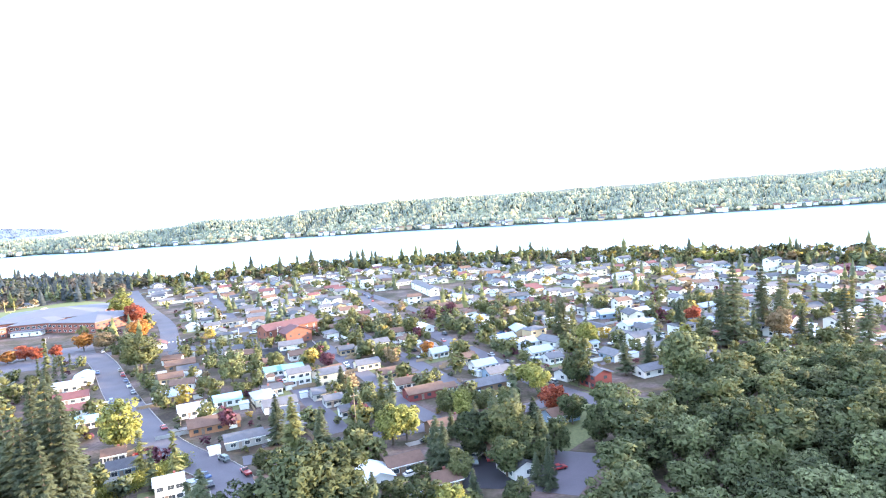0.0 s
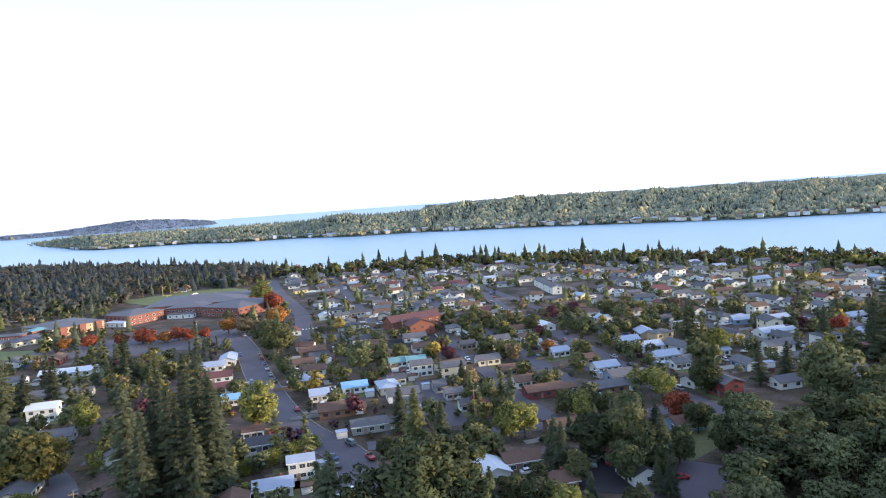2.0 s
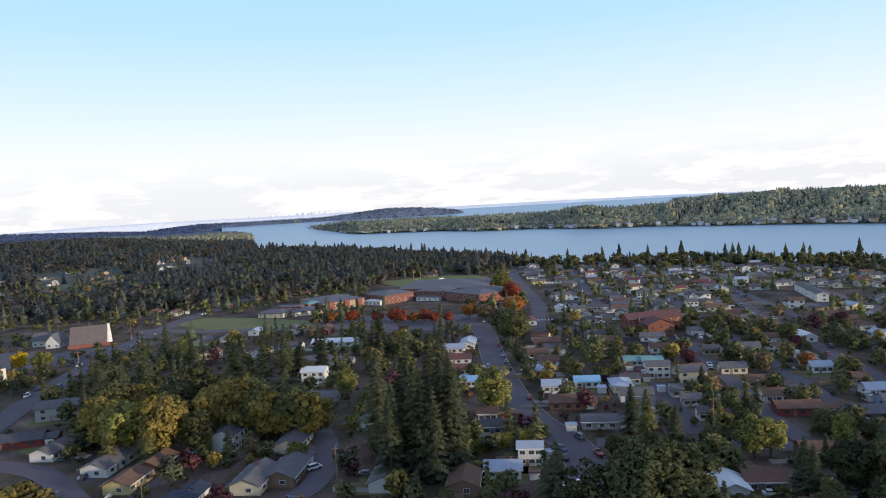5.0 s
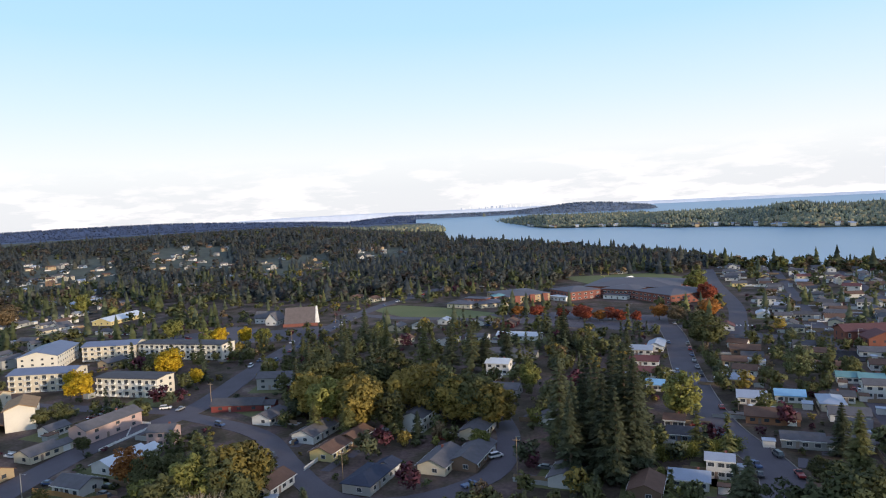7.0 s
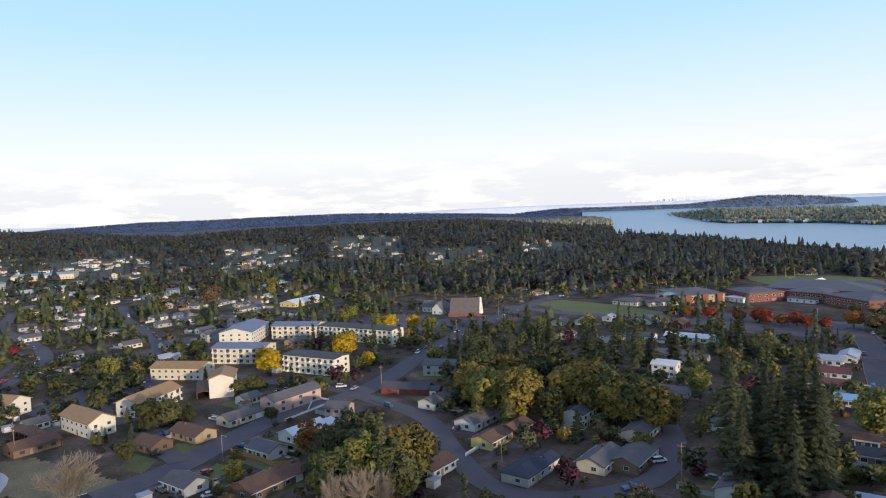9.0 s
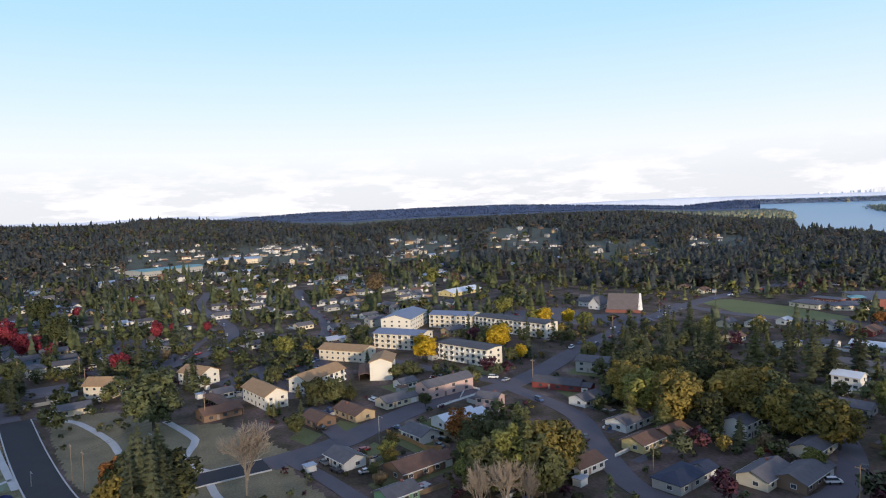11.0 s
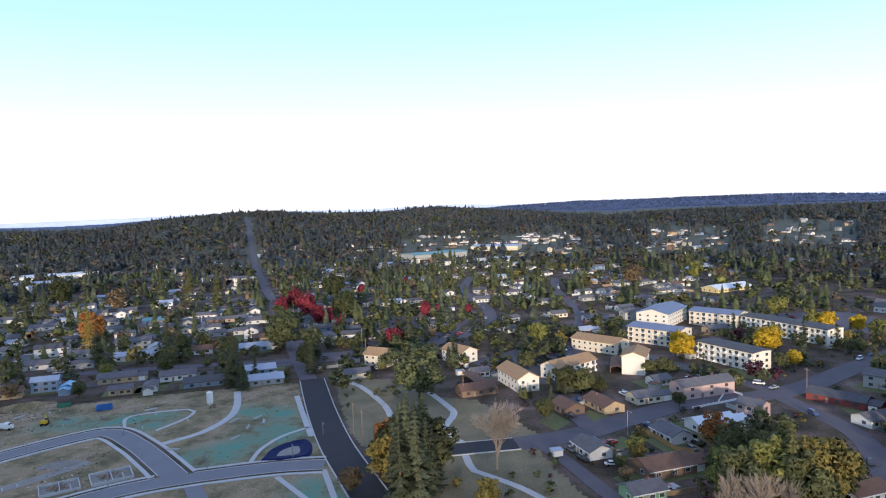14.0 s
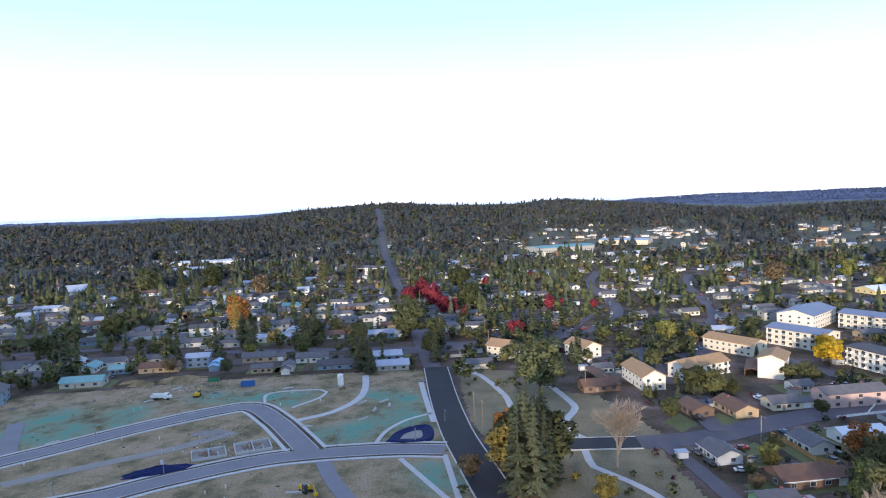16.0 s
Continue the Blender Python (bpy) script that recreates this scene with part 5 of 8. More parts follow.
def fir_crown(seed, n, size, slim=1.0, per=16):
    """Flat sprays along drooping branches that stand in uneven whorls round a straight stem; 10 m high."""
    rg = np.random.default_rng(seed)
    nb = n // per
    level = np.sort(rg.uniform(0, 1, nb) ** 0.85)
    level = np.round(level * 19) / 19 * 0.7 + level * 0.3
    way = rg.uniform(0, 2 * np.pi, nb)
    long = ((1 - level) ** 0.8 * 2.1 * slim + 0.1) * rg.uniform(0.7, 1.12, nb) * (0.88 + 0.12 * np.sin(way * 2 + seed))
    which = rg.integers(0, nb, n)
    along = rg.uniform(0.12, 1.0, n) ** 0.75
    ang, reach, lv = way[which], long[which], level[which]
    out = np.stack([np.cos(ang), np.sin(ang), np.full(n, -0.28)], -1)
    side = np.stack([-np.sin(ang), np.cos(ang), np.zeros(n)], -1)
    lat = rg.uniform(-1, 1, n) * 0.3 * (1.05 - along * 0.75)
    c = out * (reach * along)[:, None] + side * (reach * lat)[:, None]
    c[:, 2] += 0.75 + lv * 9.15 + 0.14 * reach * along ** 2 + rg.normal(size=n) * 0.05
    u = out + side * (np.sign(lat) * rg.uniform(0.2, 0.9, n))[:, None] + rg.normal(size=(n, 3)) * 0.12
    w = side + np.stack([np.zeros(n), np.zeros(n), rg.uniform(-0.45, 0.45, n)], -1)
    s = size * rg.uniform(0.7, 1.3, (n, 1)) * (0.5 + 0.5 * (1 - lv))[:, None]
    v, f = clumps(c, u * s * 1.1, w * s * 0.6)
    flat = np.stack([np.cos(ang), np.sin(ang), np.full(n, 0.8)], -1) + rg.normal(size=(nb, 3))[which] * 0.25
    LEAF_TURN[leaf_key(v)] = np.repeat(flat, 3, 0)
    return v, f


def tapered(p0, p1, r0, r1, v, f, sides=6):
    p0, p1 = Vector(p0), Vector(p1)
    d = (p1 - p0).normalized()
    a = d.orthogonal().normalized()
    b = d.cross(a)
    s = len(v)
    for p, r in ((p0, r0), (p1, r1)):
        for i in range(sides):
            t = 2 * math.pi * i / sides
            q = p + (a * math.cos(t) + b * math.sin(t)) * r
            v.append(tuple(q))
    for i in range(sides):
        j = (i + 1) % sides
        f.append((s + i, s + j, s + sides + j, s + sides + i))


def trunk_mesh(seed, limbs, fir=False):
    rd = random.Random(seed)
    v, f = [], []
    if fir:
        tapered((0, 0, -0.3), (0, 0, 9.2), 0.2, 0.03, v, f)
    else:
        tapered((0, 0, -0.3), (0.05, 0, 2.6), 0.24, 0.17, v, f)
        tapered((0.05, 0, 2.6), (0, 0.1, 6.5), 0.17, 0.05, v, f)
        for k in range(limbs):
            a = rd.uniform(0, 6.28)
            z = rd.uniform(2.3, 4.6)
            tapered((0.03, 0, z), (math.cos(a) * rd.uniform(1.2, 2.4), math.sin(a) * rd.uniform(1.2, 2.4), z + rd.uniform(1.6, 3)), 0.1, 0.03, v, f, 5)
    return mesh("trunk", v, f, [BARK])


def bare_mesh(seed):
    """A leafless tree: trunk, limbs, branches and fine twigs, 10 m high."""
    rd = random.Random(seed)
    v, f = [], []

    def grow(p, d, length, r, level):
        q = p + d * length
        tapered(p, q, r, r * 0.6, v, f, 5 if level < 2 else 3)
        if level == 5:
            return
        for k in range((rd.choice([3, 4]) if level < 4 else 3) if level else 8):
            e = (d + Vector((rd.uniform(-1, 1), rd.uniform(-1, 1), rd.uniform(0.0, 0.75) if level < 2 else rd.uniform(-0.35, 0.7))) * (0.62 if level == 0 else 0.8)).normalized()
            grow(p + d * length * rd.uniform(0.55, 1.0), e, rd.uniform(2.3, 3.3) if level == 0 else length * rd.uniform(0.6, 0.8), max(0.034, r * 0.55), level + 1)

    grow(Vector((0, 0, -0.3)), Vector((0, 0, 1)), 2.2, 0.19, 0)
    high = max(p[2] for p in v)
    wide = max(math.hypot(p[0], p[1]) for p in v)
    v = [(p[0] * 3.7 / wide, p[1] * 3.7 / wide, p[2] * 9.0 / high) for p in v]
    return mesh("branches", v, f, [GREY_BARK])


def soft_normals(v, fir, seed):
    """Leaf normals that follow the crown's rounded outside and its lobes or branches, a little broken up."""
    tall = v[:, 2].max()
    n = v * np.array([1, 1, 0.0]) + np.array([0, 0, 0.14 * tall]) if fir else (v - np.array([0, 0, 0.42 * tall])) * np.array([1, 1, 0.85])
    n = n / (np.linalg.norm(n, axis=1, keepdims=True) + 1e-9)
    own = LEAF_TURN.get(leaf_key(v))
    if own is not None and len(own) == len(v):
        n = n * 0.55 + own / (np.linalg.norm(own, axis=1, keepdims=True) + 1e-9) * 0.75
    n = n + np.repeat(np.random.default_rng(seed).normal(size=(len(v) // 3 + 1, 3)), 3, 0)[: len(v)] * 0.25
    return n / (np.linalg.norm(n, axis=1, keepdims=True) + 1e-9)


def leafy(key, make):
    def build():
        v, f = make()
        me = mesh("crown", v.tolist(), f.tolist(), [None], None, True)
        me.normals_split_custom_set_from_vertices(soft_normals(v, key[0] == "fir", key[1]).tolist())
        return me
    return cached(key, build)


CROWNS = {
    "d": [leafy(("broad", i), lambda i=i: broadleaf_crown(20 + i, 3700, 0.25, (1.0, 1.15, 0.85, 1.3)[i])) for i in range(4)],
    "c": [leafy(("fir", i), lambda i=i: fir_crown(40 + i, 4200, 0.27, (1.0, 0.85, 1.15, 0.95)[i])) for i in range(4)],
}
TALL_CROWNS = [leafy(("fir", 7 + i), lambda i=i: fir_crown(47 + i, 9000, 0.165, (1.0, 0.9)[i], 30)) for i in range(2)]
TRUNKS = {"d": [trunk_mesh(i, 7) for i in range(2)], "c": [trunk_mesh(9, 0, True)]}
LEAF_NAMED = {"f": "dark green", "l": "light green", "g": "green", "o": "ochre and green", "y": "yellow-green", "Y": "golden yellow", "r": "rust-red", "R": "crimson", "a": "orange", "p": "plum-purple", "w": "pale grey-green", "b": "brown", "k": "dark green"}
trng = random.Random(3)
TREE_SPOTS = []


def tree(x, y, tall, code, group, wide=1.0):
    z = float(height(x, y))
    if code[0] == "n":
        base = new("bare_tree")
        base.matrix_basis = pose(x, y, z, 0, 0, trng.uniform(0, 360)) @ Matrix.Diagonal((tall / 9.0, tall / 9.0, tall / 9.0, 1))
        part("bare_crown", cached(("bare", int(tall) % 2), lambda: bare_mesh(int(tall))), base)
        TREE_SPOTS.append((x, y, 2))
        return tagged(base, "leafless grey-brown tree with fine branching twigs", "tree", group)
    fir = code[0] == "c"
    base = new("fir_tree" if fir else "broadleaf_tree")
    wide = wide * (trng.uniform(1.1, 1.4) if fir else trng.uniform(1.05, 1.3))
    s = tall / 9.6
    if fir:
        wide *= min(1.15, max(0.92, 14 / tall + 0.3))
    base.matrix_basis = pose(x, y, z, 0, 0, trng.uniform(0, 360)) @ Matrix.Diagonal((s * wide, s * wide, s, 1))
    part("trunk", trng.choice(TRUNKS[code[0]]), base)
    part("crown", trng.choice(TALL_CROWNS if fir and tall > 21 else CROWNS[code[0]]), base, [LEAF[code[1]]])
    TREE_SPOTS.append((x, y, tall * 0.2))
    return tagged(base, "tall %s fir with drooping branches" % LEAF_NAMED[code[1]] if fir else "%s broadleaf tree in autumn with a full crown" % LEAF_NAMED[code[1]], "tree", group)


TREES = {}
TREES["tall_firs"] = [
    (-112, 152, 26.5, "cf"),
    (-101, 151, 29.2, "cf"),
    (-120, 173, 29.4, "cf"),
    (-101, 162, 36.2, "cf"),
    (-107, 177, 29.5, "cf"),
    (-117, 181, 33.1, "cf"),
    (-129, 168, 28.4, "cf"),
    (-50, 197, 17.8, "cl"),
    (-41, 194, 15.2, "cf"),
    (-49, 159, 10.0, "cl"),
    (-36, 160, 17.4, "cl"),
    (-231, 217, 24.4, "cf"),
    (-220, 220, 26.2, "cf"),
    (-318, 230, 22.3, "cf"),
    (-280, 216, 17.8, "cl"),
]
TREES["ochre_maples"] = [
    (-204, 128, 19.8, "dy"),
    (-191, 132, 22.2, "do"),
    (-233, 140, 20.9, "dg"),
    (-209, 152, 18.9, "dg"),
    (-200, 165, 17.6, "do"),
    (-176, 160, 20.4, "dw"),
    (-164, 164, 20.2, "dg"),
    (-155, 166, 16.3, "do"),
    (-229, 152, 17.6, "do"),
    (-214, 168, 21.4, "dg"),
    (-207, 183, 14.5, "do"),
    (-272, 167, 17.5, "dg"),
    (-17, 204, 12.1, "dy"),
    (1, 223, 9.9, "dy"),
    (31, 217, 11.1, "dr"),
    (29, 240, 11.3, "dy"),
]
TREES["street_trees"] = [
    (-59, 304, 7.9, "dp"),
    (-13, 312, 7.6, "da"),
    (13, 186, 16.3, "dg"),
    (-30, 201, 8.2, "dg"),
    (-3, 202, 9.1, "cf"),
    (-178, 212, 11.7, "dy"),
    (-274, 186, 19.9, "cf"),
    (-211, 235, 18.4, "cf"),
    (-215, 225, 18.0, "cf"),
    (-210, 280, 23.7, "cf"),
    (-173, 280, 15.6, "cf"),
    (-251, 217, 18.5, "cl"),
    (-23, 361, 11.7, "dg"),
    (-97, 288, 14.5, "dw"),
    (-110, 213, 16.9, "dy"),
    (-82, 302, 10.8, "dg"),
]
TREES["park_trees"] = [
    (-5, 175, 14.6, "cf"),
    (4, 187, 15.8, "cf"),
    (10, 192, 16.9, "cf"),
    (16, 193, 16.5, "cf"),
    (21, 179, 15.3, "cf"),
    (21, 190, 14.6, "cf"),
    (18, 165, 8.6, "cf"),
    (-26, 220, 8.8, "dg"),
    (1, 219, 8.6, "dy"),
    (7, 225, 8.7, "dg"),
    (22, 254, 8.6, "dy"),
    (44, 252, 10.5, "dg"),
    (53, 337, 18.0, "cf"),
    (61, 310, 10.7, "dy"),
    (16, 234, 6.0, "dg"),
    (-45, 258, 11.4, "cf"),
]
TREES["east_firs"] = [
    (121, 288, 35.0, "cf"),
    (147, 318, 29.8, "cf"),
    (149, 304, 26.0, "cf"),
    (157, 268, 25.2, "cf"),
    (155, 250, 25.8, "cf"),
    (106, 313, 17.5, "cf"),
    (115, 287, 23.4, "cf"),
    (149, 286, 14.7, "cf"),
    (79, 227, 23.6, "dw"),
    (114, 246, 11.7, "dy"),
    (65, 256, 14.4, "cf"),
    (77, 265, 13.7, "cf"),
    (56, 338, 17.4, "cf"),
    (143, 294, 13.9, "db"),
    (62, 311, 10.7, "dy"),
    (120, 335, 10.1, "dr"),
]
TREES["school_maples"] = [
    (-292, 359, 9.1, "dr"),
    (-305, 354, 8.3, "da"),
    (-273, 363, 7.5, "dr"),
    (-263, 369, 9.1, "dr"),
    (-255, 365, 8.9, "dr"),
    (-248, 369, 7.1, "da"),
    (-242, 375, 8.7, "dr"),
    (-233, 372, 7.8, "dr"),
    (-225, 376, 7.4, "dr"),
    (-216, 389, 11.4, "da"),
    (-204, 390, 10.5, "db"),
    (-195, 416, 12.6, "da"),
    (-226, 478, 14.4, "dr"),
    (-259, 526, 17.9, "dy"),
    (-178, 366, 11.6, "dg"),
    (-156, 330, 17.6, "dg"),
]
TREES["church_maples"] = [
    (-338, 122, 15.4, "dY"),
    (-310, 123, 8.8, "dY"),
    (-331, 79, 12.0, "dY"),
    (-438, 163, 15.8, "dy"),
    (-398, 168, 12.7, "dy"),
    (-392, 174, 13.2, "dY"),
    (-383, 186, 12.3, "dY"),
    (-364, 188, 13.4, "dy"),
    (-649, 166, 18.8, "dy"),
    (-648, 143, 25.5, "cl"),
    (-553, 267, 15.9, "cl"),
    (-617, 103, 21.5, "db"),
    (-618, 180, 15.3, "db"),
    (-364, 7, 14.4, "dy"),
    (-299, 157, 8.4, "dy"),
]
TREES["red_maples"] = [
    (-496, -177, 19.7, "dR"), (-470, -159, 19.5, "dR"), (-435, -140, 16.0, "dR"), (-435, -133, 12.8, "dR"), (-425, -122, 9.7, "dR"), (-590, -145, 10.5, "dR"),
    (-358, -74, 14.0, "dR"), (-460, -69, 13.0, "dR"), (-461, -59, 10.9, "dR"), (-473, -39, 8.2, "dR"), (-469, -178, 17.4, "dR"), (-646, -113, 9.6, "dR"),
    (-412, -158, 18.7, "dg"),
    (-475, -132, 19.1, "dg"),
    (-331, -111, 15.2, "cf"),
    (-371, -67, 20.0, "cf"),
    (-278, -130, 13.1, "cf"),
    (-309, -147, 20.2, "cf"),
]
TREES["site_trees"] = [
    (-261, -46, 22.8, "dw"),
    (-165, -36, 29.0, "cf"),
    (-173, -35, 24.3, "cf"),
    (-193, -46, 14.0, "da"),
    (-171, -33, 22.4, "cf"),
    (-159, -37, 23.5, "cf"),
    (-162, -33, 25.3, "cf"),
    (-170, -30, 18.9, "cf"),
    (-187, -12, 22.0, "nn"),
    (-176, -33, 21.7, "dg"),
    (-178, -38, 22.4, "dg"),
    (-183, -33, 17.2, "dg"),
    (-190, -35, 21.8, "cl"),
    (-171, -41, 19.3, "do"),
    (-168, -38, 26.3, "cf"),
    (-168, -31, 21.7, "cf"),
    (-162, -14, 8.1, "do"),
    (-317, -39, 9.9, "cf"),
    (-284, -137, 15.5, "cf"),
    (-538, -284, 33.6, "cl"),
    (-329, -233, 18.7, "cf"),
    (-360, -258, 25.1, "co"),
    (-358, -140, 20.4, "cf"),
    (-350, -196, 15.6, "cf"),
    (-306, -106, 14.6, "cf"),
]
TREES["hollow_trees"] = [
    (-161, 52, 17.0, "dg"),
    (-163, 61, 19.0, "dy"),
    (-155, 66, 18.0, "dg"),
    (-159, 63, 24.0, "cl"),
    (-160, 70, 21.1, "do"),
    (-166, 77, 16.2, "dg"),
    (-176, 67, 19.5, "cl"),
    (-150, 46, 15.0, "nn"),
    (-149, 53, 16.0, "nn"),
    (-147, 58, 13.5, "nn"),
    (-187, 25, 5.0, "dg"),
    (-192, 31, 6.5, "do"),
    (-206, 58, 11.6, "da"),
    (-194, 67, 11.1, "dg"),
    (-306, 180, 14.3, "cl"),
    (-250, 149, 23.7, "cf"),
    (-248, 157, 21.2, "cf"),
    (-271, 15, 12.2, "dg"),
    (-269, 22, 11.0, "dg"),
    (-252, 8, 8.0, "cf"),
    (-167, 50, 14.9, "dy"),
]
TREES["apartment_trees"] = [
    (-269, 12, 9.8, "cf"),
    (-270, 15, 9.8, "cf"),
    (-271, 18, 10.5, "cf"),
    (-271, 21, 10.9, "cf"),
    (-272, 24, 10.5, "cf"),
    (-272, 27, 9.8, "cf"),
    (-273, 30, 8.6, "cf"),
    (-284, 9, 6.1, "cl"),
    (-263, -4, 5.1, "cl"),
    (-261, -2, 5.3, "cl"),
    (-263, 0, 5.3, "cl"),
    (-298, 55, 7.9, "dg"),
    (-299, 61, 8.4, "dw"),
    (-297, 64, 7.3, "dg"),
    (-334, 75, 8.6, "dY"),
    (-353, 81, 9.9, "dY"),
]
TREES["street_corners"] = [
    (-234, 5, 9.3, "dg"),
    (-197, 31, 7.7, "dy"),
    (-215, 63, 5.7, "do"),
    (-189, 58, 14.2, "dg"),
    (-178, 25, 5.5, "db"),
    (-270, 30, 6.4, "dg"),
    (-250, 57, 6.2, "dg"),
    (-210, 35, 5.4, "dg"),
    (-277, 66, 4.5, "dg"),
    (-169, -53, 8.5, "db"),
    (-183, -48, 5.4, "dg"),
    (-330, 47, 8.2, "cf"),
    (-312, 1, 9.4, "dg"),
]
TREES["lower_gardens"] = [
    (-58, 209, 15.7, "cf"),
    (-38, 160, 16.9, "dg"),
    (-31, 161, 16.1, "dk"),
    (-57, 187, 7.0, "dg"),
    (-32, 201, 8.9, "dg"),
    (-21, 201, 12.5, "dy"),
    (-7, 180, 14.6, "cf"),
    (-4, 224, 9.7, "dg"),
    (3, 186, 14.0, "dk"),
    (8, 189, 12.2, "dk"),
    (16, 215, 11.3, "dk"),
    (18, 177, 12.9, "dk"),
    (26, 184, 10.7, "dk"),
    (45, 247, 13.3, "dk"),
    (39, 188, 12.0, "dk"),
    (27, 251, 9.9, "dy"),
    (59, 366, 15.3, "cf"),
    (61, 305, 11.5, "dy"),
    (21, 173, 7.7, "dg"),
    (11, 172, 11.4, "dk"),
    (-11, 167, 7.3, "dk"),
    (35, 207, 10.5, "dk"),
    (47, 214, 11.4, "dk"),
    (-1, 170, 9.3, "dg"),
    (-43, 160, 11.9, "dg"),
]
TREES["fir_clump"] = [
    (-114, 160, 28.4, "cf"),
    (-106, 156, 32.4, "cf"),
    (-96, 159, 32.1, "cf"),
    (-108, 145, 23.9, "cf"),
    (-97, 151, 26.2, "cf"),
]
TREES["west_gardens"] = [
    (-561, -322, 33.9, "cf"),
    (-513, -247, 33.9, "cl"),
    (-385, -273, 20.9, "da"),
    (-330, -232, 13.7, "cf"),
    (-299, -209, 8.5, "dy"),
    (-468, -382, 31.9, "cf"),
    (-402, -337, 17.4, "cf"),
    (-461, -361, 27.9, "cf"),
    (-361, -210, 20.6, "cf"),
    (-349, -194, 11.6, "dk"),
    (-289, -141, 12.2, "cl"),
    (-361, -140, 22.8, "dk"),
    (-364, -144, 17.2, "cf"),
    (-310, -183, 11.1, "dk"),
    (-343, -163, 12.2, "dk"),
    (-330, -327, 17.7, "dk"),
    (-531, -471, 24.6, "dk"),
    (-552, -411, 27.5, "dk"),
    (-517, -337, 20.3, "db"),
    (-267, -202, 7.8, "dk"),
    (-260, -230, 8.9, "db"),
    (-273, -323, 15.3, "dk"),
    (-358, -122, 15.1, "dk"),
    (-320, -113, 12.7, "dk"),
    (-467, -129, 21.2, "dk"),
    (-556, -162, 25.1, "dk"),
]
# k here darkens the bank's crowns, shade put into the leaf colour
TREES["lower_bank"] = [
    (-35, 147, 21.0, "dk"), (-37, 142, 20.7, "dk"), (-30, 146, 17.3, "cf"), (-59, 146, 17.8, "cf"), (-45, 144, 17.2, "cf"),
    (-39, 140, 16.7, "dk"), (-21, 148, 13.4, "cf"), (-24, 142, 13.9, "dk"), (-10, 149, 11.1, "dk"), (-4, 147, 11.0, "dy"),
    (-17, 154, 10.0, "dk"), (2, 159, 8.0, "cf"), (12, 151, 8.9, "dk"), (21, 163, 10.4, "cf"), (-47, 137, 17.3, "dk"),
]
TREES["ochre_row"] = [
    (-219, 129, 19.2, "do"), (-206, 130, 15.9, "do"), (-207, 147, 17.4, "do"), (-191, 154, 19.3, "do"), (-180, 157, 20.0, "do"),
    (-171, 159, 18.0, "do"), (-164, 161, 14.9, "do"), (-162, 170, 11.7, "do"), (-181, 138, 14.9, "dg"), (-190, 126, 15.7, "cl"),
    (-200, 119, 11.8, "cl"), (-226, 128, 20.6, "cf"), (-166, 138, 10.5, "cf"), (-145, 146, 7.4, "dy"),
]
for area, rows in TREES.items():
    for row in rows:
        tree(*row, group="the " + area.replace("_", " "), wide=1.35 if area == "school_maples" else 0.8 if row[3] == "dR" else 1.0)

# the broadleaf wood beside the meadow
WOOD_EDGE = [(25, 139), (37, 168), (50, 197), (70, 209), (92, 241), (145, 233), (183, 196), (117, 125), (58, 100), (29, 111)]


def inside(x, y, poly):
    hit = False
    for (ax, ay), (bx, by) in zip(poly, poly[1:] + poly[:1]):
        if (ay > y) != (by > y) and x < (bx - ax) * (y - ay) / (by - ay) + ax:
            hit = not hit
    return hit


wrng = random.Random(8)
count = 0
for k in range(2200):
    x, y = wrng.uniform(20, 195), wrng.uniform(90, 235)
    if not inside(x, y, WOOD_EDGE) or any((x - a) ** 2 + (y - b) ** 2 < 60 for a, b, c in TREE_SPOTS):
        continue
    # mostly k, so the wood's shade is in its leaf colour
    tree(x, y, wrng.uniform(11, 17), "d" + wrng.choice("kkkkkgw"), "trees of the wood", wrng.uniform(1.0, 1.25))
    count += 1
    if count > 100:
        break

# woods, garden trees and hedges further off: far too many to count
def small_fir(seed, n=30):
    rg = np.random.default_rng(seed)
    v, f = [], []
    for k in range(6):
        z0, z1 = 0.05 + k * 0.14, 0.36 + k * 0.13
        r0 = 0.24 * (1 - k / 6.4) ** 0.75
        m = 6
        b = len(v)
        v.append((0, 0, min(1.0, z1)))
        for i in range(m):
            a = 2 * math.pi * (i + rg.uniform(-0.3, 0.3)) / m + k
            rr = r0 * rg.uniform(0.65, 1.2)
            v.append((math.cos(a) * rr, math.sin(a) * rr, z0 + rg.uniform(-0.05, 0.03)))
        for i in range(m):
            f.append((b, b + 1 + i, b + 1 + (i + 1) % m))
    return np.array(v), f


def small_broad(seed, n=46):
    v, f = broadleaf_crown(seed, n, 1.3)
    return v / 10.0, [tuple(q) for q in f]


def tufty(seed, n):
    v, f = broadleaf_crown(seed, n, 0.6)
    return v / 10.0, [tuple(q) for q in f]


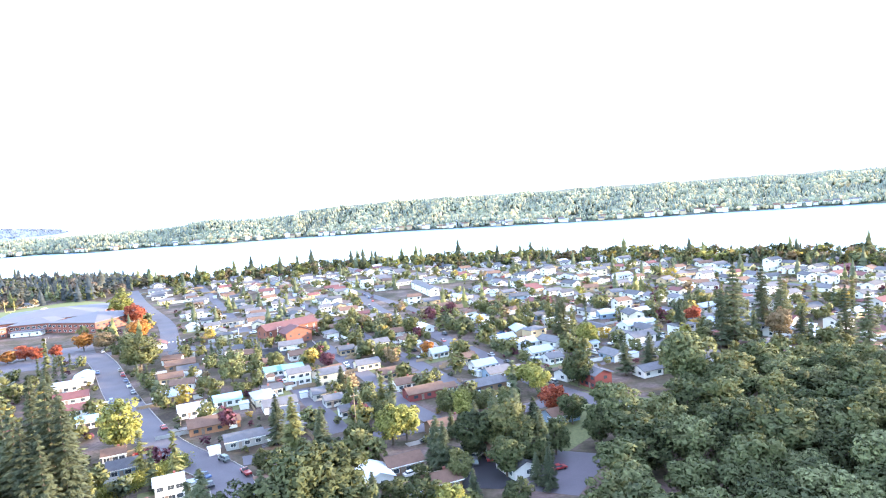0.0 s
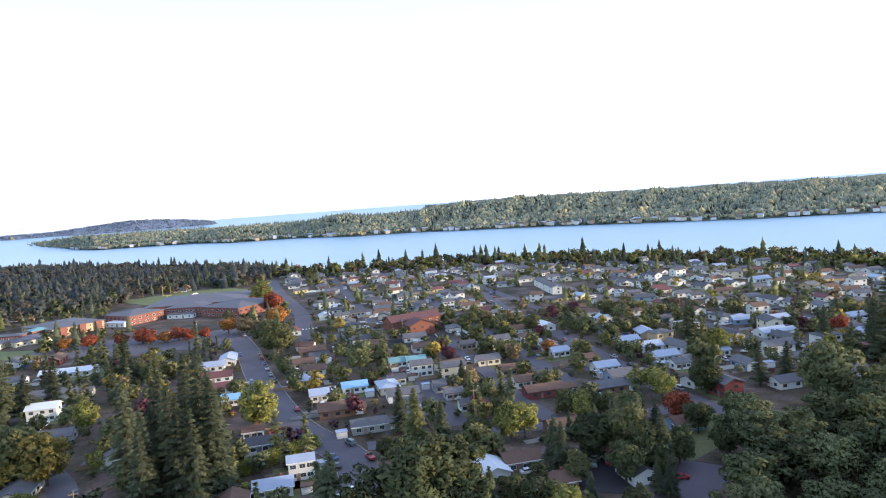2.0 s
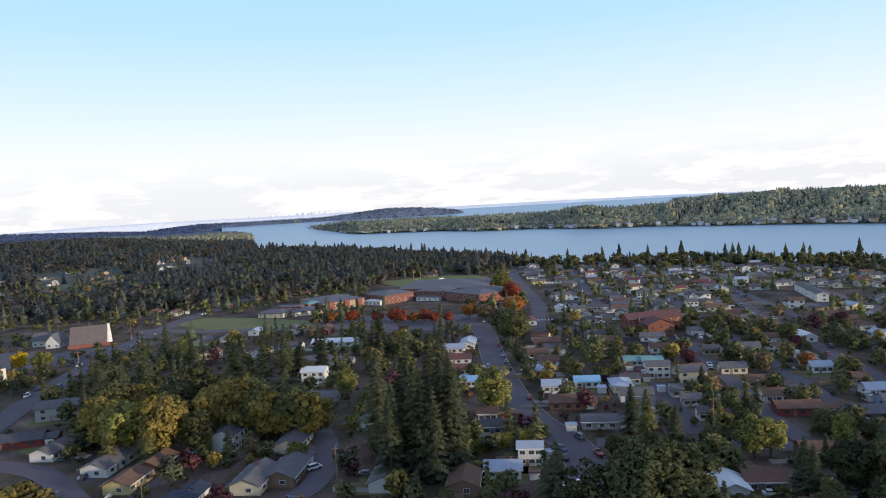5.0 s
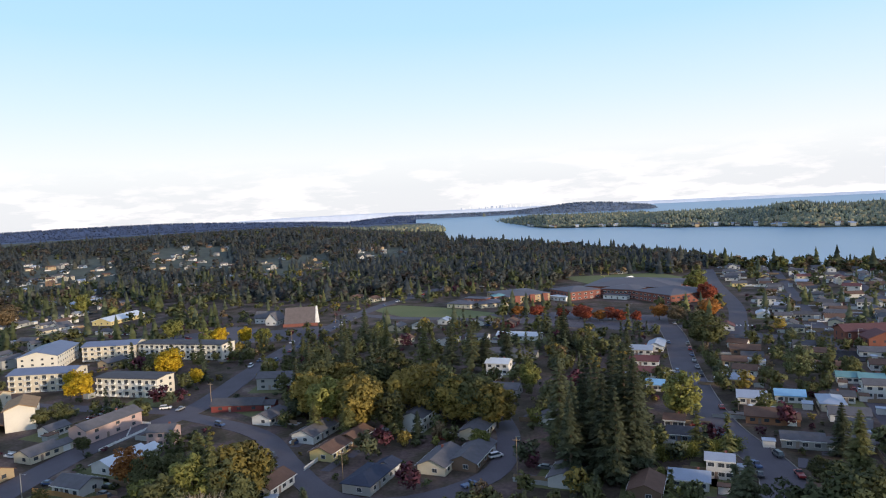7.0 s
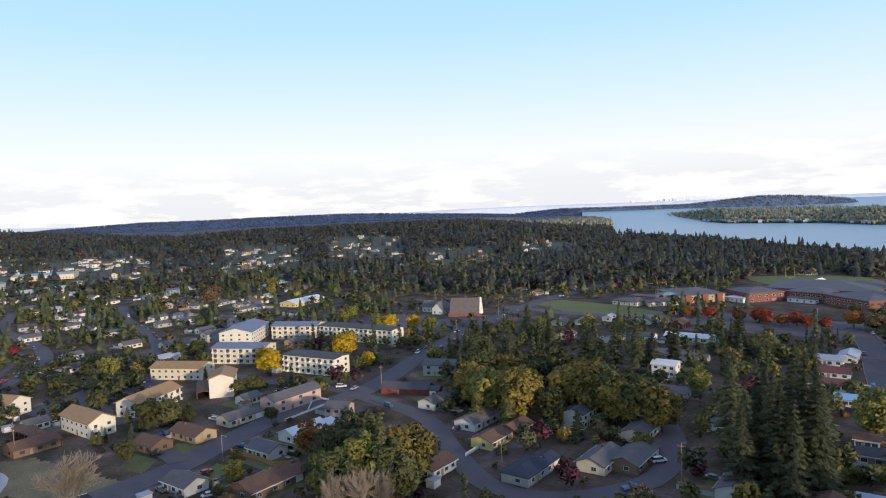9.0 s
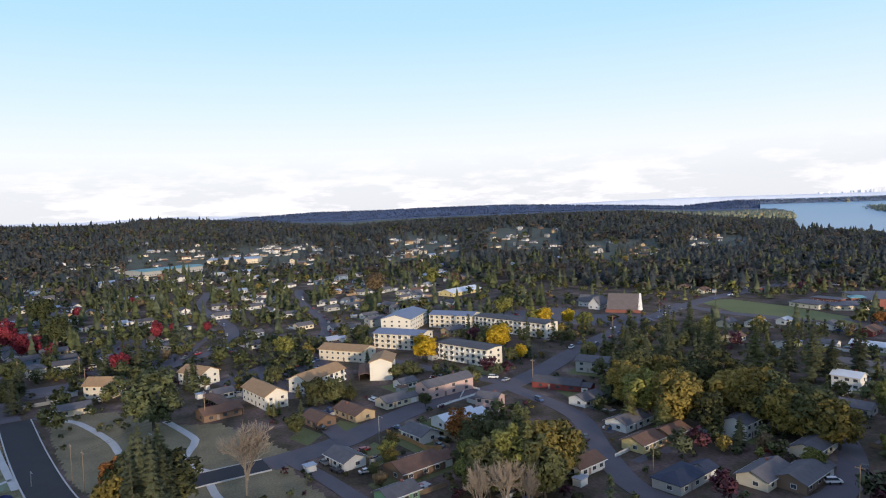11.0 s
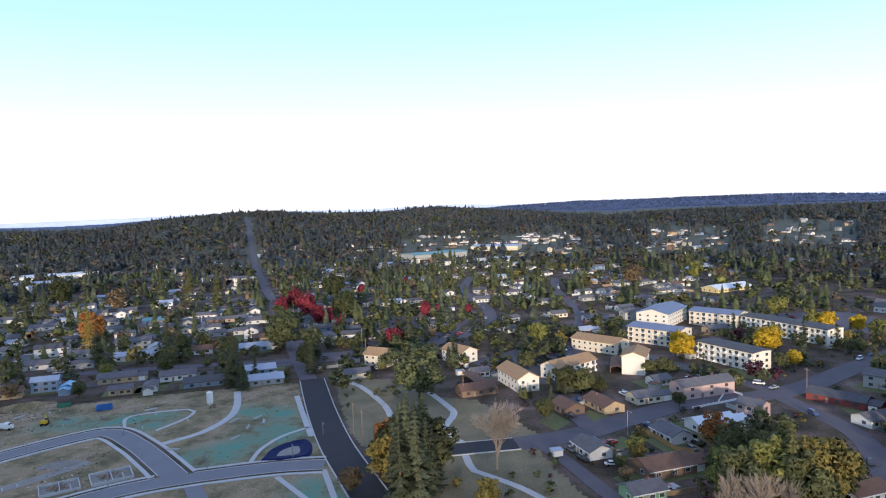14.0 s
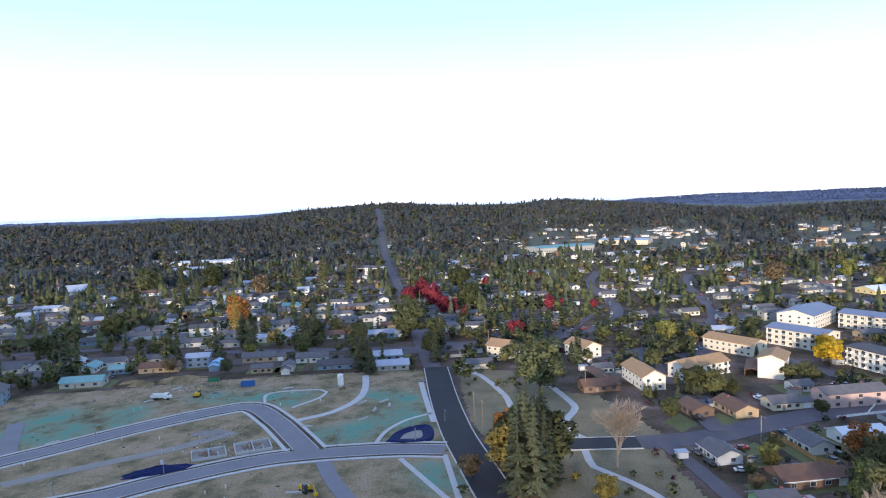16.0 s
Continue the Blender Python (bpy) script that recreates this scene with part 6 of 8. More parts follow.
def scatter(name, spots, shapes, mats, label, category="trees"):
    """Joins one copy of a shape per spot (x, y, tall, width, turn, shape, material) into one mesh."""
    table = np.array(spots, float)
    table = table[np.argsort(table[:, 5], kind="stable")]
    ground_z = height(table[:, 0], table[:, 1]) - 0.2
    vs, loops, sizes, mi, nv, b = [], [], [], [], [], 0
    for si, (v, f) in enumerate(shapes):
        rows = table[:, 5] == si
        t, z = table[rows], ground_z[rows]
        if not len(t):
            continue
        f = np.array(f)
        c, s, k = np.cos(t[:, 4])[:, None], np.sin(t[:, 4])[:, None], (t[:, 2] * t[:, 3])[:, None]
        w = np.stack([(v[:, 0] * c - v[:, 1] * s) * k + t[:, 0:1], (v[:, 0] * s + v[:, 1] * c) * k + t[:, 1:2], v[:, 2] * t[:, 2:3] + z[:, None]], -1)
        vs.append(w.reshape(-1, 3))
        g = soft_normals(v, np.percentile(np.hypot(v[:, 0], v[:, 1]), 90) < 0.24 * v[:, 2].max(), si)
        nv.append(np.stack([g[:, 0] * c - g[:, 1] * s, g[:, 0] * s + g[:, 1] * c, np.broadcast_to(g[:, 2], (len(t), len(v)))], -1).reshape(-1, 3))
        loops.append((f[None] + (b + np.arange(len(t)) * len(v))[:, None, None]).ravel())
        sizes.append(np.full(len(t) * len(f), f.shape[1]))
        mi.append(np.repeat(t[:, 6].astype(int), len(f)))
        b += len(t) * len(v)
    vs, loops, sizes, mi = (np.concatenate(q) for q in (vs, loops, sizes, mi))
    me = bpy.data.meshes.new(name)
    me.vertices.add(len(vs))
    me.vertices.foreach_set("co", vs.ravel())
    me.loops.add(len(loops))
    me.loops.foreach_set("vertex_index", loops.astype(np.int32))
    me.polygons.add(len(sizes))
    me.polygons.foreach_set("loop_start", np.concatenate([[0], np.cumsum(sizes)[:-1]]).astype(np.int32))
    for m in mats:
        me.materials.append(m)
    me.polygons.foreach_set("material_index", mi.astype(np.int32))
    me.update(calc_edges=True)
    me.validate()
    me.shade_smooth()
    me.normals_split_custom_set_from_vertices(np.concatenate(nv))
    return tagged(new(name, me), label, category, kind="stuff")


FIRS = [small_fir(i) for i in range(5)]
BROADS = [small_broad(60 + i) for i in range(5)]
TUFTS = [tufty(80 + i, 300) for i in range(4)]
frng = random.Random(21)


def spot_ok(x, y, gap=3.0):
    return road_gap(x, y) > gap and free(x, y, 1.0)


# garden trees among the houses
garden = []
GMATS = [LEAF[c] for c in "gflyoarpwbk"]
for k in range(9000):
    az, r = frng.uniform(-42, 146), math.sqrt(frng.uniform(130 ** 2, 950 ** 2))
    x, y = -math.sin(radians(az)) * r, math.cos(radians(az)) * r
    if r > float(near_shore(az)) - 30 or not clear(x, y) or not spot_ok(x, y) or any((x - a) ** 2 + (y - b) ** 2 < 36 for a, b, c in TREE_SPOTS):
        continue
    if az < 25 and r > 420 and frng.random() < 0.4 or az > 62 and frng.random() < 0.45:
        continue
    fir = frng.random() < (0.24 if az < 30 else 0.42)
    if r < 300 and (fir and frng.random() < 0.7 or az > 62 and frng.random() < 0.5):
        continue
    # index 10 is the shade-darkened leaf colour, used mostly to the west
    col = frng.choice([1, 1, 2]) if fir else frng.choice([0] * 20 + [1, 3, 4, 8, 8, 9, 9, 7] + ([10] * 30 if az > 66 else [10] * 6))
    if fir and az > 66:
        col = frng.choice([1, 10, 10])
    tall = (frng.uniform(8, 17) if fir else frng.uniform(4, 10)) * (1.2 if az > 66 else 1.0)
    garden.append((x, y, tall, 0.9 if fir else 1.15, frng.uniform(0, 6.3), (frng.randrange(4) + (4 if fir else 0)) if r < 430 else 8 + frng.randrange(5) + (5 if fir else 0), col))
# thicker planting near the lower streets
for k in range(3600):
    az, r = (frng.uniform(-36, 146) if k < 2400 else frng.uniform(-36, 14)), math.sqrt(frng.uniform(150 ** 2, 420 ** 2))
    if az > 62 and r < 300:
        continue
    x, y = -math.sin(radians(az)) * r, math.cos(radians(az)) * r
    if not clear(x, y) or not spot_ok(x, y, 2.5) or noise.noise(Vector((x * 0.02, y * 0.02, 9))) < -0.05 or any((x - a) ** 2 + (y - b) ** 2 < 25 for a, b, c in TREE_SPOTS):
        continue
    fir = frng.random() < 0.16
    col = frng.choice([1, 1, 2]) if fir else frng.choice([0] * 14 + [1, 1, 1, 4, 8, 9, 7])
    garden.append((x, y, frng.uniform(8, 15) if fir else frng.uniform(4.5, 9.5), 1.05 if fir else 1.2, frng.uniform(0, 6.3), frng.randrange(4) + (4 if fir else 0), col))
# taller planting out to the west, shade put in by the darker leaf colour
for k in range(1300):
    az, r = frng.uniform(84, 147), math.sqrt(frng.uniform(320 ** 2, 820 ** 2))
    x, y = -math.sin(radians(az)) * r, math.cos(radians(az)) * r
    if not clear(x, y) or not spot_ok(x, y, 2.5) or noise.noise(Vector((x * 0.014, y * 0.014, 4))) < -0.12 + (r < 450) * 0.2:
        continue
    fir = frng.random() < 0.4
    garden.append((x, y, frng.uniform(9, 15) if fir else frng.uniform(5.5, 9.5), 1.05 if fir else 1.2, frng.uniform(0, 6.3), (frng.randrange(4) + (4 if fir else 0)) if r < 430 else 8 + frng.randrange(5) + (5 if fir else 0), 10 if fir else frng.choice([0, 10, 10, 10, 9])))
FIRS_FINE = [(lambda t: (t[0] / 10.0, [tuple(q) for q in t[1]]))(fir_crown(90 + i, 320, 0.8, 1.0, 6)) for i in range(4)]
scatter("garden_trees", garden, TUFTS + FIRS_FINE + BROADS + FIRS, GMATS, "mixed garden trees in green and autumn colours among the houses")
print("garden", len(garden))

# a clipped green hedge
hv, hf = [], []
hr = np.random.default_rng(77)
n = 9000
t = hr.uniform(0, 1, n)
centre = np.stack([-98 + 15 * t, 173 + 24 * t, hr.uniform(0.1, 4.0, n)], -1) + hr.normal(size=(n, 3)) * np.array([1.1, 0.8, 0.25])
hedge_v, hedge_f = clumps(centre, rand_dirs(hr, n) * 0.3, rand_dirs(hr, n) * 0.25)
tagged(new("hedge", mesh("hedge", hedge_v.tolist(), hedge_f.tolist(), [LEAF["y"]])), "tall bright green garden hedge along a yard", "hedge")

# low shrubs and hedges in the yards
shrubs = []
for k in range(5200):
    az, r = frng.uniform(-42, 152), math.sqrt(frng.uniform(120 ** 2, 560 ** 2))
    x, y = -math.sin(radians(az)) * r, math.cos(radians(az)) * r
    if not clear(x, y) or not spot_ok(x, y, 1.5):
        continue
    shrubs.append((x, y, frng.uniform(1.5, 3.6), 1.5, frng.uniform(0, 6.3), frng.randrange(5), frng.choice([0, 0, 0, 0, 1, 1, 4, 8, 7])))
scatter("garden_shrubs", shrubs, BROADS, GMATS, "low garden shrubs and hedges in the yards", "shrubs")

# inland forest, with bluish distance haze put into its leaf colours
WOODS = [material("hazed_wood_fir", (0.092, 0.11, 0.115), 0.95, 0.35, 0.006, 0.5, island=0.6, thin=0.42, second=(0.125, 0.145, 0.15)), material("hazed_wood_green", (0.122, 0.13, 0.112), 0.95, 0.35, 0.006, 0.5, island=0.6, thin=0.42, second=(0.178, 0.182, 0.15)), material("hazed_wood_brown", (0.155, 0.132, 0.112), 0.95, 0.35, 0.006, 0.5, island=0.6, thin=0.42, second=(0.215, 0.175, 0.14))]
forest = []
for k in range(38000):
    az, r = frng.uniform(23, 147), math.sqrt(frng.uniform(480 ** 2, 1960 ** 2))
    start = float(np.interp(az, [23, 28, 34, 41, 49, 56, 66, 74, 82, 94, 105, 111, 117, 145], [780, 680, 640, 640, 620, 600, 640, 720, 790, 790, 740, 690, 680, 700]))
    if r < start or r > float(near_shore(az)) - 12:
        continue
    x, y = -math.sin(radians(az)) * r, math.cos(radians(az)) * r
    clump = noise.noise(Vector((x * 0.011, y * 0.011, 0))) + 0.5 * noise.noise(Vector((x * 0.04, y * 0.04, 3)))
    thin = float(np.interp(r - start, [0, 250, 800], [0.3, 0.5, 0.75])) if az > 56 else 0.8
    if frng.random() > thin + clump * 0.45 or r > 1300 and frng.random() > 0.7:
        continue
    if any(abs(az - a) < w and lo < r < hi for a, w, lo, hi in CLEARINGS) and frng.random() < 0.9:
        continue
    if not clear(x, y) or not free(x, y, 2.0) or r < 1700 and road_gap(x, y) < 5:
        continue
    fir = frng.random() < 0.5 + clump * 0.5 - (0.3 if r - start < 130 and az > 40 else 0)
    tall = frng.uniform(11, 17) * (1.1 if clump > 0.2 else 1.0) if fir else frng.uniform(9, 15)
    if fir and frng.random() < 0.08:
        tall *= 1.35
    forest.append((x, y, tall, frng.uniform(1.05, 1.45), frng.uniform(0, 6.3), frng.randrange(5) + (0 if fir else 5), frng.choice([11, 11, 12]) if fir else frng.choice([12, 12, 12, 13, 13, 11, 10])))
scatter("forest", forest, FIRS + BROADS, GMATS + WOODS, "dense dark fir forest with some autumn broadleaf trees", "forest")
print("forest", len(forest))

# woods on the added ridge to the east, out of view, heightening its shadow
east = []
for k in range(900):
    x, y = frng.uniform(250, 480), frng.uniform(-560, 190)
    east.append((x, y, frng.uniform(9, 16), 1.2, frng.uniform(0, 6.3), frng.randrange(10), frng.choice([0, 1, 1])))
scatter("ridge_trees", east, FIRS + BROADS, GMATS, "firs and broadleaf trees on the unseen shading ridge", "trees")

# trees along the near bluff and over the far shore
bluff = []
for k in range(1700):
    az = frng.uniform(-44, 47)
    r = float(near_shore(az)) - frng.uniform(4, 90)
    x, y = -math.sin(radians(az)) * r, math.cos(radians(az)) * r
    if not free(x, y, 2):
        continue
    fir = frng.random() < 0.28
    tall = frng.uniform(7, 13) if fir else frng.uniform(5, 12)
    if frng.random() < 0.025:
        tall, fir = frng.uniform(18, 26), True
    bluff.append((x, y, tall, 1.0 if fir else 1.2, frng.uniform(0, 6.3), frng.randrange(5) + (0 if fir else 5), frng.choice([1, 1, 2]) if fir else frng.choice([0, 0, 3, 8, 4, 9])))
scatter("bluff_trees", bluff, FIRS + BROADS, GMATS, "firs and broadleaf trees along the bluff above the water", "trees")


def tiny(seed):
    rg = np.random.default_rng(seed)
    v, f = [], []
    for k in range(2):
        b = len(v)
        v.append((0, 0, 0.7 + 0.3 * k))
        for i in range(5):
            a = 2 * math.pi * (i + rg.uniform(-0.3, 0.3)) / 5
            rr = (0.3 - 0.12 * k) * rg.uniform(0.7, 1.2)
            v.append((math.cos(a) * rr, math.sin(a) * rr, 0.4 * k - 0.02))
        f += [(b, b + 1 + i, b + 1 + (i + 1) % 5) for i in range(5)]
    return np.array(v), f


# pale, low-contrast leaf colours with the far shore's haze put in
FAR_LEAF = [material("hazed_far_fir", (0.16, 0.19, 0.165), 0.95, 0.3, 0.006, 0.3, island=0.7, second=(0.21, 0.24, 0.19)), material("hazed_far_green", (0.21, 0.228, 0.16), 0.95, 0.3, 0.006, 0.3, island=0.7, second=(0.3, 0.31, 0.2)), material("hazed_far_ochre", (0.32, 0.27, 0.15), 0.95, 0.3, 0.006, 0.3, island=0.7, second=(0.48, 0.4, 0.22))]


def far_round(seed):
    """A distant broadleaf crown: a lumpy closed dome."""
    rg = np.random.default_rng(seed)
    v, f, m = [(0, 0, 1.0)], [], 6
    for k, (z, r) in enumerate(((0.78, 0.26), (0.42, 0.36), (0.0, 0.26))):
        for i in range(m):
            a = 2 * math.pi * (i + 0.5 * k + rg.uniform(-0.25, 0.25)) / m
            rr = r * rg.uniform(0.7, 1.25)
            v.append((math.cos(a) * rr, math.sin(a) * rr, z + rg.uniform(-0.08, 0.08)))
    for i in range(m):
        j = (i + 1) % m
        f.append((0, 1 + i, 1 + j))
        for b in (1, 1 + m):
            f += [(b + i, b + m + i, b + j), (b + j, b + m + i, b + m + j)]
    return np.array(v), f


far = []
for k in range(20500):
    az = frng.uniform(-44, 43.3) if k < 19000 else frng.uniform(46.4, 58)
    fs = float(far_shore(az)) if az < 45 else 2350.0
    r = fs + 10 + frng.random() ** 1.25 * (760 if az < 12 else 400)
    x, y = -math.sin(radians(az)) * r, math.cos(radians(az)) * r
    if float(height(x, y)) < SEA_Z + 1.5:
        continue
    patchy = noise.noise(Vector((x * 0.006, y * 0.006, 2)))
    if noise.noise(Vector((x * 0.004, y * 0.012, 7))) > 0.33 and frng.random() < 0.75:
        continue
    fir = frng.random() < 0.45 + patchy * 0.6
    tall = frng.uniform(14, 25) if fir else frng.uniform(9, 17)
    if r - fs < 60:
        tall *= 0.6
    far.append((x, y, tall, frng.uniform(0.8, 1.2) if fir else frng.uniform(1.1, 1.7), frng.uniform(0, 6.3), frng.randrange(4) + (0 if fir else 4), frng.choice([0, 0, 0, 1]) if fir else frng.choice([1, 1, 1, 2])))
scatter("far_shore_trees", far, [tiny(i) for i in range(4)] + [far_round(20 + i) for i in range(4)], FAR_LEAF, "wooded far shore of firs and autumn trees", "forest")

# woods along the dark ridge inland and over the low island, blue haze in their colour
RIDGE_LEAF = [material("hazed_ridge_fir", (0.055, 0.085, 0.165), 0.95, 0.3, 0.003, 0.1, island=0.7, second=(0.08, 0.115, 0.21)), material("hazed_island_fir", (0.14, 0.18, 0.25), 0.95, 0.3, 0.003, 0.1, island=0.7, second=(0.18, 0.22, 0.29))]
ridge_trees = []
for k in range(11000):
    az, r = frng.uniform(28, 94), frng.uniform(4020, 4330)
    x, y = -math.sin(radians(az)) * r, math.cos(radians(az)) * r
    if float(height(x, y)) < float(sea_level(r)) + 1 and az < 49:
        continue
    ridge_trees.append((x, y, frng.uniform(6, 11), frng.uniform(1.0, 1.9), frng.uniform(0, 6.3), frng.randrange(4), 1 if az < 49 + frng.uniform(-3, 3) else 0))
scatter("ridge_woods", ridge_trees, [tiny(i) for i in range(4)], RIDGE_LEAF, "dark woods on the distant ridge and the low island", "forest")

# ---- far shore houses and skyline ----
hrng = random.Random(33)
for k in range(190):
    az = hrng.uniform(-40, 40)
    fs = float(far_shore(az))
    deep = hrng.random() ** 1.5 * 420 if hrng.random() < 0.3 else hrng.uniform(4, 22)
    r = fs + deep
    x, y = -math.sin(radians(az)) * r, math.cos(radians(az)) * r
    z = float(height(x, y))
    if z < SEA_Z:
        continue
    base = new("shore_house")
    base.matrix_basis = pose(x, y, z, 0, 0, az + hrng.uniform(-15, 15))
    h = hrng.choice([6, 8, 9])
    part("wall", cached(("shorewall", h), lambda: gable_wall(13, 9, h, 2.5)), base, [hrng.choice([WALLS["w"], WALLS["c"], WALLS["t"], WALLS["w"]])])
    part("roof", cached(("shoreroof", h), lambda: gable_roof(13, 9, h, 2.5)), base, [hrng.choice([ROOFS["G"], ROOFS["B"], ROOFS["L"]])])
    tagged(base, "pale waterside house on the far shore", "house", "houses on the far shore")

CITY = material("hazy_towers", (0.82, 0.84, 0.86), 0.7, 0.08, 0.01, 0.1)
crng = random.Random(44)
for k in range(46):
    az = crng.gauss(41.8, 1.7)
    tall = max(6, (24 - abs(az - 41.2) * 8) * crng.uniform(0.3, 1.0)) + crng.uniform(0, 6)
    base = new("tower_block")
    r = 4870 + crng.uniform(-30, 30)
    base.matrix_basis = pose(-math.sin(radians(az)) * r, math.cos(radians(az)) * r, 60, 0, 0, az)
    w = crng.uniform(5, 10)
    part("shaft", boxes("shaft", (-w / 2, w / 2, -5, 5, 0, 8 + tall), (-w / 3, w / 3, -3, 3, 8 + tall, 9.5 + tall * 1.08), mat=CITY), base)
    tagged(base, "pale hazy city tower far across the water", "tower", "distant city skyline")

# ---- vehicles ----
def car_body(kind):
    """Lower body with wheel arches' line, bonnet and boot, by a side section; 4.5 m."""
    if kind == "pickup":
        sec = [(-2.6, 0.4), (-2.6, 0.95), (-2.5, 1.05), (0.0, 1.05), (0.0, 1.0), (0.9, 1.02), (2.5, 0.95), (2.62, 0.7), (2.6, 0.4)]
    elif kind == "van":
        sec = [(-2.35, 0.4), (-2.4, 1.0), (-2.3, 1.1), (1.4, 1.1), (2.2, 0.98), (2.38, 0.7), (2.35, 0.4)]
    else:
        sec = [(-2.2, 0.38), (-2.25, 0.75), (-2.15, 0.95), (-1.2, 1.0), (0.8, 0.98), (2.0, 0.82), (2.22, 0.6), (2.2, 0.38)]
    n = len(sec)
    v = [(x, -0.86, z) for x, z in sec] + [(x, 0.86, z) for x, z in sec]
    f = [(i, (i + 1) % n, (i + 1) % n + n, i + n) for i in range(n)] + [tuple(range(n))[::-1], tuple(range(n, 2 * n))]
    me = mesh("body", v, f, [None])
    bm = bmesh.new()
    bm.from_mesh(me)
    bmesh.ops.recalc_face_normals(bm, faces=bm.faces)
    bmesh.ops.bevel(bm, geom=[e for e in bm.edges], offset=0.05, segments=1, affect="EDGES")
    bm.to_mesh(me)
    bm.free()
    return me


def car_cabin(kind):
    a, b, c, d, z0, z1 = {"pickup": (-0.1, 0.15, 0.75, 1.25, 1.02, 1.68), "van": (-2.3, -2.0, 0.7, 1.5, 1.08, 1.8), "saloon": (-1.7, -1.05, 0.25, 1.0, 0.96, 1.42)}[kind]
    v = [(a, -0.8, z0), (d, -0.8, z0), (d, 0.8, z0), (a, 0.8, z0), (b, -0.64, z1), (c, -0.64, z1), (c, 0.64, z1), (b, 0.64, z1)]
    f = [(0, 1, 5, 4), (1, 2, 6, 5), (2, 3, 7, 6), (3, 0, 4, 7)]
    return mesh("cabin_glass", v, f, [GLASS]), mesh("cabin_roof", [(b, -0.66, z1), (c, -0.66, z1), (c, 0.66, z1), (b, 0.66, z1), (b, -0.62, z1 + 0.07), (c, -0.62, z1 + 0.07), (c, 0.62, z1 + 0.07), (b, 0.62, z1 + 0.07)], [(0, 1, 5, 4), (1, 2, 6, 5), (2, 3, 7, 6), (3, 0, 4, 7), (4, 5, 6, 7)], [None])


def wheel_mesh():
    v, f = [], []
    tapered((0, -0.11, 0), (0, 0.11, 0), 0.34, 0.34, v, f, 12)
    f += [tuple(range(12)), tuple(range(23, 11, -1))]
    return mesh("wheel", v, f, [TYRE])


PAINT_NAMED = ["white", "black", "silver-grey", "dark blue", "red", "dark grey"]
crg = random.Random(55)


def car(x, y, turn, kind=None, paint=None):
    kind = kind or crg.choice(["saloon", "saloon", "van", "pickup"])
    paint = crg.randrange(6) if paint is None else paint
    base = new({"saloon": "car", "van": "minivan", "pickup": "pickup_truck"}[kind])
    z = 0.3 if road_gap(x, y) < 0 else 0.06
    base.matrix_basis = pose(x, y, z, 0, 0, turn)
    part("body", cached(("carbody", kind), lambda: car_body(kind)), base, [CAR_PAINTS[paint]])
    glass = cached(("carcab", kind), lambda: car_cabin(kind))
    part("cabin_glass", glass[0], base)
    part("cabin_roof", glass[1], base, [CAR_PAINTS[paint]])
    for wx in (-1.4, 1.4) if math.hypot(x, y) < 330 else ():
        for wy in (-0.78, 0.78):
            part("wheel", cached("wheel", wheel_mesh), base, at=pose(wx, wy, 0.34))
    return tagged(base, "%s %s parked on asphalt" % (PAINT_NAMED[paint], {"saloon": "saloon car", "van": "minivan", "pickup": "pickup truck"}[kind]), "car", "parked cars")


def along(name, gap, side, chance, start=0.0, stop=1.0):
    pts, width = ROADS[name]
    line = smooth_line(pts, 3.0)
    lo, hi = int(len(line) * start), int(len(line) * stop)
    last = -99.0
    for i in range(lo, min(hi, len(line) - 1)):
        d = line[i + 1] - line[i]
        if i * 3.0 - last < gap:
            continue
        last = i * 3.0
        if crg.random() > chance:
            continue
        s = Vector((d.y, -d.x, 0)).normalized()
        q = line[i] + s * side * (width / 2 - 1.2)
        car(q.x, q.y, math.degrees(math.atan2(d.y, d.x)) + (180 if side < 0 else 0) + crg.uniform(-3, 3))


along("main_road", 12, 1, 0.45)
along("main_road", 14, -1, 0.25)
along("avenue", 11, 1, 0.5, 0.3, 0.8)
along("avenue", 14, -1, 0.35, 0.15, 0.8)
along("park_street", 14, 1, 0.5)
along("park_street", 16, -1, 0.4)
along("apartment_street", 10, 1, 0.5, 0.4, 0.9)
along("west_curve", 10, -1, 0.5, 0.2, 0.8)
along("crescent", 22, 1, 0.4)
along("hill_road", 40, 1, 0.5, 0.0, 0.4)
along("alley", 16, 1, 0.4)
for row, (x, y, dx, dy, n, turn) in enumerate([(-372, -79, -7.5, 2.5, 7, 60), (-382, -95, -7.5, 2.5, 7, 60), (-307, -10, -5, 3.5, 6, 20), (-322, 7, -4, 5, 5, 110), (-438, 173, -3, 6, 5, 20), (-346, 95, -4, 5, 4, 40), (-1, 180, 4, 2, 3, 90), (-346, -66, 0.5, -5, 3, 10), (-344, 12, -2.5, 2.8, 5, 20), (-320, 0, -2.3, 2.6, 5, 15), (-382, -31, -5.2, 1.6, 8, 70), (-412, -27, 4.4, 1.8, 7, 70), (-289, 70, -3.2, 2.3, 5, 40), (-256, 17, -1.4, 2.6, 4, 20), (-464, 462, 3, 2.5, 8, 40), (-447, 477, 2.6, 3, 3, 40)]):
    for k in range(n):
        if crg.random() < 0.75:
            car(x + dx * k + crg.uniform(-0.3, 0.3), y + dy * k, turn + crg.uniform(-4, 4))
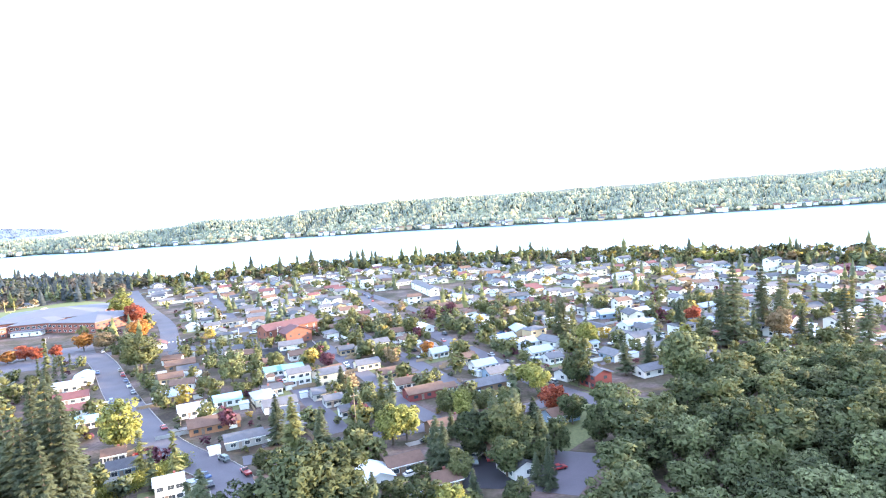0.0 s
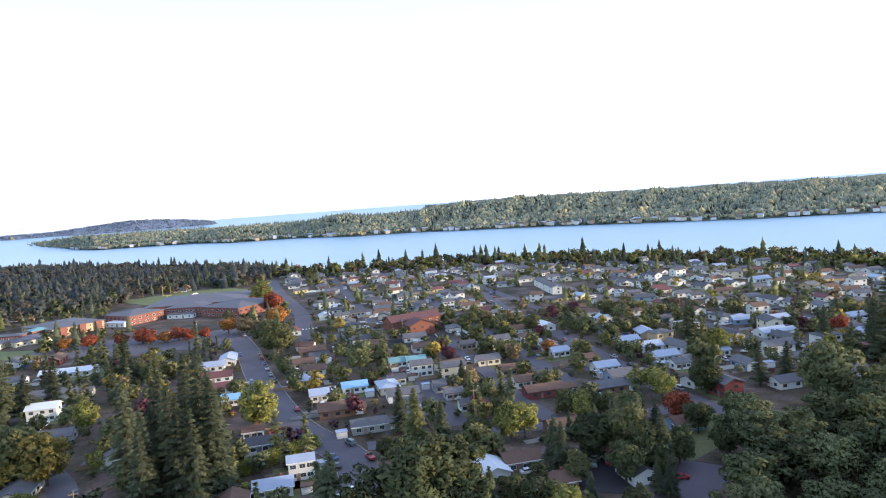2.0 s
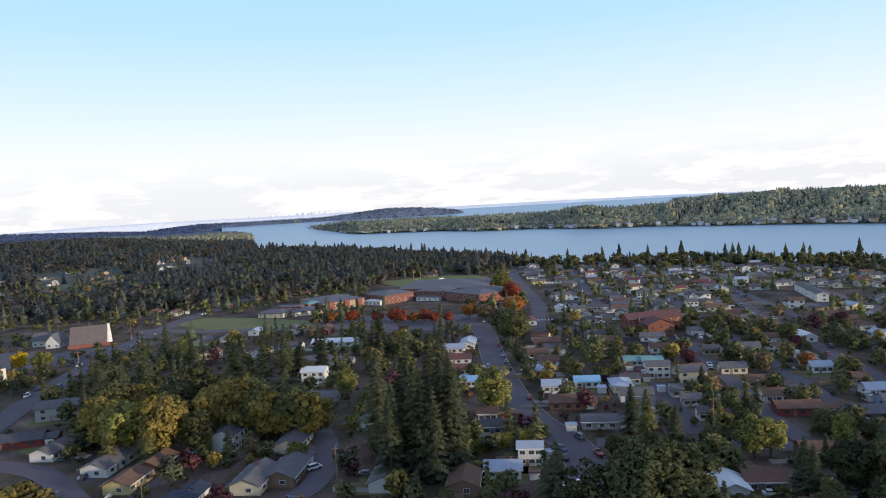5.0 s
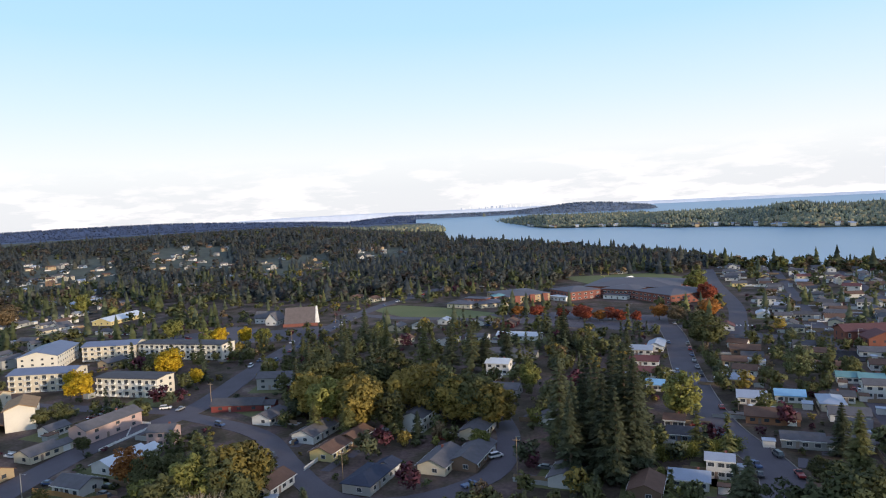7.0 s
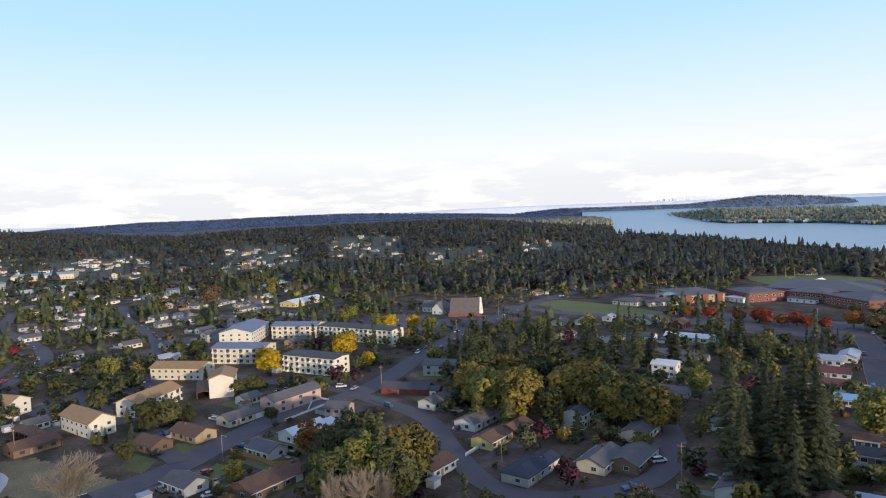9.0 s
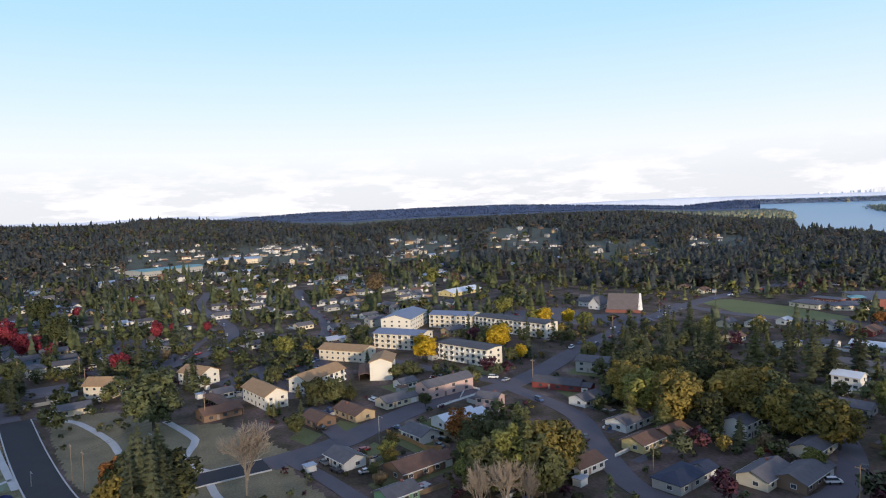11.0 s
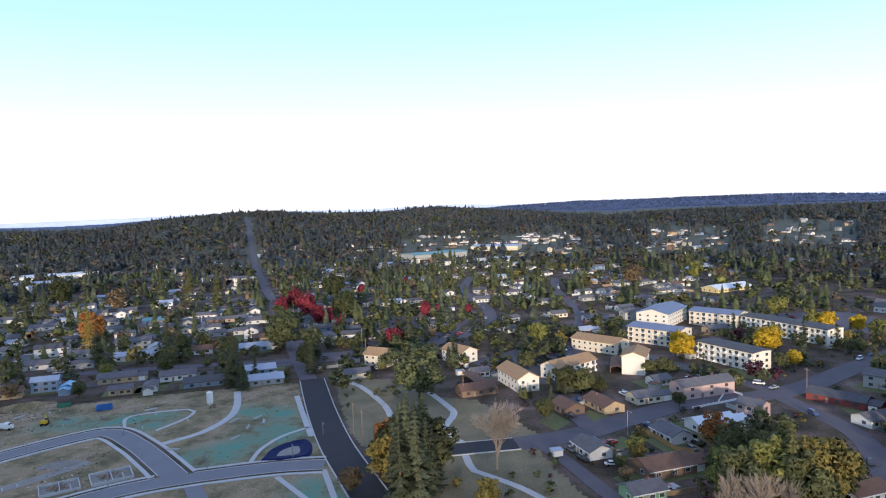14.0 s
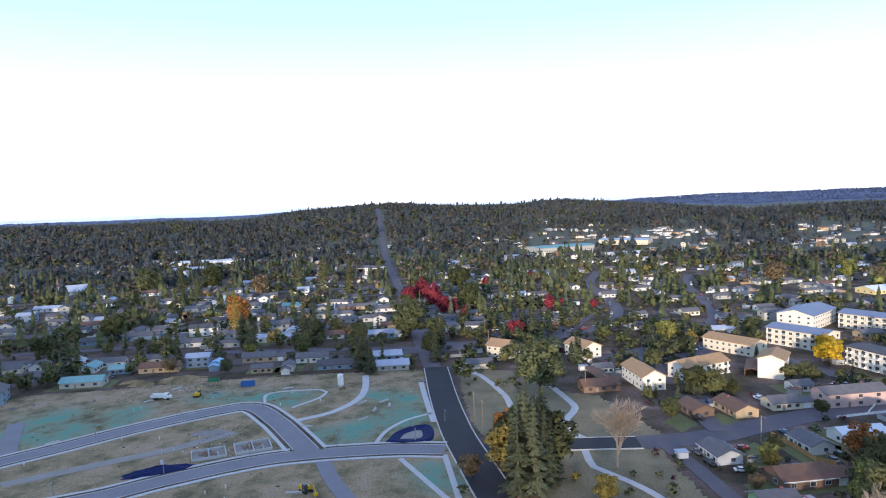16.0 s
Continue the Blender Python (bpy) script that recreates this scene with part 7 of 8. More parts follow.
for x, y, turn, kind, paint in [(-237, 14, 50, "pickup", 1), (-191, 23, 100, "saloon", 0), (-203, 11.5, 20, "saloon", 5), (-195, 14.5, 30, "pickup", 1), (-196, 42, 30, "pickup", 3), (-227, 41, 40, "saloon", 3), (-136, 144, 70, "van", 0), (-127, 123, 80, "pickup", 3), (-70, 180, 120, "saloon", 1), (25, 174, 20, "saloon", 4), (4, 186, 60, "van", 0), (-90, 205, 20, "saloon", 3), (32, 236, 100, "van", 0), (-60, 163, 120, "van", 0), (-280, 97, 60, "van", 0)]:
    car(x, y, turn, kind, paint)

# ---- driveways, sheds and far cars: too many to count ----
yrng = random.Random(66)
dv, df, dm = [], [], []
YARD_MATS = [CONCRETE, GRAVEL, ASPHALT] + [WALLS["w"], ROOFS["L"], WALLS["g"], ROOFS["B"]] + CAR_PAINTS + [GLASS, WOOD]


def yard_box(at, a, b, z0, z1, m):
    n = len(dv)
    pts, fs = [], []
    box_data(-a, a, -b, b, z0, z1, pts, fs)
    dv.extend(tuple(at @ Vector(p)) for p in pts)
    df.extend(tuple(n + i for i in q) for q in fs[1:])
    dm.extend([m] * 5)


for x, y, r in list(TAKEN):
    if r > 9.5 or math.hypot(x, y) > 1300:
        continue
    base_turn = math.degrees(math.atan2(GV.y, GV.x)) + yrng.choice([0, 90, 180, 270])
    z = float(height(x, y))
    for kind in ("drive", "shed", "car", "car", "fence", "fence"):
        if yrng.random() > {"drive": 0.7, "shed": 0.6, "car": 0.55, "fence": 0.7}[kind]:
            continue
        turn = base_turn + yrng.uniform(-5, 5)
        a = radians(turn + (0 if kind != "shed" else 180) + yrng.uniform(-40, 40))
        d = r + yrng.uniform(1.5, 4.5)
        px, py = x + math.cos(a) * d, y + math.sin(a) * d
        if road_gap(px, py) < (0.5 if kind != "car" else 1.0) or not clear(px, py) or not free(px, py, -3):
            continue
        at = pose(px, py, z, 0, 0, turn)
        if kind == "fence":
            yard_box(at, yrng.uniform(3, 6.5), 0.05, -0.2, yrng.uniform(1.1, 1.8), yrng.choice([3, 5, 14, 14, 14]))
        elif kind == "drive":
            yard_box(at, 4.2, 1.6, -0.2, 0.03, yrng.choice([0, 1, 2, 2]))
        elif kind == "shed":
            w = yrng.uniform(1.2, 2.2)
            yard_box(at, w, w * 0.8, -0.2, 2.1, yrng.choice([3, 3, 5]))
            yard_box(at, w + 0.25, w * 0.8 + 0.25, 2.1, 2.35, yrng.choice([4, 4, 6]))
        else:
            m = 7 + yrng.choice([0, 0, 0, 1, 2, 3, 4, 5])
            yard_box(at, 2.2, 0.85, 0.3, 0.95, m)
            yard_box(at @ pose(-0.3, 0, 0), 1.25, 0.72, 0.95, 1.38, 13)
            yard_box(at @ pose(-0.3, 0, 0), 1.05, 0.68, 1.38, 1.45, m)
tagged(new("yard_clutter", mesh("yard_clutter", dv, df, YARD_MATS, dm)), "driveways, sheds and small parked cars in the yards", "yard things", kind="stuff")

# ---- poles ----
def pole(x, y, tall, arm):
    base = new("utility_pole" if arm else "street_lamp")
    base.matrix_basis = pose(x, y, float(height(x, y)), 0, 0, 30)
    v, f = [], []
    tapered((0, 0, -0.3), (0, 0, tall), 0.17, 0.11, v, f, 8)
    part("pole", mesh("pole", v, f, [WOOD if arm else STEEL]), base)
    if arm:
        part("crossarm", boxes("crossarm", (-1.2, 1.2, -0.06, 0.06, tall - 1.0, tall - 0.85), mat=WOOD), base)
        for k in (-1.05, -0.4, 0.4, 1.05):
            part("insulator", cached("insulator", lambda: boxes("insulator", (-0.05, 0.05, -0.05, 0.05, 0, 0.22), mat=STEEL)), base, at=pose(k, 0, tall - 0.85))
        return tagged(base, "weathered wooden utility pole with a crossarm", "pole", "utility poles")
    part("arm", boxes("arm", (0, 1.9, -0.04, 0.04, tall - 0.15, tall - 0.06), mat=STEEL), base)
    part("lamp_head", boxes("lamp_head", (1.6, 2.2, -0.12, 0.12, tall - 0.26, tall - 0.15), mat=STEEL), base)
    return tagged(base, "grey steel street lamp with a short arm", "street lamp", "street lamps")


POLES = [(-322, -82, 14, 1), (-357, -92, 13, 1), (-222, -42, 11, 0), (-204, -35, 10, 0), (-217, 32, 9, 0), (-262, 109, 12, 1), (-157, 101, 10, 1), (-123, 139, 11, 1), (-266, -28, 12, 1), (-347, -116, 15, 1), (-218, -64, 12, 1), (-206, -58, 13, 1), (-34, 215, 13, 1), (-117, 364, 11, 0), (-96, 365, 10, 0), (-424, -150, 13, 1), (-472, -170, 13, 1), (-523, -191, 13, 1), (-573, -214, 13, 1), (-630, -239, 13, 1), (-341, 194, 13, 1), (-401, 265, 13, 1), (-451, 350, 13, 1), (-236, 386, 10, 0)]
for p in POLES:
    pole(*p)
for x, y in [(-173, -192), (-197, -174), (-217, -151), (-194, -131), (-171, -128), (-153, -147), (-132, -168), (-186, -104), (-195, -79), (-217, -75)]:
    pole(x, y, 5.0, 0)


def cable(a, b, sag, r=0.03):
    v, f = [], []
    pts = [Vector(a).lerp(Vector(b), t / 10) - Vector((0, 0, sag * 4 * (t / 10) * (1 - t / 10))) for t in range(11)]
    for p, q in zip(pts, pts[1:]):
        tapered(p, q, r, r, v, f, 3)
    return tagged(new("power_line", mesh("power_line", v, f, [TYRE])), "thin black power line strung between poles", "cable", "power lines")


for (x0, y0, h0, _), (x1, y1, h1, _) in [(POLES[0], POLES[9]), (POLES[9], POLES[15]), (POLES[15], POLES[16]), (POLES[16], POLES[17]), (POLES[17], POLES[18]), (POLES[18], POLES[19]), (POLES[0], POLES[8]), (POLES[8], POLES[11]), (POLES[20], POLES[21]), (POLES[21], POLES[22])]:
    for off in (-0.9, 0.9):
        cable((x0 + off * 0.86, y0 + off * 0.5, h0 - 0.6), (x1 + off * 0.86, y1 + off * 0.5, h1 - 0.6), 1.2)

# ---- the building site ----
def dump_truck(x, y, turn):
    base = new("dump_truck")
    base.matrix_basis = pose(x, y, 0.05, 0, 0, turn)
    part("chassis", boxes("chassis", (-4, 3.6, -0.5, 0.5, 0.6, 0.95), mat=TYRE), base)
    part("bed", prism("bed", [(-1.25, 2.5), (-1.1, 1.0), (1.1, 1.0), (1.25, 2.5), (1.1, 2.5), (1.0, 1.2), (-1.0, 1.2), (-1.1, 2.5)], -4.2, 1.2, FRAME), base)
    part("cab", prism("cab", [(-1.15, 0.7), (-1.15, 2.2), (-0.95, 2.9), (0.95, 2.9), (1.15, 2.2), (1.15, 0.7)], 1.4, 3.2, FRAME), base)
    part("bonnet", boxes("bonnet", (3.2, 4.4, -1.0, 1.0, 0.7, 1.8), mat=FRAME), base)
    part("windscreen", boxes("windscreen", (3.2, 3.24, -0.85, 0.85, 2.0, 2.7), mat=GLASS), base)
    for wx in (-3.4, -2.1, 3.4):
        for wy in (-1.05, 1.05):
            part("wheel", cached("wheel", wheel_mesh), base, at=pose(wx, wy, 0.5) @ Matrix.Diagonal((1.5, 1.8, 1.5, 1)))
    return tagged(base, "white dump truck with an open bed on bare soil", "truck")


dump_truck(-222, -204, 105)


def container(x, y, turn, mat, label, size=(6.0, 2.4, 2.2)):
    base = new("skip_container")
    base.matrix_basis = pose(x, y, 0.03, 0, 0, turn)
    a, b, h = size
    part("shell", prism("shell", [(-b / 2, 0.15), (-b / 2, h), (-b / 2 + 0.1, h), (-b / 2 + 0.1, 0.3), (b / 2 - 0.1, 0.3), (b / 2 - 0.1, h), (b / 2, h), (b / 2, 0.15)], -a / 2, a / 2, mat), base)
    part("end_plate", boxes("end_plate", (a / 2 - 0.1, a / 2, -b / 2, b / 2, 0.15, h), mat=mat), base)
    part("end_plate", boxes("end_plate", (-a / 2, -a / 2 + 0.1, -b / 2, b / 2, 0.15, h), mat=mat), base)
    for k in range(6):
        part("rib", cached(("rib", b, h), lambda: boxes("rib", (-0.06, 0.06, -b / 2 - 0.08, b / 2 + 0.08, 0.12, 0.2), (-0.06, 0.06, -b / 2 - 0.08, -b / 2, 0.2, h), (-0.06, 0.06, b / 2, b / 2 + 0.08, 0.2, h), mat=mat)), base, at=pose(-a / 2 + 0.5 + k * (a - 1) / 5, 0, 0))
    return tagged(base, label, "skip")


container(-248, -178, 115, material("blue_steel", (0.04, 0.14, 0.4), 0.5, 0.15, 1, 6), "blue steel skip on the building site")
container(-252, -199, 115, material("green_steel", (0.06, 0.2, 0.12), 0.5, 0.15, 1, 6), "green steel skip on the building site", (5, 2.2, 1.6))


# silo form standing in for a vertical white box with brown machinery
def silo(x, y):
    base = new("white_site_box")
    base.matrix_basis = pose(x, y, 0.03)
    v, f = [], []
    tapered((0, 0, 2.6), (0, 0, 7.0), 1.3, 1.3, v, f, 14)
    tapered((0, 0, 1.2), (0, 0, 2.6), 0.3, 1.3, v, f, 14)
    tapered((0, 0, 7.0), (0, 0, 7.5), 1.3, 0.4, v, f, 14)
    part("tank", mesh("tank", v, f, [FRAME]), base)
    for a in (45, 135, 225, 315):
        part("leg", boxes("leg", (0.95, 1.1, -0.08, 0.08, 0, 3.0), mat=STEEL), base, at=pose(0, 0, 0, 0, 0, a))
    part("platform", boxes("platform", (-2.6, -1.2, -1.2, 1.2, 0, 1.6), mat=WOOD), base)
    return tagged(base, "tall white upright box on steel legs with brown machinery", "silo")


silo(-249, -132)


def foundation(x, y, turn, a, b):
    base = new("house_foundation")
    base.matrix_basis = pose(x, y, 0.03, 0, 0, turn)
    part("slab", boxes("slab", (-a / 2 + 0.3, a / 2 - 0.3, -b / 2 + 0.3, b / 2 - 0.3, -0.2, 0.12), mat=GRAVEL), base)
    for s in ((-a / 2, a / 2, -b / 2, -b / 2 + 0.3), (-a / 2, a / 2, b / 2 - 0.3, b / 2), (-a / 2, -a / 2 + 0.3, -b / 2 + 0.3, b / 2 - 0.3), (a / 2 - 0.3, a / 2, -b / 2 + 0.3, b / 2 - 0.3), (-0.15, 0.15, -b / 2 + 0.3, b / 2 - 0.3), (a / 4, a / 4 + 0.3, -b / 2 + 0.3, 0)):
        part("footing", boxes("footing", (*s, -0.2, 0.9), mat=CONCRETE), base)
    for k in range(9):
        rd = random.Random(k + int(a))
        part("timber", boxes("timber", (-2, 2, -0.15, 0.15, 0.2, 0.4), mat=WOOD), base, at=pose(rd.uniform(-a * 0.3, a * 0.3), rd.uniform(-b * 0.3, b * 0.3), 0.05 * k, 0, 0, rd.uniform(0, 180)))
    return tagged(base, "half-built house foundation of pale concrete walls with timber", "foundation", "house foundations")


foundation(-170, -143, 128, 11, 9)
foundation(-179, -132, 128, 12, 10)


def digger(x, y, turn):
    base = new("excavator")
    base.matrix_basis = pose(x, y, 0.03, 0, 0, turn)
    yellow = material("machine_yellow", (0.6, 0.36, 0.02), 0.5, 0.12, 1, 6)
    for s in (-1, 1):
        part("track", prism("track", [(s * 0.7, 0.15), (s * 0.7, 0.75), (s * 1.25, 0.75), (s * 1.25, 0.15)], -1.8, 1.8, TYRE), base)
    part("house", prism("house", [(-1.2, 0.85), (-1.2, 1.7), (-0.9, 1.9), (0.9, 1.9), (1.2, 1.7), (1.2, 0.85)], -2.0, 0.9, yellow), base)
    part("cab", boxes("cab", (-0.2, 1.2, -1.2, -0.1, 0.9, 2.7), mat=GLASS), base)
    v, f = [], []
    tapered((0.9, 0.3, 1.5), (3.4, 0.3, 3.2), 0.25, 0.2, v, f, 4)
    tapered((3.4, 0.3, 3.2), (4.6, 0.3, 1.2), 0.2, 0.15, v, f, 4)
    part("boom", mesh("boom", v, f, [yellow]), base)
    part("bucket", prism("bucket", [(-0.2, 0.2), (-0.2, 1.1), (0.8, 1.1), (0.8, 0.2)], 4.2, 5.0, yellow), base)
    return tagged(base, "yellow tracked excavator standing on the site", "excavator")


digger(-151, -97, 60)
digger(-229, -191, 200)


def mound(name, x, y, a, b, h, turn, mat, label, category, seed):
    rg = np.random.default_rng(seed)
    v, f = [], []
    n, m = 18, 7
    for i in range(m):
        t = i / (m - 1)
        for j in range(n):
            w = 2 * math.pi * j / n
            k = (1 - t) * (1 + rg.uniform(-0.14, 0.14))
            v.append((math.cos(w) * a * k, math.sin(w) * b * k, h * (1 - (1 - t) ** 2) * (1 + rg.uniform(-0.2, 0.2)) if i else -0.2))
    for i in range(m - 1):
        for j in range(n):
            f.append((i * n + j, i * n + (j + 1) % n, (i + 1) * n + (j + 1) % n, (i + 1) * n + j))
    ob = new(name, mesh(name, v, f, [mat]))
    ob.matrix_basis = pose(x, y, 0.03, 0, 0, turn)
    return tagged(ob, label, category)


mound("tarped_mound", -154, -150, 12, 3.2, 1.8, 128, TARP, "long soil pile under a dark blue tarp", "tarp", 1)
mound("soil_mound", -251, -215, 14, 5, 2.2, 115, SITE, "rough brown bank of excavated soil with debris", "soil mound", 2)
mound("soil_mound", -241, -233, 10, 4, 2.0, 100, SITE, "rough brown bank of excavated soil with debris", "soil mound", 3)
mound("rubble_heap", -188, -156, 7, 3, 1.2, 120, GRAVEL, "pale rubble pile beside the site road", "rubble", 4)
BASIN = [(-192, -89), (-201, -89), (-208, -86), (-212, -79), (-198, -74), (-193, -82)]


def basin(edge):
    """A shallow basin inside a low bank, its slopes under a crumpled liner, bare soil in the middle."""
    line = [p.to_2d() for p in smooth_line(edge + edge[:1], 1.5)][:-1]
    c = sum(line, Vector((0, 0))) / len(line)
    rg = random.Random(6)
    rings = ((1.0, 0.06), (0.93, 0.7), (0.86, 0.85), (0.66, 0.35), (0.46, 0.14))
    v = [((c + (p - c) * k * rg.uniform(0.97, 1.03)).x, (c + (p - c) * k).y, z * rg.uniform(0.85, 1.15)) for k, z in rings for p in line]
    n = len(line)
    f = [(a * n + i, a * n + (i + 1) % n, (a + 1) * n + (i + 1) % n, (a + 1) * n + i) for a in range(len(rings) - 1) for i in range(n)]
    base = new("lined_basin")
    part("liner", mesh("liner", v, f, [TARP]), base)
    part("basin_floor", mesh("basin_floor", v[-n:], [tuple(range(n))], [GRAVEL]), base)
    tagged(base, "small dug basin with a crumpled dark blue liner", "basin")


basin(BASIN)


def strip(name, pts, w, label):
    line = smooth_line(pts, 4.0)
    return tagged(new(name, ribbon(line, -w / 2, w / 2, -0.2, 0.16, CONCRETE, name)), label, "path", kind="structure")


strip("path_west", [(-267, -101), (-241, -90), (-216, -79)], 2.2, "pale concrete path beside the new road")
strip("path_basin", [(-192, -92), (-203, -93), (-216, -90), (-226, -83)], 1.5, "curved pale concrete path round the basin")
strip("path_lots", [(-224, -155), (-239, -161), (-248, -141), (-239, -136), (-222, -141)], 1.4, "pale concrete path round a lot")
strip("path_lot_edge", [(-207, -133), (-184, -107)], 1.8, "pale concrete path along the site loop")
strip("path_green", [(-271, -43), (-255, -35), (-243, -30), (-233, -31), (-224, -32), (-214, -28), (-208, -21), (-206, -15)], 2.8, "winding pale concrete path across the verge")
strip("path_low", [(-206, -24), (-196, -22), (-186, -19), (-181, -13), (-175, -6), (-168, 0), (-158, 6)], 2.4, "winding pale concrete path beside the lower lane")
strip("path_diagonal", [(-180, -79), (-155, -56)], 1.8, "pale concrete path crossing a lot")
strip("path_edge", [(-186, -66), (-156, -53)], 1.8, "pale concrete path beside the new road")
strip("path_dirt", [(-208, -131), (-220, -122), (-238, -119), (-255, -123), (-274, -131)], 3.0, "pale gravel track curving over the site")
strip("path_old", [(-291, -90), (-284, -78), (-256, -61), (-238, -54)], 2.6, "old pale path through the verge")
def fence(pts, mat, label, tall=1.6):
    base = new("fence")
    x0, y0 = pts[0]
    base.matrix_basis = pose(x0, y0, 0)
    for (ax, ay), (bx, by) in zip(pts, pts[1:]):
        L = math.hypot(bx - ax, by - ay)
        a = math.degrees(math.atan2(by - ay, bx - ax))
        n = max(1, round(L / 2.4))
        for k in range(n):
            at = pose(ax - x0 + (bx - ax) * (k + 0.5) / n, ay - y0 + (by - ay) * (k + 0.5) / n, 0, 0, 0, a)
            w = L / n / 2 - 0.06
            part("panel", cached(("panel", round(w, 2), tall, mat.name), lambda: boxes("panel", (-w, w, -0.03, 0.03, 0.05, tall), mat=mat)), base, at=at)
            part("post", cached(("post", tall, mat.name), lambda: boxes("post", (-0.06, 0.06, -0.06, 0.06, -0.2, tall + 0.1), mat=mat)), base, at=at @ pose(-w - 0.06, 0, 0))
    return tagged(base, label, "fence", "fences")


ORANGE_WOOD = material("cedar_boards", (0.42, 0.24, 0.1), 0.8, 0.2, 0.8, 8)
fence([(-224, 36), (-214, 41), (-203, 45), (-201, 50)], ORANGE_WOOD, "orange cedar fence behind the houses")
fence([(-273, 81), (-264, 85), (-259, 83), (-247, 61)], FRAME, "low white wall along the parking pads", 1.0)
fence([(-265, 78), (-255, 73)], FRAME, "low white wall along the parking pads", 1.0)
fence([(-291, -108), (-279, -148), (-264, -186), (-247, -220), (-234, -240)], BARK, "weathered grey-brown board fence along the site edge", 1.2)
fence([(1, 230), (11, 238), (21, 243)], FRAME, "white board fence beside the street", 1.4)
fence([(-45, 190), (-21, 182), (-9, 176)], FRAME, "white board fence round a yard", 1.2)

# stakes, pipes and timber lying about the site
orng = random.Random(91)
for k in range(46):
    x, y = orng.uniform(-262, -125), orng.uniform(-235, -60)
    if road_gap(x, y) < 2.5 or not inside(x, y, [(-280, -110), (-268, -175), (-230, -232), (-150, -225), (-120, -150), (-150, -70)]):
        continue
    if orng.random() < 0.6:
        ob = new("survey_stake", cached("stake", lambda: boxes("survey_stake", (-0.06, 0.06, -0.06, 0.06, -0.2, 1.2), (-0.25, 0.25, -0.04, 0.04, 0.8, 1.15), mat=FRAME)))
        ob.matrix_basis = pose(x, y, 0.03, 0, 0, orng.uniform(0, 180))
        tagged(ob, "white survey stake in bare soil", "stake", "survey stakes")
    else:
        ob = new("pipe_stack")
        for px, py, pz in ((0, -0.35, 0), (-0.1, 0, 0), (0.1, 0.35, 0), (0, -0.15, 0.3)):
            part("pipe", cached("pipe", lambda: boxes("pipe", (-2.4, 2.4, -0.15, 0.15, 0, 0.3), mat=CONCRETE)), ob, at=pose(px, py, pz))
        ob.matrix_basis = pose(x, y, 0.03, 0, 0, orng.uniform(0, 180))
        tagged(ob, "pale stack of pipes lying on soil", "pipes", "pipe stacks")


# ---- school grounds and lots ----
def goal_posts(x, y, turn):
    base = new("goal_posts")
    base.matrix_basis = pose(x, y, float(height(x, y)), 0, 0, turn)
    gold = material("gold_paint", (0.6, 0.5, 0.16), 0.5, 0.1, 1, 6)
    part("stem", boxes("stem", (-0.16, 0.16, -0.16, 0.16, -0.2, 3.2), mat=gold), base)
    part("crossbar", boxes("crossbar", (-3.6, 3.6, -0.14, 0.14, 3.2, 3.48), mat=gold), base)
    for s in (-3.5, 3.5):
        part("upright", boxes("upright", (-0.14, 0.14, -0.14, 0.14, 3.48, 12), mat=gold), base, at=pose(s, 0, 0))
    return tagged(base, "tall pale gold football goal posts on a field", "goal", "goal posts")


goal_posts(-378, 574, 25)


def bleacher(x, y, turn):
    base = new("bleacher")
    base.matrix_basis = pose(x, y, float(height(x, y)), 0, 0, turn)
    for k in range(5):
        part("bench", boxes("bench", (-9, 9, 0.8 * k, 0.8 * k + 0.6, 0.4 * k, 0.4 * k + 0.45), mat=FRAME), base)
    for s in (-8, 0, 8):
        part("frame", boxes("frame", (-0.1, 0.1, 0, 3.8, -0.2, 0.02), (-0.1, 0.1, 3.6, 3.8, 0, 2.0), mat=STEEL), base, at=pose(s, 0, 0))
    return tagged(base, "white stepped bleacher beside the sports field", "bleacher")


bleacher(-356, 588, 100)
for k in range(24):
    t = k / 23
    ob = new("stall_line", cached("stall", lambda: boxes("stall_line", (-0.09, 0.09, -2.4, 2.4, 0.0, 0.01), mat=PAINT)))
    ob.matrix_basis = pose(-258 + 56 * t, 357 + 20 * t, 0.056, 0, 0, 20)
    tagged(ob, "white painted parking stall line on asphalt", "road marking", "stall lines of the school car park")
for k in range(6):
    ob = new("crosswalk_bar", cached("cross", lambda: boxes("crosswalk_bar", (-0.35, 0.35, -1.8, 1.8, 0.0, 0.01), mat=PAINT)))
    ob.matrix_basis = pose(-169 + 1.9 * k, 396 + 0.9 * k, 0.1, 0, 0, 25)
    tagged(ob, "white painted crosswalk bar across the road", "road marking", "crosswalk bars")


def carport(x, y, L, W, turn):
    base = new("carport")
    base.matrix_basis = pose(x, y, 0, 0, 0, turn)
    part("roof", gable_roof(L, W, 2.5, 0.7, 0.2, 0.2), base, [ROOFS["B"]])
    part("back_wall", boxes("back_wall", (-L / 2, L / 2, W / 2 - 0.2, W / 2, -0.2, 2.5), mat=WALLS["n"]), base)
    n = max(2, int(L / 3))
    for k in range(n + 1):
        part("post", cached("cpost", lambda: boxes("post", (-0.08, 0.08, -0.08, 0.08, -0.2, 2.5), mat=WOOD)), base, at=pose(-L / 2 + 0.1 + (L - 0.2) * k / n, -W / 2 + 0.1, 0))
    return tagged(base, "long brown-roofed carport open at the front", "carport", "carports of the apartments")


carport(-282, -22, 30, 6, 22)
carport(-313, 43, 22, 6, 170)
carport(-345, -52, 24, 6, 20)
block(-740, -610, -790, -530, 40, 1, WHITE, ROOFS["W"], "shopping_hall", "long white shop building with a flat pale roof", "shop", rise=0.8, floor=6)
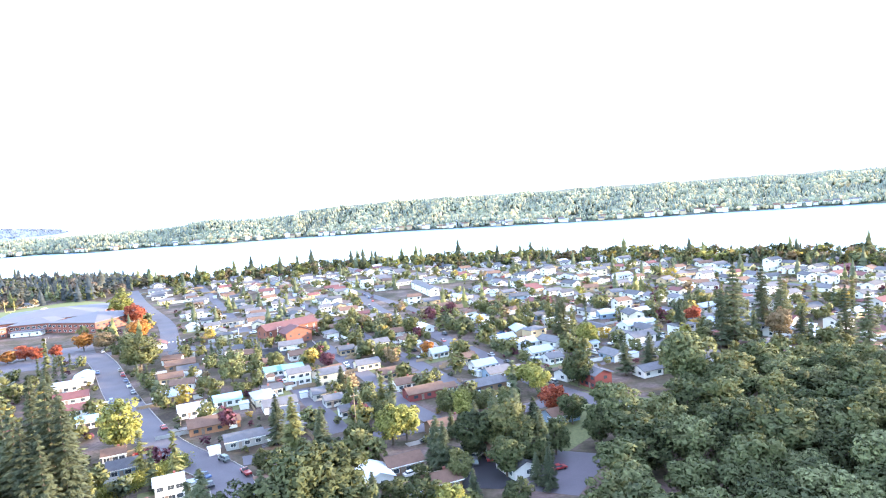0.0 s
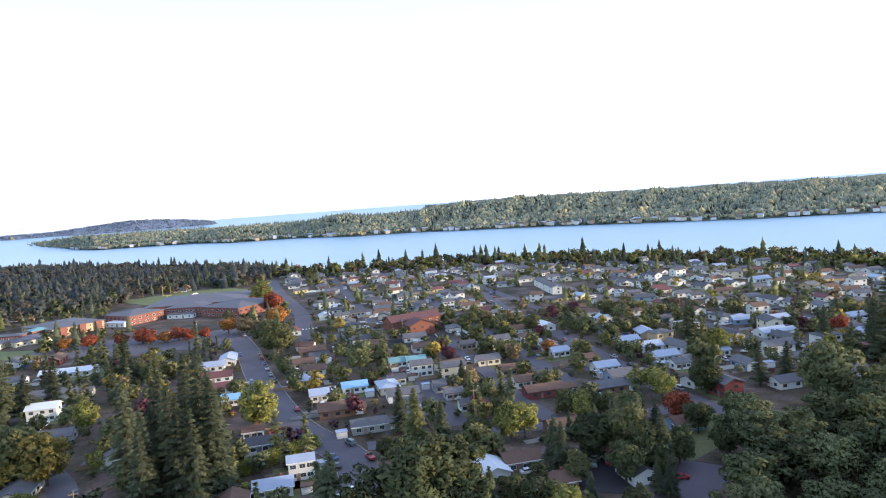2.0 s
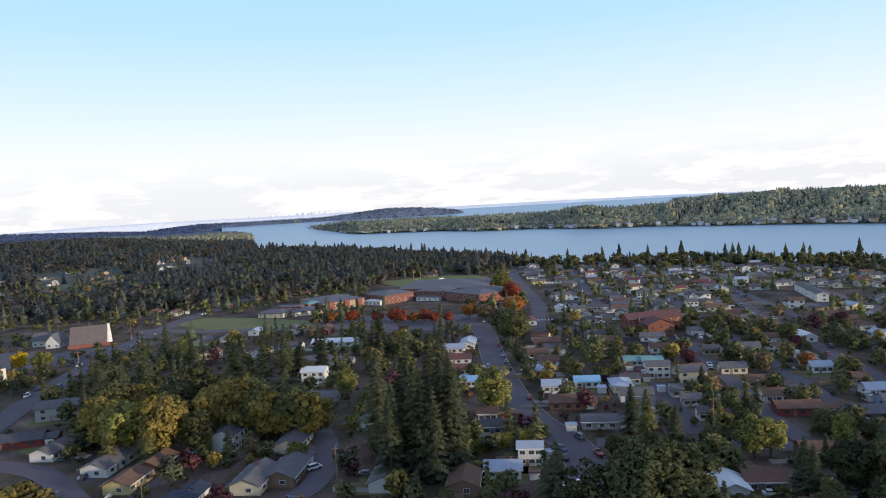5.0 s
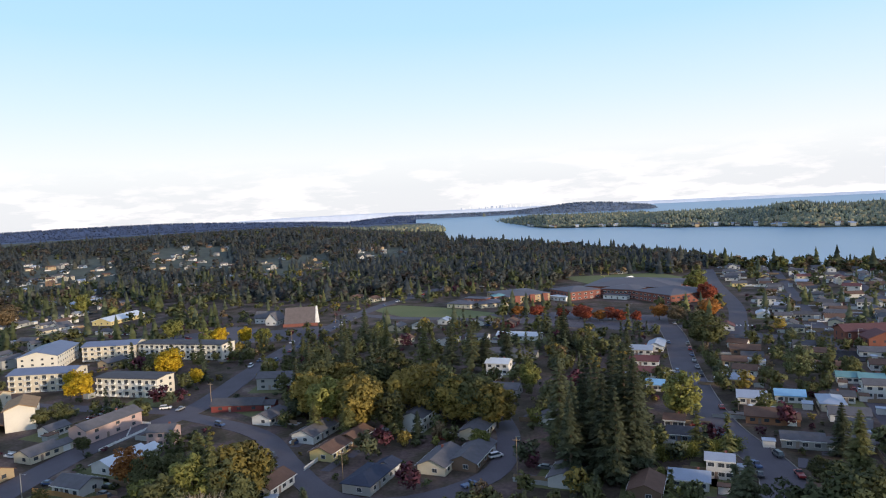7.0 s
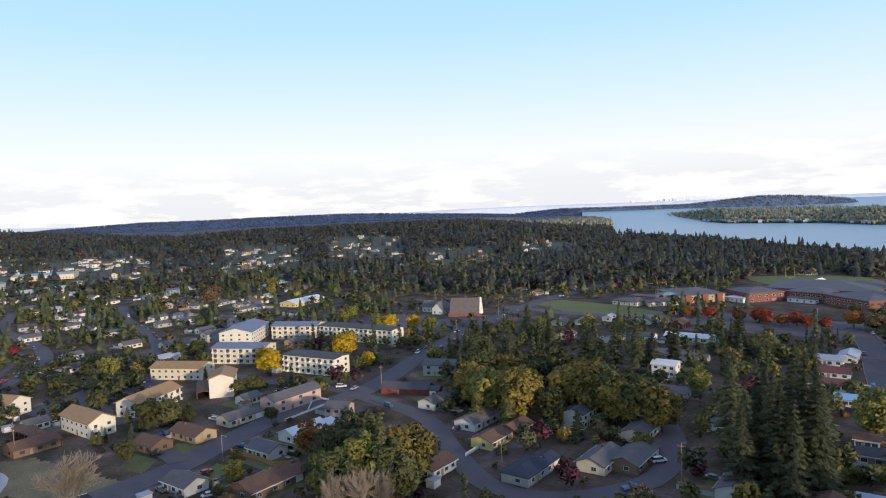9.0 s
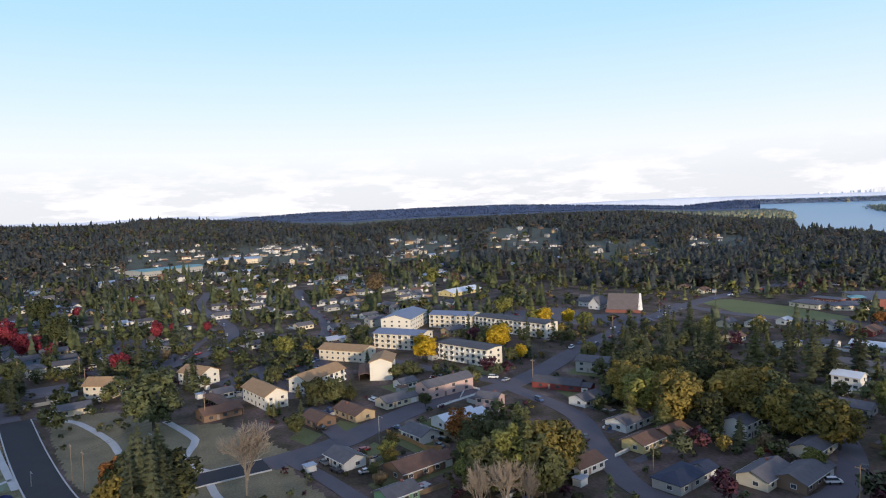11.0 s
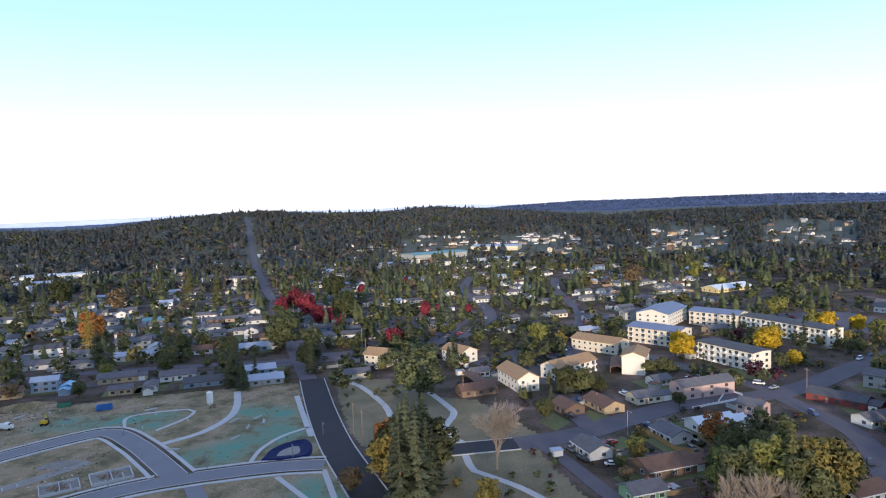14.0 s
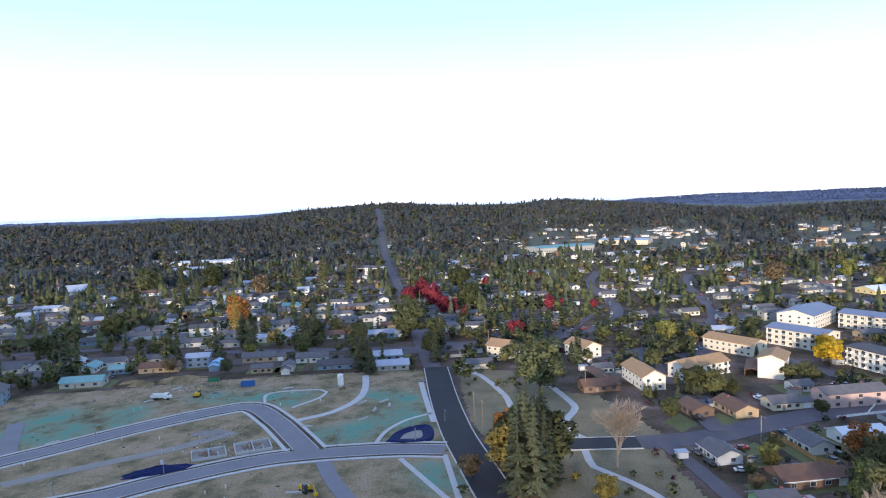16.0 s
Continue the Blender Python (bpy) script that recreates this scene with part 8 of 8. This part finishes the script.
block(-680, -560, -706, -515, 30, 1, WHITE, ROOFS["L"], "shopping_hall", "white shop building with a pale roof", "shop", rise=0.8, floor=6)

# debris and tufts lying over the site
drng = random.Random(17)


def clod(seed):
    rg = np.random.default_rng(seed)
    v = np.array([(1, 0, 0), (0, 1, 0), (-1, 0, 0), (0, -1, 0), (0, 0, 0.8)]) * rg.uniform(0.5, 1.1, (5, 1))
    return v * np.array([0.5, 0.5, 1]), [(0, 1, 4), (1, 2, 4), (2, 3, 4), (3, 0, 4)]


bits = []
SITE_EDGE = [(-280, -110), (-268, -175), (-230, -232), (-150, -225), (-120, -150), (-125, -60), (-190, -70)]
for k in range(5200):
    x, y = drng.uniform(-285, -110), drng.uniform(-240, -50)
    if not inside(x, y, SITE_EDGE) or road_gap(x, y) < 3.2:
        continue
    heap = noise.noise(Vector((x * 0.05, y * 0.05, 2)))
    if drng.random() > 0.3 + heap:
        continue
    m = drng.choice([0, 0, 1, 2, 3, 3])
    bits.append((x, y, drng.uniform(0.25, 0.7) * (1.5 if m == 3 else 1.0), drng.uniform(1.0, 3.0), drng.uniform(0, 6.3), drng.randrange(4), m))
for x, y, spread, n in ((-190, -150, 9, 150), (-172, -139, 12, 160), (-238, -206, 16, 260), (-226, -196, 10, 120), (-246, -160, 12, 120)):
    for k in range(n):
        px, py = x + drng.gauss(0, spread * 0.6), y + drng.gauss(0, spread * 0.6)
        if road_gap(px, py) > 2:
            bits.append((px, py, drng.uniform(0.4, 1.1), drng.uniform(1.0, 2.6), drng.uniform(0, 6.3), drng.randrange(4), drng.choice([0, 1, 2, 2])))
scatter("site_debris", bits, [clod(i) for i in range(4)], [CONCRETE, GRAVEL, BARK, LAWN], "stones, clods and grass tufts strewn over the graded soil", "debris")

# mown lawns round the nearer houses
lv, lf = [], []
lrng = random.Random(23)
for rows in list(HOUSES.values()) + [[q for q in FAR_HOUSES if math.hypot(q[0], q[1]) < 640]]:
    for x, y, L, W, st, turn, code in rows:
        if lrng.random() < 0.3:
            continue
        at = pose(x, y, 0, 0, 0, turn)
        a, b = L / 2 + lrng.uniform(2.5, 6), W / 2 + lrng.uniform(3, 7)
        pts = [at @ Vector((sx * a * lrng.uniform(0.85, 1.1), sy * b * lrng.uniform(0.85, 1.1), 0.035)) for sx, sy in ((-1, -1), (1, -1), (1, 1), (-1, 1))]
        if any(road_gap(p.x, p.y) < 0.3 for p in pts):
            continue
        n = len(lv)
        lv.extend(tuple(p) for p in pts)
        lf.append((n, n + 1, n + 2, n + 3))
for yard in ([(-207, 22), (-194, 26), (-203, 37), (-217, 30)], [(-233, 14), (-229, 20), (-238, 29), (-246, 22)], [(-182, 22), (-175, 24), (-176, 32), (-186, 30)], [(-232, 2), (-222, 8), (-232, 14), (-243, 8)], [(-256, 114), (-268, 121), (-236, 130), (-216, 117)], [(-281, 140), (-307, 170), (-284, 158), (-267, 142)], [(-450, 124), (-481, 162), (-434, 177), (-395, 135)], [(-304, 88), (-320, 108), (-297, 114), (-284, 98)]):
    lf.append(tuple(range(len(lv), len(lv) + 4)))
    lv.extend((x, y, 0.045) for x, y in yard)
tagged(new("lawn", mesh("lawn", lv, lf, [LAWN])), "patchy green lawns round the houses", "lawn", kind="stuff")
